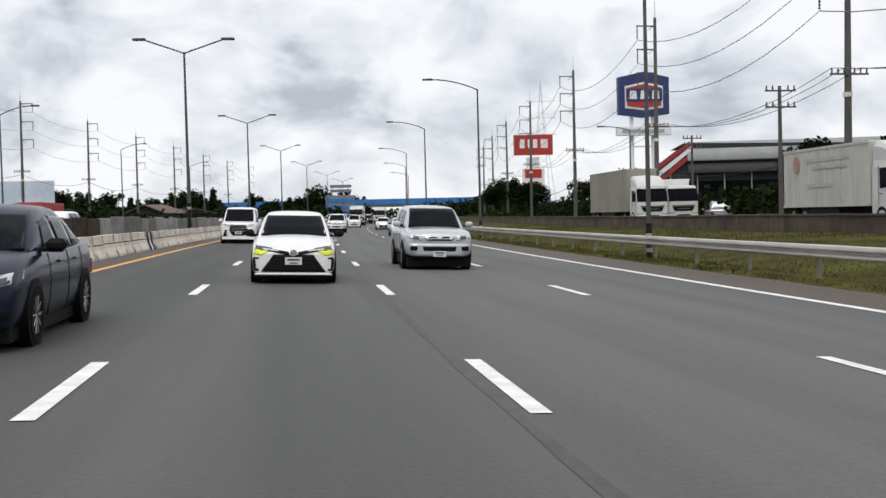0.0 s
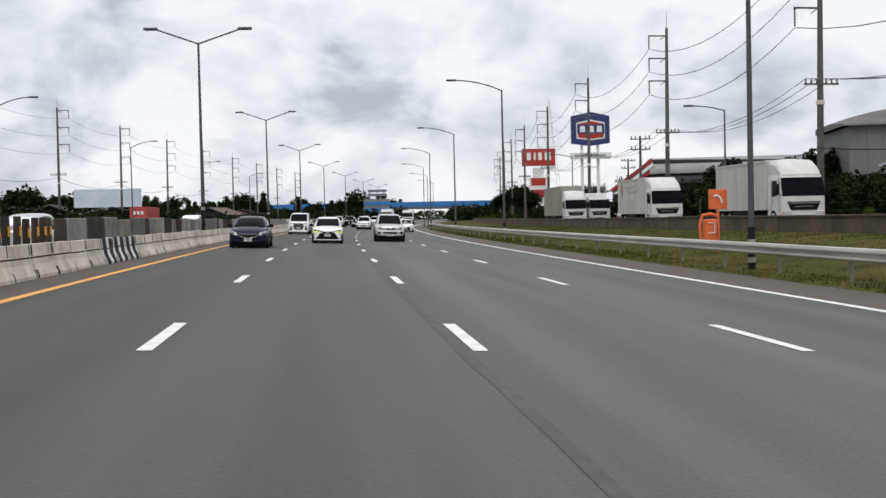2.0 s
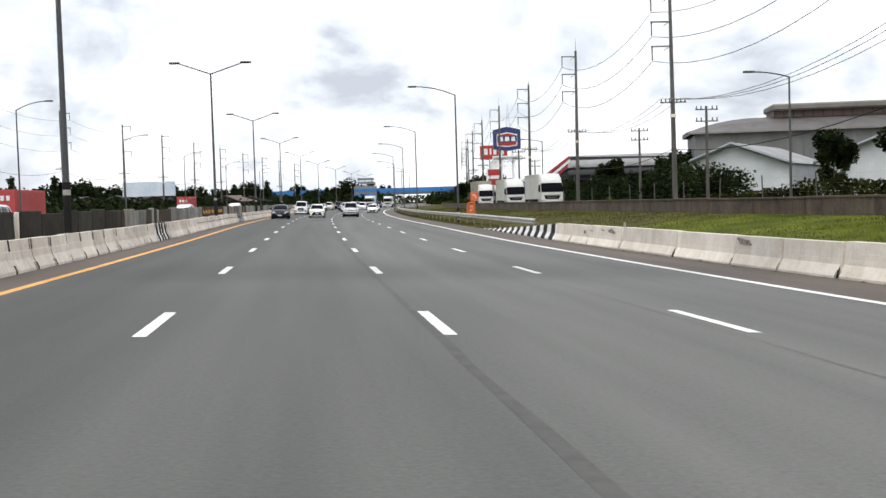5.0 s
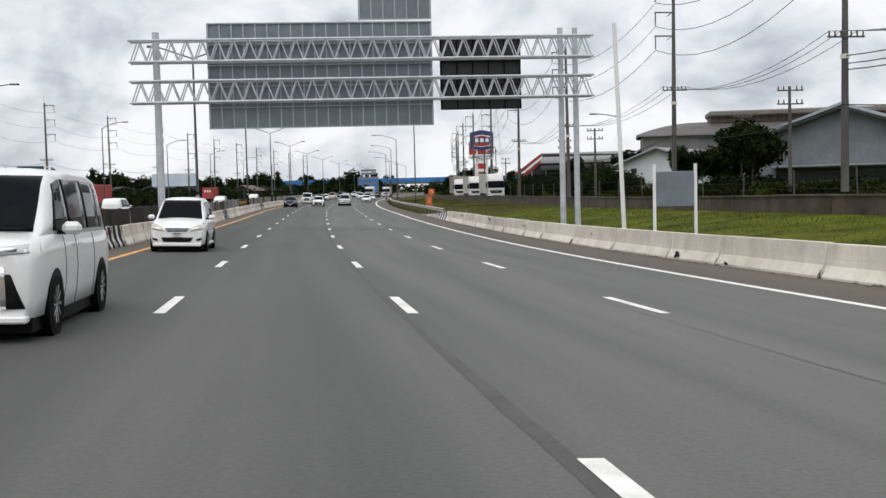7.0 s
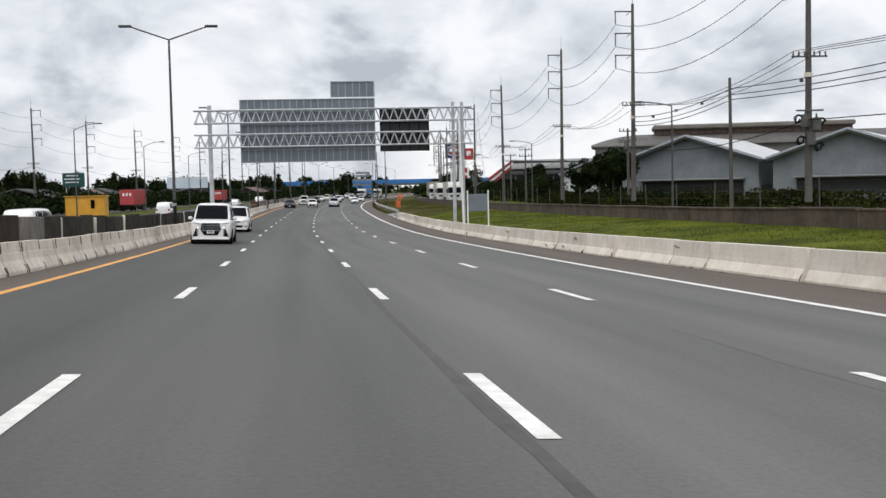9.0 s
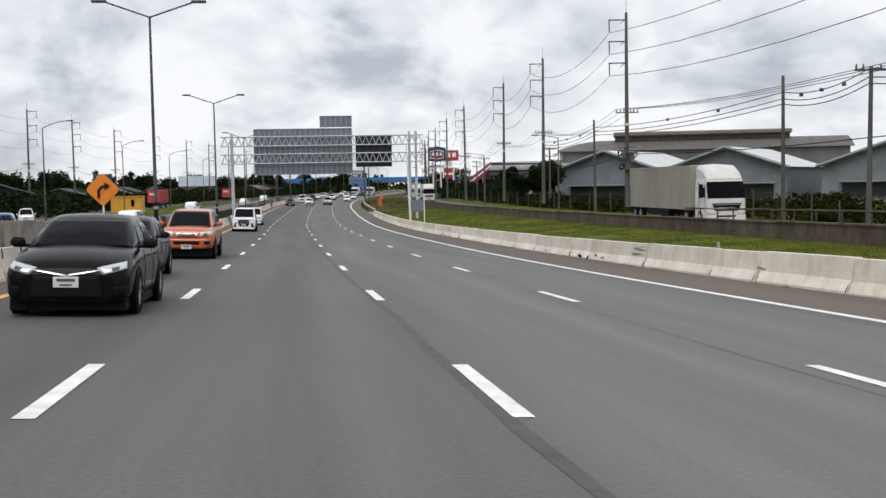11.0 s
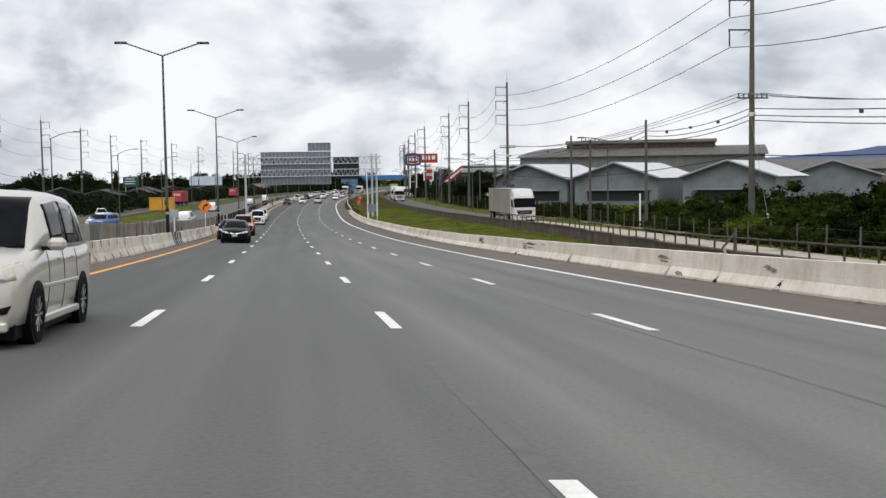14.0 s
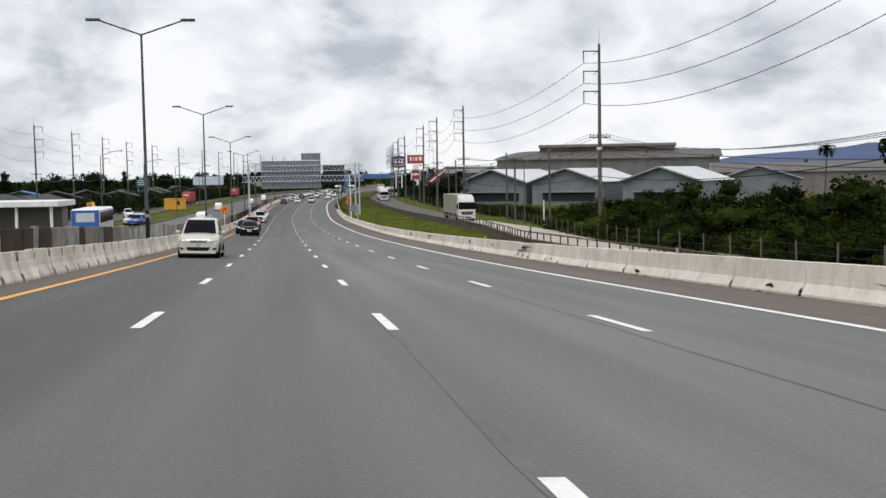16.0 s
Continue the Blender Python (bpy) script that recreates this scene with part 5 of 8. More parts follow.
for z, m2 in ((9.2, M_RED), (6.4, M_DEEPRED)):
    layer(low_panel, "mark", [(-1.9, -0.9), (1.6, -0.9), (1.6, 0.9), (-1.9, 0.9)], 0, z, -0.36, -0.31, m2, "red block")

# lattice pylon behind, its pale colour standing in for haze
pylon = thing("pylon", "distant lattice electricity pylon paled for haze", "pylon", (62, 262, side_z(260)))
bm = bmesh.new()
for sx, sy in ((-1, -1), (1, -1), (1, 1), (-1, 1)):
    rod(bm, (sx * 3, sy * 3, -0.4), (sx * 0.6, sy * 0.6, 24), 0.07, 0.06, 4)
    rod(bm, (sx * 0.6, sy * 0.6, 24), (0, 0, 33), 0.06, 0.04, 4)
for k in range(8):
    z0, z1 = 3 * k, 3 * k + 3
    r0, r1 = 3 - 0.1 * z0, 3 - 0.1 * z1
    rod(bm, (-r0, -r0, z0), (r1, -r1, z1), 0.03, 0.03, 4)
    rod(bm, (r0, -r0, z0), (-r1, -r1, z1), 0.03, 0.03, 4)
part("tower", bm, M_GANTRY, pylon)
for z in (20, 24, 28):
    bm = bmesh.new()
    rod(bm, (-3.6, 0, z), (3.6, 0, z), 0.06, 0.06, 4)
    rod(bm, (-3.6, 0, z), (0, 0, z + 1.4), 0.03, 0.03, 4)
    rod(bm, (3.6, 0, z), (0, 0, z + 1.4), 0.03, 0.03, 4)
    part("arm", bm, M_GANTRY, pylon)


# ---- buildings ----
def corrugated(bm, origin, u, v, n, lu, lv, step, amp):
    """A ribbed sheet: u and v span it, n is its outward normal."""
    k = max(2, int(lu / step)) * 2
    rows = []
    for i in range(k + 1):
        d = n * (amp if i % 2 else 0.0)
        p = origin + u * (lu * i / k) + d
        rows.append((p, p + v * lv))
    quads(bm, rows)


def shed(place, turn, w, length, eave, peak, label, wall_mat, roof_mat, door=True, group="sheds", left_roof_shaded=None):
    """A gabled shed; its gable faces -y and its ridge runs to +y; place is the foot under the gable's peak."""
    s = thing("shed", label, "shed", place, turn, group)
    bm = bmesh.new()
    prism(bm, [(-w / 2, -1.0), (w / 2, -1.0), (w / 2, eave - 0.35), (0, peak - 0.4), (-w / 2, eave - 0.35)], "y", 0.25, length)
    body = part("wall", bm, wall_mat, s)
    bm = bmesh.new()
    k = int(w / 0.5)
    for i in range(k):
        x = -w / 2 + w * (i + 0.5) / k
        h = eave + (peak - eave) * (1 - abs(x) / (w / 2)) - 0.2
        box(bm, (x, 0.225, h / 2), (0.1, 0.05, h))
    part("cladding_rib", bm, wall_mat, body)
    for sgn in (-1, 1):
        bm = bmesh.new()
        a = Vector((0, -0.7, peak))
        b = Vector((sgn * (w / 2 + 0.7), -0.7, eave - (peak - eave) * 0.7 / (w / 2)))
        v = b - a
        lv = v.length
        v = v.normalized()
        n = Vector((-v.z, 0, v.x)) * sgn
        corrugated(bm, a, Vector((0, 1, 0)), v, n, length + 1.4, lv, 0.7, 0.06)
        part("roof", bm, left_roof_shaded if left_roof_shaded and sgn < 0 else roof_mat, s)
        bm = bmesh.new()
        rod(bm, a - n * 0.1, a + v * lv - n * 0.1, 0.14 if group == "far shops" else 0.27, 0.14 if group == "far shops" else 0.27, 4)
        part("verge_board", bm, M_ROOF_DARK if group == "far shops" else M_CLAD, s, "dark verge trim")
    if door:
        bm = bmesh.new()
        box(bm, (w * 0.08, 0.19, eave * 0.36), (w * 0.22, 0.06, eave * 0.75))
        part("door", bm, M_CLAD_PALE, s, "pale roller door")
        bm = bmesh.new()
        box(bm, (-w * 0.28, 0.18, eave * 0.78), (1.0, 0.06, 1.0))
        part("window", bm, M_DARK, s)
    return s


# sun and shade put into the roof colours: right slopes white, left slopes dark
for sx, sy, lab in ((48.7, -42.5, "blue-grey metal shed with sunlight painted white on one roof slope"), (64.3, -54.2, "blue-grey metal shed in the middle of a row"), (82.5, -67.8, "blue-grey metal shed at the end of a row")):
    sh = shed((sx, sy, 0.6), -35.5, 17.6, 27, 5.25, 8.25, lab, M_CLAD, M_ROOF_WHITE, False, left_roof_shaded=M_CLAD)
    bm = bmesh.new()
    box(bm, (0.5, -0.35, 2.75), (13.5, 1.1, 0.09), Matrix.Rotation(math.radians(6), 3, "X"))
    part("lean_to_roof", bm, M_ROOF, sh, "grey lean-to roof along the gable")
    # near-black panel on the wall stands in for the shaded void under the lean-to
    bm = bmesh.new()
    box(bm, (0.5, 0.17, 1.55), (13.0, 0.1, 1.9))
    part("bay_shade", bm, M_DARK, sh, "dark panel painting the shade of the bay under the lean-to")
shed((61.5, 58.6, 0.4), -35.5, 16.5, 30, 5.2, 8.3, "pale grey gabled workshop with a roller door", M_CLAD_PALE, M_ROOF)
shed((78.3, 46.8, 0.4), -35.5, 16.5, 30, 5.2, 8.3, "pale grey gabled workshop behind dark trees", M_CLAD_PALE, M_ROOF)
shed((117.0, -38, 0.8), -24, 20, 16, 4.9, 8.1, "grey metal barn with a brownish roof behind the bushes", M_CLAD, M_FACT_ROOF, False)
shed((130, 32, 0.8), -112, 24, 92, 6.4, 9.3, "long low hall with a greyish brown roof", M_BEIGE, M_FACT_ROOF, False)

# big factory: a long pale hall with a curved end and a raised brown strip
fac = thing("factory", "large grey factory hall with a raised brown roof monitor", "factory", (112, 98, side_z(90)), -14)
bm = bmesh.new()
box(bm, (0.5, 9.5, 5.8), (82, 18.6, 13.6))
wall_f = part("wall", bm, M_FACT, fac, "grey sheet wall")
bm = bmesh.new()
rows = []
for k in range(30):
    x = -41.5 + 84 * k / 29
    drop = 2.4 * max(0.0, (-28 - x) / 13.5) ** 2
    rows.append([(x, -0.8, 12.6), (x, -0.6, 12.9), (x, 4.5, 14.9 - drop * 0.7), (x, 8.5, 15.9 - drop), (x, 19.4, 15.9 - drop), (x, 19.5, 12.6)])
quads(bm, rows)
bm.faces.new([v for v in bm.verts if abs(v.co.x + 41.5) < 0.01])
bm.faces.new([v for v in bm.verts if abs(v.co.x - 42.5) < 0.01])
bmesh.ops.recalc_face_normals(bm, faces=bm.faces)
part("roof", bm, M_FACT_ROOF, fac, "brownish grey sheet roof")
bm = bmesh.new()
box(bm, (0.6, 12, 16.4), (50.5, 10, 1.5))
mon = part("monitor", bm, M_BROWN, fac, "brown louvred strip")
for k in range(28):
    bm = bmesh.new()
    box(bm, (-24.6 + 50.4 * k / 27, 6.95, 16.3), (0.12, 0.12, 1.3))
    part("louvre_post", bm, M_DARK, mon)
bm = bmesh.new()
box(bm, (0.6, 11.5, 17.6), (51.5, 12, 1.3), bevel=0.3)
part("monitor_roof", bm, M_BEIGE, fac, "beige monitor roof")
for k in range(42):
    bm = bmesh.new()
    box(bm, (-40 + 81 * k / 41, 0.15, 6), (0.16, 0.12, 12.4))
    part("cladding_rib", bm, M_FACT, wall_f)

# showroom with a red gable and barrel roof
show = thing("showroom", "dark showroom with a red and white striped gable and silver roof", "building", (60, 152, side_z(150)), -14)
bm = bmesh.new()
prism(bm, [(-9, -1), (27, -1), (27, 8.0), (26, 9.9), (-2, 10.6), (-9, 5.6)], "y", 0.5, 22)
part("wall", bm, M_DARK, show, "dark glazed front")
for skin, z_top, z_low, deep, mat, lab in (("roof", 10.9, 8.1, 3.4, M_ROOF, "silver barrel roof"), ("awning", 7.7, 6.3, 1.2, M_DARK, "dark curved awning")):
    bm = bmesh.new()
    rows = []
    for k in range(10):
        a = math.pi / 2 * k / 9
        rows.append([(x, deep * (1 - math.sin(a)) - 0.6 if skin == "awning" else deep * (1 - math.sin(a)) - 0.2, z_low + (z_top - z_low) * math.cos(a)) for x in (-2.6, 1, 5, 10.5, 16, 22, 28)])
    quads(bm, rows)
    quads(bm, [[(p[0], p[1] + 0.12, p[2] - 0.12) for p in r] for r in rows[::-1]])
    part(skin, bm, mat, show, lab, smooth=True)
bm = bmesh.new()
box(bm, (12.7, 13, 10.82), (30.6, 19.4, 0.12))
part("roof_deck", bm, M_ROOF, show, "flat silver roof behind the curve")
for k, m2 in enumerate((M_DEEPRED, M_WHITE, M_DEEPRED)):
    bm = bmesh.new()
    d = k * 0.75
    prism(bm, [(-10 + d, 5.2 - d * 0.75), (-9 + d, 5.2 - d * 0.75), (-2.2 + d * 0.2, 10.2 - d), (-2.2 + d * 0.2, 10.9 - d)], "y", 0.1 - 0.02 * k, 0.45)
    part("gable_stripe", bm, m2, show)
bm = bmesh.new()
box(bm, (9, 0.42, 3.0), (31, 0.1, 4.2))
part("window_band", bm, M_GLASS, show)
for k in range(9):
    bm = bmesh.new()
    box(bm, (-5 + 3.8 * k, 0.3, 3.6), (0.16, 0.16, 7.4))
    part("column", bm, M_GALV, show, "slim pale column")

# flyover far behind and the tower beside it
fly = thing("flyover", "distant flyover with bright blue parapets across the motorway", "bridge", (40, 480, 0))
bm = bmesh.new()
box(bm, (0, 0, 6.0), (150, 9, 1.3))
part("deck", bm, M_CONC_GREY, fly)
for yy in (-4.6, 4.6):
    bm = bmesh.new()
    box(bm, (0, yy, 7.6), (150, 0.25, 2.4))
    part("parapet", bm, M_BRIDGE, fly, "blue parapet")
for x in (-52, -22, 30, 62):
    bm = bmesh.new()
    box(bm, (x, 0, 2.6), (1.6, 6, 6.2), bevel=0.1)
    part("pier", bm, M_CONC, fly)
towerb = thing("office_tower", "distant grey building with blue bands and a roof billboard", "building", (17.5, 345, 0))
bm = bmesh.new()
box(bm, (0, 4, 4), (9, 8, 8.4))
part("wall", bm, M_CLAD, towerb)
for z in (2.2, 4.4, 6.6):
    bm = bmesh.new()
    box(bm, (0, -0.06, z), (8.8, 0.12, 1.1))
    part("window_band", bm, M_BRIDGE, towerb, "blue glazing band")
for z in (9.6, 11.0):
    bm = bmesh.new()
    box(bm, (0.2, 0.6, z), (6.6, 0.3, 0.9))
    part("billboard", bm, M_SIGNBACK, towerb)
bm = bmesh.new()
for x in (-2.5, 0, 2.5):
    rod(bm, (x, 0.8, 8.1), (x, 0.8, 11.5), 0.1, 0.1, 5)
part("billboard_frame", bm, M_IRON, towerb)

# beyond the median: sheds, billboard, canopy
lowb = [(-64, -33, 13, 3.6, M_CLAD, M_BRIDGE)]
rh = random.Random(77)
for k in range(24):
    lowb.append((-rh.uniform(42, 58), -270 + 25 * k + rh.uniform(-6, 6), rh.uniform(8, 15), rh.uniform(2.8, 3.6), rh.choice((M_HOUSE, M_HOUSE, M_BROWN, M_WALL)), rh.choice((M_ROOF_DARK, M_ROOF_DARK, M_BROWN))))
for x, y, w, h, wm, rm in lowb:
    shop = shed((rx(y) + x, y, ground_z(-60, y)), random.uniform(-20, 20), w, 10, h, h + 1.6, "low roadside shop shed beyond the median", wm, rm, True, "far shops")
    if y < -50 and rh.random() < 0.75:
        bm = bmesh.new()
        box(bm, (0, -0.9, h * 0.82), (w * rh.uniform(0.5, 0.9), 1.9, 0.08), Matrix.Rotation(math.radians(14), 3, "X"))
        part("awning", bm, rh.choice((M_BRIDGE, M_BUSBLUE, M_ROOF_WHITE, M_ROOF_WHITE, M_GREEN_SIGN, M_DEEPRED)), shop, "sloping coloured awning")
        bm = bmesh.new()
        box(bm, (w * rh.uniform(-0.25, 0.25), -0.1, h * 0.98), (w * 0.3, 0.12, 0.7), bevel=0.02)
        part("sign_board", bm, rh.choice((M_WHITE, M_BUSBLUE, M_ORANGE_BOX, M_WHITE)), shop, "plain shop sign board")
bb = thing("billboard", "pale blue billboard on steel posts beyond the median", "billboard", (rx(185) - 52, 185, 0.2))
for x in (-5, -1.7, 1.7, 5):
    bm = bmesh.new()
    rod(bm, (x, 0.3, -0.3), (x, 0.3, 8), 0.16, 0.16, 6)
    part("post", bm, M_IRON, bb)
bm = bmesh.new()
box(bm, (0, 0, 6.4), (13, 0.25, 3.6))
part("panel", bm, surface("washed_out_poster", (0.42, 0.52, 0.62), (0.66, 0.70, 0.74), 0.25, 2, 0.6), bb)
canopy = thing("canopy_shop", "white flat-roofed roadside canopy building", "building", (rx(-172) - 33, -172, ground_z(-33, -172)))
bm = bmesh.new()
box(bm, (0, 4, 4.1), (14, 9, 0.7), bevel=0.05)
part("roof", bm, M_WHITE, canopy)
for x in (-6, -2, 2, 6):
    bm = bmesh.new()
    box(bm, (x, 0.2, 1.9), (0.3, 0.3, 4.2))
    part("column", bm, M_WHITE, canopy)
bm = bmesh.new()
box(bm, (0, 6, 1.8), (12.5, 3, 4.0))
part("wall", bm, M_BEIGE, canopy)

# ---- trees, bushes, far woods, mountain ----
def leaf_cloud(bm, rnd, centres, per, size):
    for c, r in centres:
        for k in range(per):
            d = Vector((rnd.gauss(0, 1), rnd.gauss(0, 1), rnd.gauss(0, 0.8)))
            d = d.normalized() * r * rnd.random() ** 0.45
            p = Vector(c) + d
            u = Vector((rnd.gauss(0, 1), rnd.gauss(0, 1), rnd.gauss(0, 0.6))).normalized()
            w = u.cross(Vector((rnd.gauss(0, 1), rnd.gauss(0, 1), rnd.gauss(0, 1)))).normalized()
            s = size * rnd.uniform(0.6, 1.5)
            bm.faces.new([bm.verts.new(p + u * s), bm.verts.new(p + w * s * 0.55), bm.verts.new(p - u * s), bm.verts.new(p - w * s * 0.55)])


def leafy_mass(bm, rnd, centres, per, size):
    """Dense clumps: a lumpy solid core, added unseen to block light, with loose leaves standing out all round it."""
    for c, r in centres:
        c = Vector(c)
        light_blocker = bmesh.ops.create_icosphere(bm, subdivisions=2, radius=1.0)["verts"]
        for v in light_blocker:
            lump = 0.60 + 0.34 * noise.noise(v.co * 1.7 + c) + 0.2 * noise.noise(v.co * 4.1 + c)
            v.co = c + Vector((v.co.x * r * lump, v.co.y * r * lump, v.co.z * r * 0.72 * lump))
    for c, r in centres:
        for k in range(per):
            d = Vector((rnd.gauss(0, 1), rnd.gauss(0, 1), rnd.gauss(0.25, 0.9))).normalized()
            p = Vector(c) + Vector((d.x, d.y, d.z * 0.76)) * r * rnd.uniform(0.55, 1.12)
            u = (Vector((rnd.gauss(0, 1), rnd.gauss(0, 1), rnd.gauss(0, 0.6))).normalized() + d * 0.5).normalized()
            w = u.cross(Vector((rnd.gauss(0, 1), rnd.gauss(0, 1), rnd.gauss(0, 1)))).normalized()
            q = size * rnd.uniform(0.6, 1.5)
            bm.faces.new([bm.verts.new(p + u * q), bm.verts.new(p + w * q * 0.6), bm.verts.new(p - u * q), bm.verts.new(p - w * q * 0.6)])


def build_tree(seed, height, spread, low, label, leaf, per=70, size=0.28, slim=False):
    rnd = random.Random(seed)
    t = thing("tree", label, "tree", group="trees")
    bm = bmesh.new()
    tips = []
    rod(bm, (0, 0, -0.3), (0, 0, height * 0.55), 0.05 * height * 0.35, 0.03 * height * 0.3, 7)
    for k in range(9 if not slim else 7):
        a = rnd.uniform(0, 6.28)
        z0 = height * rnd.uniform(low * 0.8, 0.55)
        z1 = height * rnd.uniform(max(low, 0.35), 0.92)
        r = spread * rnd.uniform(0.3, 0.85) * (1.0 if not slim else 1 - z1 / height * 0.7)
        tip = Vector((math.cos(a) * r, math.sin(a) * r, z1))
        rod(bm, (0, 0, z0), tip, 0.02 * height * 0.3, 0.006 * height * 0.3, 5)
        tips.append((tip, spread * rnd.uniform(0.28, 0.5)))
    if slim:
        tips = [(Vector((rnd.gauss(0, 0.2), rnd.gauss(0, 0.2), height * (0.22 + 0.075 * k))), spread * (0.62 - 0.042 * k)) for k in range(10)]
    tips.append((Vector((0, 0, height * 0.9)), spread * 0.4))
    tips.append((Vector((0, 0, height * 0.68)), spread * 0.55))
    part("trunk", bm, M_BARK, t)
    bm = bmesh.new()
    leaf_cloud(bm, rnd, tips, per, size)
    part("crown", bm, leaf, t)
    return t


def plant(proto, places, first=True):
    for k, (x, y, z, s, turn) in enumerate(places):
        proto_m = pose(x, y, z, 0, 0, turn)
        if k == 0 and first:
            proto.matrix_basis = proto_m @ Matrix.Scale(s, 4)
        else:
            c = copy_thing(proto, proto_m)
            c.scale = (s, s, s * random.uniform(0.85, 1.15))


rt = random.Random(21)
groups = {k: [] for k in range(5)}
# wooded edge beyond the median
for k in range(190):
    y = -200 + 4.2 * k + rt.uniform(-4, 4)
    o = -rt.uniform(66, 105)
    groups[k % 3].append((rx(min(y, 1200)) + o, y, ground_z(-70, y) - 0.2, rt.uniform(0.75, 1.25), rt.uniform(0, 360)))
for k in range(60):
    y = 330 + rt.uniform(0, 260)
    x = rx(y) + rt.uniform(-120, -14)
    groups[k % 3].append((x, y, 0.0, rt.uniform(0.9, 1.4), rt.uniform(0, 360)))
# right-hand trees round the sheds and signs
for x, y, s in ((42.5, -29, 0.72), (43, -13, 0.7), (60, 120, 1.2), (72, 118, 1.3), (84, 122, 1.2), (40, 130, 0.7), (44, 150, 0.8), (38, 168, 0.75), (42, 190, 0.9), (40, 205, 0.85), (47, 235, 1.0), (36.9, -51, 0.72), (38.6, -44, 0.84), (36.6, -38, 0.72), (40.0, -34, 0.75), (55, 50, 0.45), (62, 27, 0.42), (95, 40, 1.0), (47, 40, 0.45), (41, 36, 0.42)):
    groups[3].append((x, y, side_z(y) - 0.1, s, rt.uniform(0, 360)))
for k in range(26):
    y = 240 + rt.uniform(0, 300)
    groups[4].append((rx(y) + rt.uniform(32, 160), y, 0.0, rt.uniform(0.8, 1.3), rt.uniform(0, 360)))
plant(build_tree(1, 8.5, 3.6, 0.25, "dark broad-crowned tree in the wooded edge", M_LEAF_DARK, 90, 0.34), groups[0])
plant(build_tree(2, 8.6, 2.3, 0.2, "tall slim dark tree in the wooded edge", M_LEAF_DARK, 80, 0.30, True), groups[1])
plant(build_tree(3, 7.0, 4.2, 0.15, "low spreading dark tree in the wooded edge", M_LEAF_DARK, 90, 0.36), groups[2])
plant(build_tree(4, 7.5, 3.2, 0.2, "dark green tree among the sheds", M_LEAF_DARK, 300, 0.24), groups[3])
plant(build_tree(5, 9.0, 4.0, 0.2, "distant dark green tree behind the signs", M_LEAF_DARK, 90, 0.36), groups[4])


plant(build_tree(6, 8.2, 2.9, 0.1, "black-green tree rising over the bushes", M_LEAF_DARK, 420, 0.19), [(43.8, -247.0, side_z(-247) - 0.1, 1.0, 40.0)])


def build_bush(seed, r, h, leaf, label, per=165, size=0.11):
    rnd = random.Random(seed)
    b = thing("bush", label, "bush", group="bushes")
    bm = bmesh.new()
    cs = []
    for k in range(17):
        a = rnd.uniform(0, 6.28)
        d = r * rnd.random() ** 0.55
        z = h * rnd.uniform(0.12, 0.70) * (1 - 0.45 * d / r)
        rod(bm, (d * 0.2 * math.cos(a), d * 0.2 * math.sin(a), -0.2), (math.cos(a) * d, math.sin(a) * d, z), 0.035, 0.01, 4)
        cs.append((Vector((math.cos(a) * d, math.sin(a) * d, z)), rnd.uniform(0.19, 0.33) * r))
    part("trunk", bm, M_BARK, b)
    bm = bmesh.new()
    leafy_mass(bm, rnd, cs, per, size)
    part("foliage", bm, leaf, b)
    return b


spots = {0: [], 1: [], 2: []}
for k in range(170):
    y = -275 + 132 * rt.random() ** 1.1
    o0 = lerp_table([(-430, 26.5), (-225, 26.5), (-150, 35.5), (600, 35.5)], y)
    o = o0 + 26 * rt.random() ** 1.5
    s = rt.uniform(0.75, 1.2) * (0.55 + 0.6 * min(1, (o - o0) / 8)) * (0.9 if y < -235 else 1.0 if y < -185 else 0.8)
    # nearer bushes mostly take the darkest leaves, painting in the shade on that side
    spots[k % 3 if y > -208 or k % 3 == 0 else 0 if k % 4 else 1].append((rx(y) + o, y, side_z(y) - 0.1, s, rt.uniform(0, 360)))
for k in range(40):
    y = -150 + rt.random() * 195
    o = 34.5 + 8 * rt.random()
    spots[k % 3].append((rx(y) + o, y, side_z(y) - 0.1, rt.uniform(0.22, 0.5), rt.uniform(0, 360)))
for k in range(24):
    y = 100 + rt.random() * 130
    spots[k % 3].append((rx(y) + 24 + 9 * rt.random() if y > 150 else rx(y) + 36 + 8 * rt.random(), y, side_z(y) - 0.1, rt.uniform(0.4, 0.7), rt.uniform(0, 360)))
for k in range(48):
    y = -250 + rt.random() * 420
    spots[k % 3].append((rx(y) - rt.uniform(50, 66), y, ground_z(-55, y) - 0.1, rt.uniform(0.4, 0.85), rt.uniform(0, 360)))
plant(build_bush(31, 3.8, 4.6, M_LEAF_SHADED, "tall dense bush with green leaves darkened for shade"), spots[0])
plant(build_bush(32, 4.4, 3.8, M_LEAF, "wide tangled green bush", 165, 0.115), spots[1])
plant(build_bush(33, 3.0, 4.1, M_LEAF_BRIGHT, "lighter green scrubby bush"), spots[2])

palm = thing("palm_tree", "single dark palm standing against the hills", "palm tree", (139, -28, side_z(-28)))
bm = bmesh.new()
rod(bm, (0, 0, -0.5), (0.3, 0, 12.6), 0.22, 0.16, 7)
part("trunk", bm, M_BARK, palm)
bm = bmesh.new()
rp = random.Random(5)
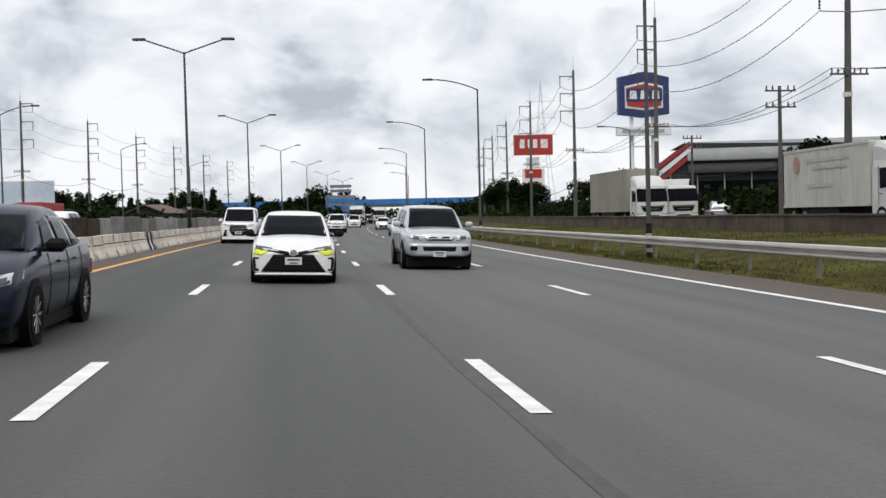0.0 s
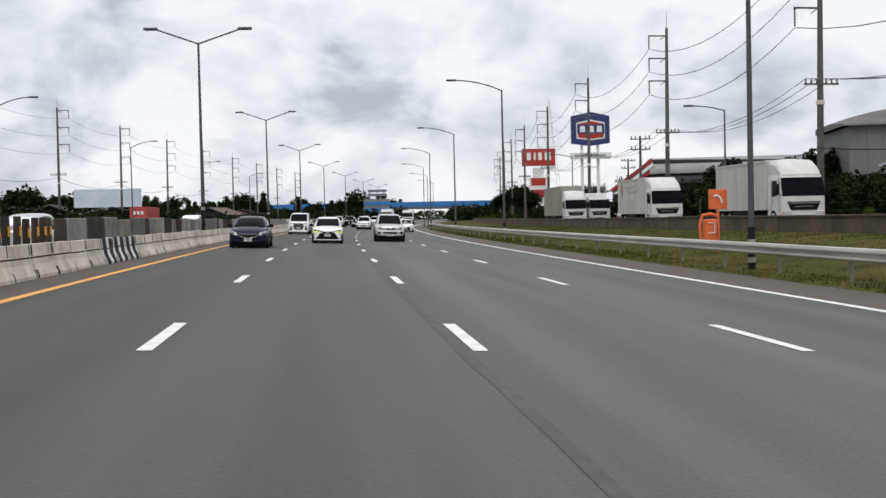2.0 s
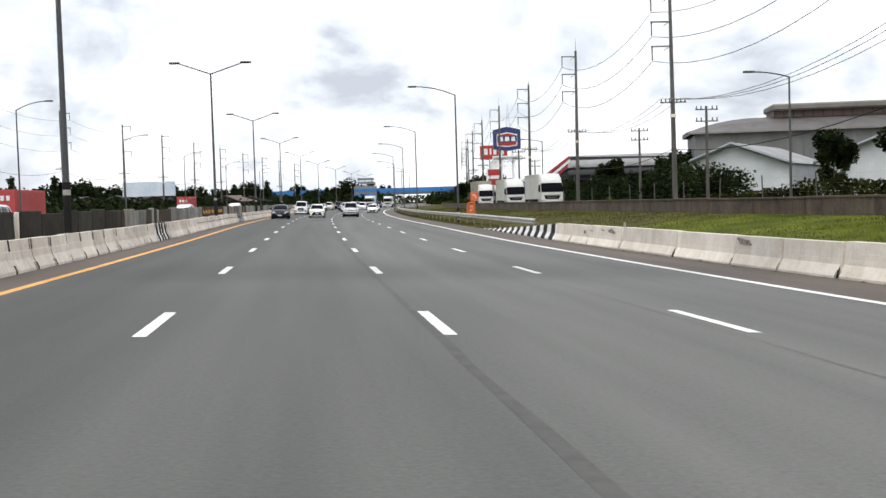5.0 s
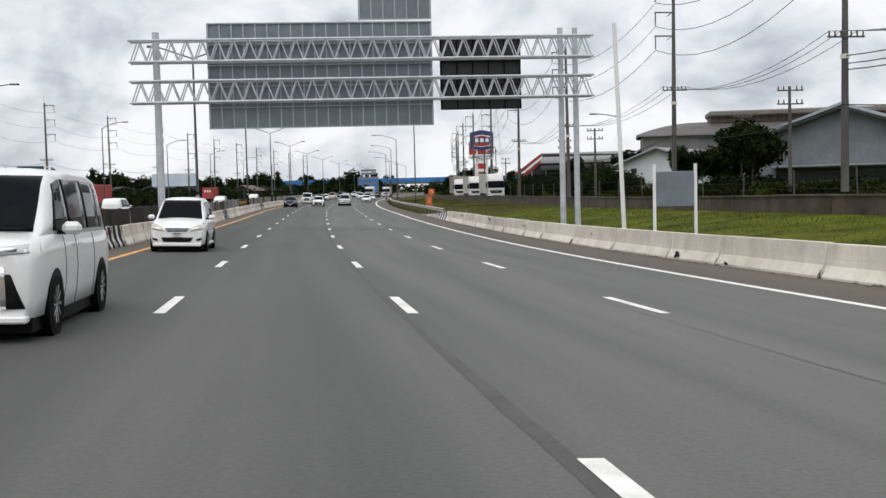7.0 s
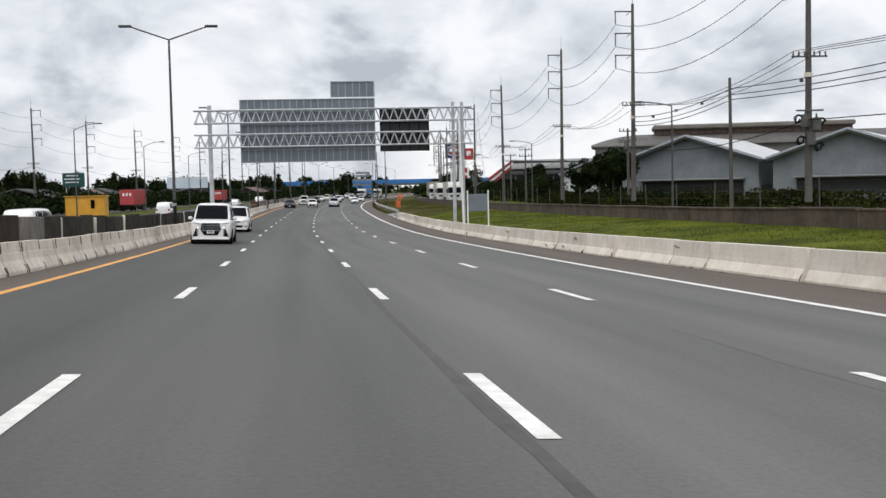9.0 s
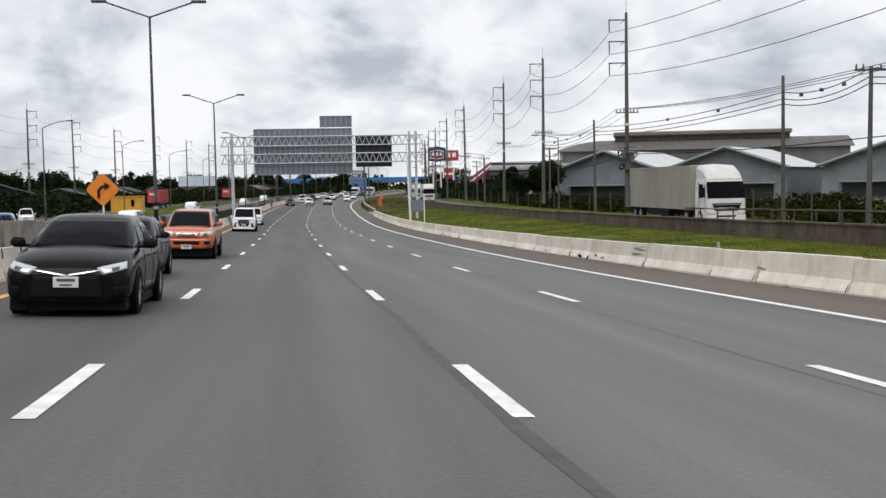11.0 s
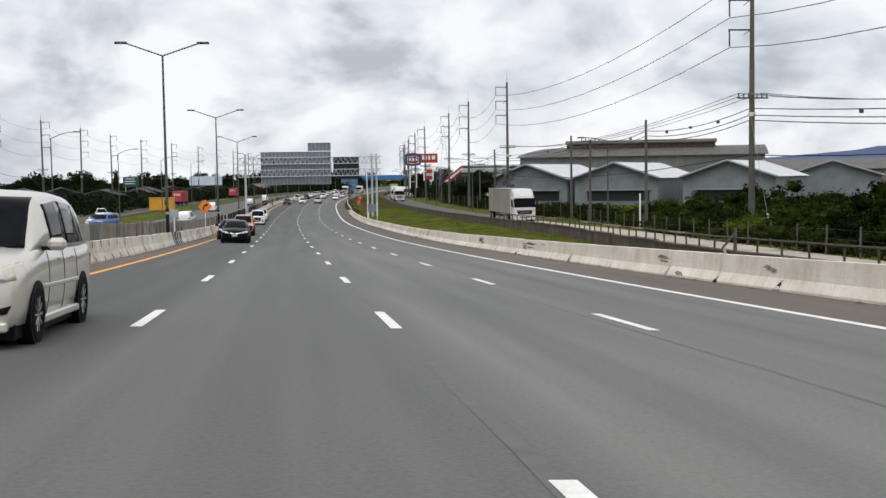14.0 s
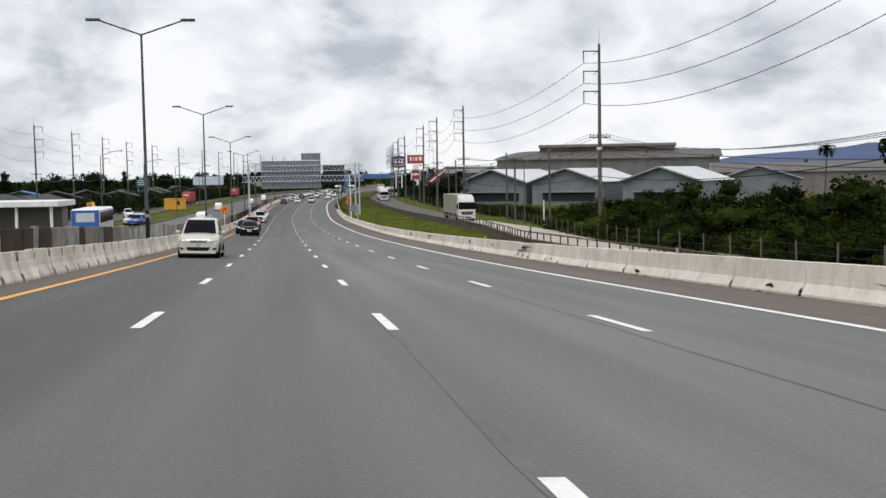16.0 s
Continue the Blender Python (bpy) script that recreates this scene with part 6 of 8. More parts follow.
for k in range(60):
    a, el = rp.uniform(0, 6.28), rp.uniform(-0.3, 1.1)
    prev = Vector((0.3, 0, 12.6))
    for j in range(5):
        e = el - j * 0.38
        nxt = prev + Vector((math.cos(a) * math.cos(e), math.sin(a) * math.cos(e), math.sin(e))) * 0.62
        sw = Vector((-math.sin(a), math.cos(a), 0)) * (0.34 - 0.05 * j)
        bm.faces.new([bm.verts.new(prev - sw), bm.verts.new(prev + sw), bm.verts.new(nxt + sw), bm.verts.new(nxt - sw)])
        prev = nxt
part("crown", bm, M_LEAF_DARK, palm)

# thickets too dense to tell one plant from the next
def fence_off(y):
    return lerp_table([(-430, 24.8), (-232, 24.8), (-150, 33.2), (600, 33.2)], y)


def thicket(label, offs, y0, y1, tall, n, size, mat, seed, behind_fence=False):
    rnd = random.Random(seed)
    bm = bmesh.new()
    for k in range(n):
        y = rnd.uniform(y0, y1)
        o = rnd.uniform(*offs) + (fence_off(y) if behind_fence else 0.0)
        top = tall * (0.62 + 0.55 * noise.noise((y * 0.06, o * 0.05, seed)) + 0.35 * noise.noise((y * 0.31, o * 0.2, seed + 5)))
        if top < 0.5:
            continue
        p = Vector((rx(min(y, 1200)) + o + rnd.gauss(0, 0.5), y, (ground_z(o, y) if o < 0 else side_z(y)) + top * rnd.random() ** 0.7))
        u = Vector((rnd.gauss(0, 1), rnd.gauss(0, 1), rnd.gauss(0, 0.7))).normalized()
        w = u.cross(Vector((rnd.gauss(0, 1), rnd.gauss(0, 1), rnd.gauss(0, 1)))).normalized()
        q = size * rnd.uniform(0.6, 1.4)
        bm.faces.new([bm.verts.new(p + u * q), bm.verts.new(p + w * q * 0.6), bm.verts.new(p - u * q), bm.verts.new(p - w * q * 0.6)])
    tagged(part("thicket", bm, mat), label, "thicket", kind="stuff")


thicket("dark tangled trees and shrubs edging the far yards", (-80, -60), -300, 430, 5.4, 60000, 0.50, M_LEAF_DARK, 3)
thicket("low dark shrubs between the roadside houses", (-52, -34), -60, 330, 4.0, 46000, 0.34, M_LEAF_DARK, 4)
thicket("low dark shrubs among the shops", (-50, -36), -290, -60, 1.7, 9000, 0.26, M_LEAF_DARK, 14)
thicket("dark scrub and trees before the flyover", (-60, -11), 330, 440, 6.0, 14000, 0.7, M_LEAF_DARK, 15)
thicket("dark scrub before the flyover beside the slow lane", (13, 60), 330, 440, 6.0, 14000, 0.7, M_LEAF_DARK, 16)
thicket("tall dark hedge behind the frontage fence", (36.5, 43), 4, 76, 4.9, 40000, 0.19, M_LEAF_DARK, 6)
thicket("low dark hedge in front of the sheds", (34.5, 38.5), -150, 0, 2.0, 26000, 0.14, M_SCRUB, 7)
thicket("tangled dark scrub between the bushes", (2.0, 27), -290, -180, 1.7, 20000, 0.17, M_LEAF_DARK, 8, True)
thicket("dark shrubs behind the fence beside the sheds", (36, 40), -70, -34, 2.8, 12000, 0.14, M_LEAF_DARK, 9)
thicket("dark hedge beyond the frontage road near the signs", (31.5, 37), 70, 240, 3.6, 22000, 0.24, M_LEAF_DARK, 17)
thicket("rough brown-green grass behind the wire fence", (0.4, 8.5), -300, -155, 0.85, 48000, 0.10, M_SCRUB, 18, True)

# far belt of woods all round the plain
belt = bmesh.new()
for k in range(34000):
    a = rt.uniform(-0.75, 1.0)
    d = rt.uniform(430, 760)
    x, y = d * math.sin(a), d * math.cos(a)
    if abs(x - rx(min(max(y, -430), 1200))) < 24 and y < 600:
        continue
    h = 5.5 + 3.5 * noise.noise((a * 40, d * 0.01, 2)) + 2 * noise.noise((a * 160, d * 0.03, 6))
    p = Vector((x, y, h * rt.random() ** 0.8))
    u = Vector((rt.gauss(0, 1), rt.gauss(0, 1), rt.gauss(0, 0.7))).normalized()
    w = u.cross(Vector((rt.gauss(0, 1), rt.gauss(0, 1), rt.gauss(0, 1)))).normalized()
    s = rt.uniform(0.7, 1.6)
    belt.faces.new([belt.verts.new(p + u * s), belt.verts.new(p + w * s * 0.6), belt.verts.new(p - u * s), belt.verts.new(p - w * s * 0.6)])
tagged(part("far_woods", belt, M_LEAF_DARK), "dark distant belt of woods on the plain", "woods", kind="stuff")

bm = bmesh.new()
rows = []
for r, (dy, hs) in enumerate(((0, 0.0), (250, 0.55), (520, 1.0), (900, 0.0))):
    row = []
    for k in range(60):
        x = 880 + 2200 * k / 59
        h = lerp_table([(900, 0), (1040, 20), (1117, 36), (1180, 46), (1351, 58), (1488, 66), (1596, 82), (1700, 77), (2000, 88), (3100, 70)], x) + 3 * noise.noise((x * 0.012, r, 0))
        row.append((x, 2300 + dy, max(-2, h * hs)))
    rows.append(row)
quads(bm, rows)
tagged(part("backdrop", bm, M_MOUNT, smooth=True), "hazy blue mountain ridge on the horizon", "mountain", kind="structure")

white_post = thing("white_post", "bright white steel pipe post among the scrub", "post", (rx(-173.3) + 32.0, -173.3, side_z(-173.3)))
bm = bmesh.new()
rod(bm, (0, 0, -0.3), (0, 0, 3.1), 0.075, 0.075, 8)
part("pipe", bm, M_WHITE, white_post)
bm = bmesh.new()
rod(bm, (0, 0, 3.1), (0, 0, 3.16), 0.095, 0.08, 8)
part("cap", bm, M_WHITE, white_post)

# wire fence in front of the bushes
fence = thing("wire_fence", "grey concrete posts with sagging wire along the frontage road", "fence", kind="structure")
posts = []
for tall, mat in ((2.3, M_POLE), (1.5, M_POLE)):
    bm = bmesh.new()
    box(bm, (0, 0, tall / 2 - 0.15), (0.072, 0.072, tall + 0.3))
    fp = bpy.data.meshes.new("post")
    bm.to_mesh(fp)
    bm.free()
    fp.materials.append(mat)
    posts.append(fp)


def fence_foot(y):
    return Vector((rx(y) + fence_off(y), y, side_z(y)))


for y in frange(-300, -152, 4) + frange(-148, 60, 9):
    shared("post", posts[0 if y > -150 else 1], fence, Matrix.Translation(fence_foot(y)) @ pose(0, 0, 0, random.uniform(-2, 2), random.uniform(-2, 2), 0))
for y0, y1, zs in ((-148, 60, (0.5, 1.0, 1.5, 2.05)), (-300, -152, (0.45, 0.85, 1.3))):
    for z in zs:
        bm = bmesh.new()
        spots_y = [fence_foot(y) + Vector((0, 0, z)) for y in frange(y0, y1, 4)]
        for a, b in zip(spots_y, spots_y[1:]):
            rod(bm, a, b, 0.004, 0.004, 3, False)
        part("wire", bm, M_IRON, fence)

# ---- vehicles: the front is at y = 0 and looks towards -y ----
def loft(bm, stations, ring):
    """A skin over rings of points, closed at both ends."""
    rows = [[bm.verts.new(p) for p in ring(*s)] for s in stations]
    n = len(rows[0])
    for a, b in zip(rows, rows[1:]):
        for k in range(n):
            bm.faces.new((a[k], a[(k + 1) % n], b[(k + 1) % n], b[k]))
    bm.faces.new(rows[0])
    bm.faces.new(rows[-1][::-1])
    bmesh.ops.recalc_face_normals(bm, faces=bm.faces)


def soften(ob):
    """Smooth sides, flat ends."""
    ob.data.polygons.foreach_set("use_smooth", [len(f.vertices) <= 4 for f in ob.data.polygons])


def dense(st, n=4):
    """More stations between the given ones, without overshoot."""
    def slope(i, j):
        if i == 0 or i == len(st) - 1:
            return 0.0
        a = (st[i][j] - st[i - 1][j]) / (st[i][0] - st[i - 1][0])
        b = (st[i + 1][j] - st[i][j]) / (st[i + 1][0] - st[i][0])
        return 2 * a * b / (a + b) if a * b > 0 else 0.0
    out = []
    for i in range(len(st) - 1):
        d = st[i + 1][0] - st[i][0]
        for k in range(n):
            u = k / n
            row = [st[i][0] + u * d]
            for j in range(1, len(st[i])):
                m0 = slope(i, j) if i else (st[1][j] - st[0][j]) / d
                m1 = slope(i + 1, j) if i < len(st) - 2 else (st[-1][j] - st[-2][j]) / d
                row.append((2 * u ** 3 - 3 * u * u + 1) * st[i][j] + (u ** 3 - 2 * u * u + u) * d * m0 + (3 * u * u - 2 * u ** 3) * st[i + 1][j] + (u ** 3 - u * u) * d * m1)
            out.append(tuple(row))
    return out + [tuple(st[-1])]


def body_half(zb, zt, w, crown):
    h = zt - zb
    side = [(w * 0.82, zb), (w * 0.95, zb + 0.06), (w * 0.985, zb + h * 0.30), (w, zb + h * 0.55), (w * 0.985, zb + h * 0.80), (w * 0.95, zt - 0.035), (w * 0.86, zt + crown * 0.2)]
    top = [(w * 0.86, zt + crown * 0.2), (w * 0.66, zt + crown * 0.55), (w * 0.35, zt + crown * 0.9), (0.0, zt + crown)]
    return side, top


def cabin_half(zb, zt, wb, wt):
    side = [(wb, zb), (wb * 0.66 + wt * 0.34 + 0.012, zb * 0.66 + zt * 0.34), (wb * 0.3 + wt * 0.7 + 0.012, zb * 0.3 + zt * 0.7), (wt, zt - 0.05), (wt - 0.04, zt - 0.012), (wt - 0.12, zt + 0.008)]
    top = [(wt - 0.12, zt + 0.008), (wt * 0.5, zt + 0.026), (0.0, zt + 0.033)]
    return side, top


def ring_of(half):
    def ring(y, *s):
        side, top = half(*s)
        pts = [(0.0, side[0][1])] + side + top[1:]
        return [(x, y, z) for x, z in pts] + [(-x, y, z) for x, z in pts[-2:0:-1]]
    return ring


def tween(pts, v, key, val):
    for a, b in zip(pts, pts[1:]):
        lo, hi = sorted((a[key], b[key]))
        if lo <= v <= hi and hi > lo:
            u = (v - a[key]) / (b[key] - a[key])
            return a[val] + u * (b[val] - a[val])
    return pts[0][val] if abs(v - pts[0][key]) < abs(v - pts[-1][key]) else pts[-1][val]


def station_at(st, y):
    for a, b in zip(st, st[1:]):
        if y <= b[0]:
            u = max(0.0, (y - a[0]) / (b[0] - a[0]))
            return [p + u * (q - p) for p, q in zip(a[1:], b[1:])]
    return st[-1][1:]


def front_y(st, half, x, z):
    """Where a line along +y first meets the skin."""
    x = abs(x)
    y = st[0][0]
    while y < st[0][0] + 1.9:
        side, top = half(*station_at(st, y))
        if (z <= tween(top, x, 0, 1)) if x <= top[0][0] else (z <= side[-1][1] and x <= tween(side, z, 1, 0)):
            return y - 0.004
        y += 0.008
    return y


def sheet(parent, name, rows, back, mat, label="", smooth=True):
    """A thin curved panel from a grid of points, with its rim turned back."""
    bm = bmesh.new()
    vs = quads(bm, rows)
    rim = list(vs[0]) + [r[-1] for r in vs[1:]] + list(vs[-1][::-1])[1:] + [r[0] for r in vs[::-1]][1:-1]
    low = [bm.verts.new(v.co + Vector(back)) for v in rim]
    for k in range(len(rim)):
        bm.faces.new((rim[k], rim[(k + 1) % len(rim)], low[(k + 1) % len(rim)], low[k]))
    bmesh.ops.recalc_face_normals(bm, faces=bm.faces)
    return part(name, bm, mat, parent, label, smooth=smooth)


def blend4(c, u, v):
    return [(c[0][k] * (1 - u) + c[1][k] * u) * (1 - v) + (c[3][k] * (1 - u) + c[2][k] * u) * v for k in (0, 1)]


def shell(parent, name, skin, c, lift, mat, label="", nu=8, nv=5):
    """A panel lying on the front of a skin; corners (x, z): two above, two below."""
    st, half = skin
    rows = []
    for i in range(nv + 1):
        row = []
        for j in range(nu + 1):
            x, z = blend4(c, j / nu, i / nv)
            row.append((x, front_y(st, half, x, z) - lift, z))
        rows.append(row)
    return sheet(parent, name, rows, (0, 0.03 + lift, 0), mat, label)


def side_shell(parent, name, skin, c, lift, mat, s, label="", nu=6, nv=4):
    """A panel lying on a flank; corners (y, z)."""
    st, half = skin
    rows = []
    for i in range(nv + 1):
        row = []
        for j in range(nu + 1):
            y, z = blend4(c, j / nu, i / nv)
            side, top = half(*station_at(st, y))
            row.append((s * (tween(side, z, 1, 0) + lift), y, z))
        rows.append(row)
    return sheet(parent, name, rows, (-s * (0.02 + lift), 0, 0), mat, label)


def wheel(car, x, y, r, width):
    s = 1 if x > 0 else -1
    bm = bmesh.new()
    prof = [(-width / 2, r * 0.66), (-width / 2, r * 0.93), (-width / 2 + 0.03, r), (width / 2 - 0.03, r), (width / 2, r * 0.93), (width / 2, r * 0.66)]
    seg = 26
    rows = [[bm.verts.new((x + u, y + v * math.cos(2 * math.pi * k / seg), r + v * math.sin(2 * math.pi * k / seg))) for u, v in prof] for k in range(seg)]
    for k in range(seg):
        a, b = rows[k], rows[(k + 1) % seg]
        for j in range(len(prof) - 1):
            bm.faces.new((a[j], a[j + 1], b[j + 1], b[j]))
    bmesh.ops.recalc_face_normals(bm, faces=bm.faces)
    tyre = part("wheel", bm, M_TYRE, car, "black tyre", smooth=False)
    bm = bmesh.new()
    xo = x + s * (width / 2 - 0.03)
    rod(bm, (x - s * 0.05, y, r), (xo - s * 0.03, y, r), r * 0.66, r * 0.66, 20)
    part("rim_disc", bm, M_TRIM, tyre)
    bm = bmesh.new()
    for k in range(10):
        a = 2 * math.pi * k / 10
        rod(bm, (xo, y, r), (xo, y + r * 0.64 * math.cos(a), r + r * 0.64 * math.sin(a)), 0.022, 0.028, 5)
    rod(bm, (xo - s * 0.02, y, r), (xo + s * 0.015, y, r), 0.07, 0.06, 10)
    lip = [(xo, y + r * 0.65 * math.cos(2 * math.pi * k / 20), r + r * 0.65 * math.sin(2 * math.pi * k / 20)) for k in range(21)]
    bent(bm, lip, 0.016, 5)
    part("rim", bm, M_RIM, tyre)


def panel_box(car, name, c, s, mat, label="", bevel=0.012, m=None):
    bm = bmesh.new()
    box(bm, c, s, m, bevel)
    return part(name, bm, mat, car, label)


def patch(car, name, pts, depth, mat, label=""):
    """A raised patch on a front: corners (x, y, z), pushed back by depth."""
    bm = bmesh.new()
    a = [bm.verts.new(p) for p in pts]
    b = [bm.verts.new((p[0], p[1] + depth, p[2])) for p in pts]
    n = len(a)
    bm.faces.new(a)
    bm.faces.new(b[::-1])
    for k in range(n):
        bm.faces.new((a[k], a[(k + 1) % n], b[(k + 1) % n], b[k]))
    bmesh.ops.recalc_face_normals(bm, faces=bm.faces)
    return part(name, bm, mat, car, label)


def build_vehicle(name, label, category, spec, paint, place, turn=0.0, group="traffic"):
    """spec: width, wheel radius, axles, lower body and cabin stations, and what its front wears."""
    car = thing(name, label, category, place, turn, group)
    w = spec["w"] / 2
    st = dense([(y, zb, zt, ww * w, cr) for y, zb, zt, ww, cr in spec["body"]])
    low = (st, body_half)
    bm = bmesh.new()
    loft(bm, st, ring_of(body_half))
    soften(part("body", bm, paint, car))
    cab = dense([(y, zb, zt, wb * w, wt * w) for y, zb, zt, wb, wt in spec["cabin"]])
    high = (cab, cabin_half)
    bm = bmesh.new()
    loft(bm, cab, ring_of(cabin_half))
    soften(part("cabin", bm, paint, car, "painted roof and pillars"))
    peak = max(c[2] for c in cab)
    # glass
    z0, z1 = cab[0][2] + 0.0, peak - spec.get("brow", 0.075)
    b0, b1 = spec.get("screen", (0.80, 0.665))
    shell(car, "windscreen", high, [(-b1 * w, z1), (b1 * w, z1), (b0 * w, z0), (-b0 * w, z0)], 0.016, M_GLASS, "dark tinted windscreen", 20, 14)
    roof_y = [c[0] for c in cab if c[2] > peak - 0.1][0]
    cuts = [cab[0][0] + 0.5] + list(spec["posts"]) + [spec["rear_pillar"] + 0.35]
    for s in (-1, 1):
        for k, (ya, yb) in enumerate(zip(cuts, cuts[1:])):
            ya, yb = ya + 0.03, yb - 0.03
            ta = max(ya, roof_y) if k == 0 else ya
            tb = yb if k < len(cuts) - 2 else yb - 0.16
            za, zb2 = station_at(cab, ya)[0] + 0.035, station_at(cab, yb)[0] + 0.035
            za1, zb1 = station_at(cab, ta)[1] - 0.10, station_at(cab, tb)[1] - 0.10
            if tb - ta > 0.1 and zb1 > zb2 + 0.06:
                side_shell(car, "side_window", high, [(ta, za1), (tb, zb1), (yb, zb2), (ya, za)], 0.006, M_GLASS, s, "dark tinted glass")
    yb = cab[-1][0]
    # wheels and arches
    for y in spec["axles"]:
        for s in (-1, 1):
            bm = bmesh.new()
            r = spec["r"]
            rod(bm, (s * (w - 0.16), y, r + 0.01), (s * (w + 0.004), y, r + 0.01), r + 0.05, r + 0.05, 24)
            part("wheel_arch", bm, M_TRIM, car, "black arch lining")
            wheel(car, s * (w - 0.095), y, r, 0.22)
    # underbody box made deep and near-black to block light and darken the ground shadow
    panel_box(car, "underbody", (0, spec["len"] / 2, 0.215), (spec["w"] * 0.9, spec["len"] * 0.93, 0.25), M_TRIM, "black underside hung low to deepen the shade")
    # mirrors, handles, door gaps
    mz, my = spec["mirror"]
    for s in (-1, 1):
        mir = panel_box(car, "mirror", (s * (w + 0.09), my, mz), (0.22, 0.12, 0.15), spec.get("mirror_mat", paint), bevel=0.05)
        panel_box(mir, "mirror_foot", (s * (w - 0.03), my + 0.02, mz - 0.05), (0.14, 0.06, 0.05), M_TRIM, bevel=0.01)
        for y in spec.get("handles", ()):
            hz = spec["handle_z"]
            side, top = body_half(*station_at(st, y))
            panel_box(car, "door_handle", (s * (tween(side, hz, 1, 0) + 0.008), y, hz), (0.03, 0.17, 0.03), spec.get("handle_mat", paint), bevel=0.008)
        for y in spec.get("seams", ()):
            bm = bmesh.new()
            side, top = body_half(*station_at(st, y))
            bent(bm, [(s * x, y, z) for x, z in side[1:-1]], 0.006, 4)
            part("door_gap", bm, M_TRIM, car)
    spec["front"](car, w, paint, low)
    # rear
    zr = spec["body"][-1][2]
    for s in (-1, 1):
        panel_box(car, "tail_lamp", (s * (w - 0.2), spec["len"] - 0.02, zr - 0.12), (0.26, 0.07, 0.2), M_DEEPRED, "red tail lamp")
    return car


def plate_on(car, y, z, wide=0.34):
    p = panel_box(car, "number_plate", (0, y, z), (wide, 0.02, 0.15), M_PLATE, "white plate", 0.004)
    for zz, ww in ((z + 0.028, wide * 0.72), (z - 0.038, wide * 0.5)):
        panel_box(p, "plate_bar", (0, y - 0.012, zz), (ww, 0.006, 0.04 if zz > z else 0.022), M_INK, "dark illegible bar", 0.0)


def both(car, name, low, c, lift, mat, label=""):
    """The same panel on both halves of a front."""
    for s in (-1, 1):
        shell(car, name, low, [(s * x, z) for x, z in c], lift, mat, label, 7, 4)


def wipers(car, y, z):
    for k, a in ((-0.34, 5), (0.28, 8)):
        panel_box(car, "wiper", (k, y, z), (0.6, 0.02, 0.02), M_TRIM, m=Matrix.Rotation(math.radians(a), 3, "Y"), bevel=0.004)


def front_hatch(car, w, paint, low):
    shell(car, "grille", low, [(-0.40, 0.60), (0.40, 0.60), (0.66, 0.245), (-0.66, 0.245)], 0.012, M_TRIM, "wide black trapezoid grille", 16, 6)
    for k in range(4):
        panel_box(car, "grille_bar", (0, -0.016, 0.50 - 0.06 * k), (0.86 + 0.06 * k, 0.012, 0.012), M_BLACK_PAINT, "", 0.0)
    both(car, "grille_wing", low, [(0.09, 0.655), (0.46, 0.725), (0.48, 0.665), (0.09, 0.585)], 0.016, M_TRIM, "black grille wing")
    both(car, "headlamp", low, [(0.42, 0.735), (0.81, 0.80), (0.835, 0.70), (0.48, 0.665)], 0.012, M_LENS_DARK, "smoked slanted headlamp")
    both(car, "lamp_strip", low, [(0.30, 0.695), (0.62, 0.735), (0.62, 0.705), (0.30, 0.665)], 0.022, M_LENS, "bright lamp strip")
    both(car, "running_lamp", low, [(0.46, 0.675), (0.85, 0.715), (0.83, 0.60), (0.64, 0.585)], 0.014, M_DRL, "bright yellow lamp film")
    both(car, "fog_pocket", low, [(0.77, 0.54), (0.835, 0.52), (0.825, 0.30), (0.75, 0.265)], 0.010, M_TRIM, "black fog lamp pocket")
    both(car, "fog_hook", low, [(0.69, 0.545), (0.80, 0.545), (0.80, 0.505), (0.70, 0.51)], 0.010, M_TRIM, "black upper hook")
    both(car, "fog_hook", low, [(0.70, 0.31), (0.80, 0.32), (0.80, 0.265), (0.69, 0.265)], 0.010, M_TRIM, "black lower hook")
    wipers(car, 0.99, 0.985)
    panel_box(car, "lip", (0, 0.02, 0.205), (1.56, 0.14, 0.04), paint, "white front lip", 0.015)
    panel_box(car, "splitter", (0, 0.10, 0.155), (1.58, 0.16, 0.06), M_TRIM, bevel=0.01)
    bm = bmesh.new()
    rod(bm, (0, -0.045, 0.635), (0, -0.02, 0.635), 0.07, 0.075, 16)
    part("badge", bm, M_CHROME, car, "round badge")
    plate_on(car, -0.03, 0.47)


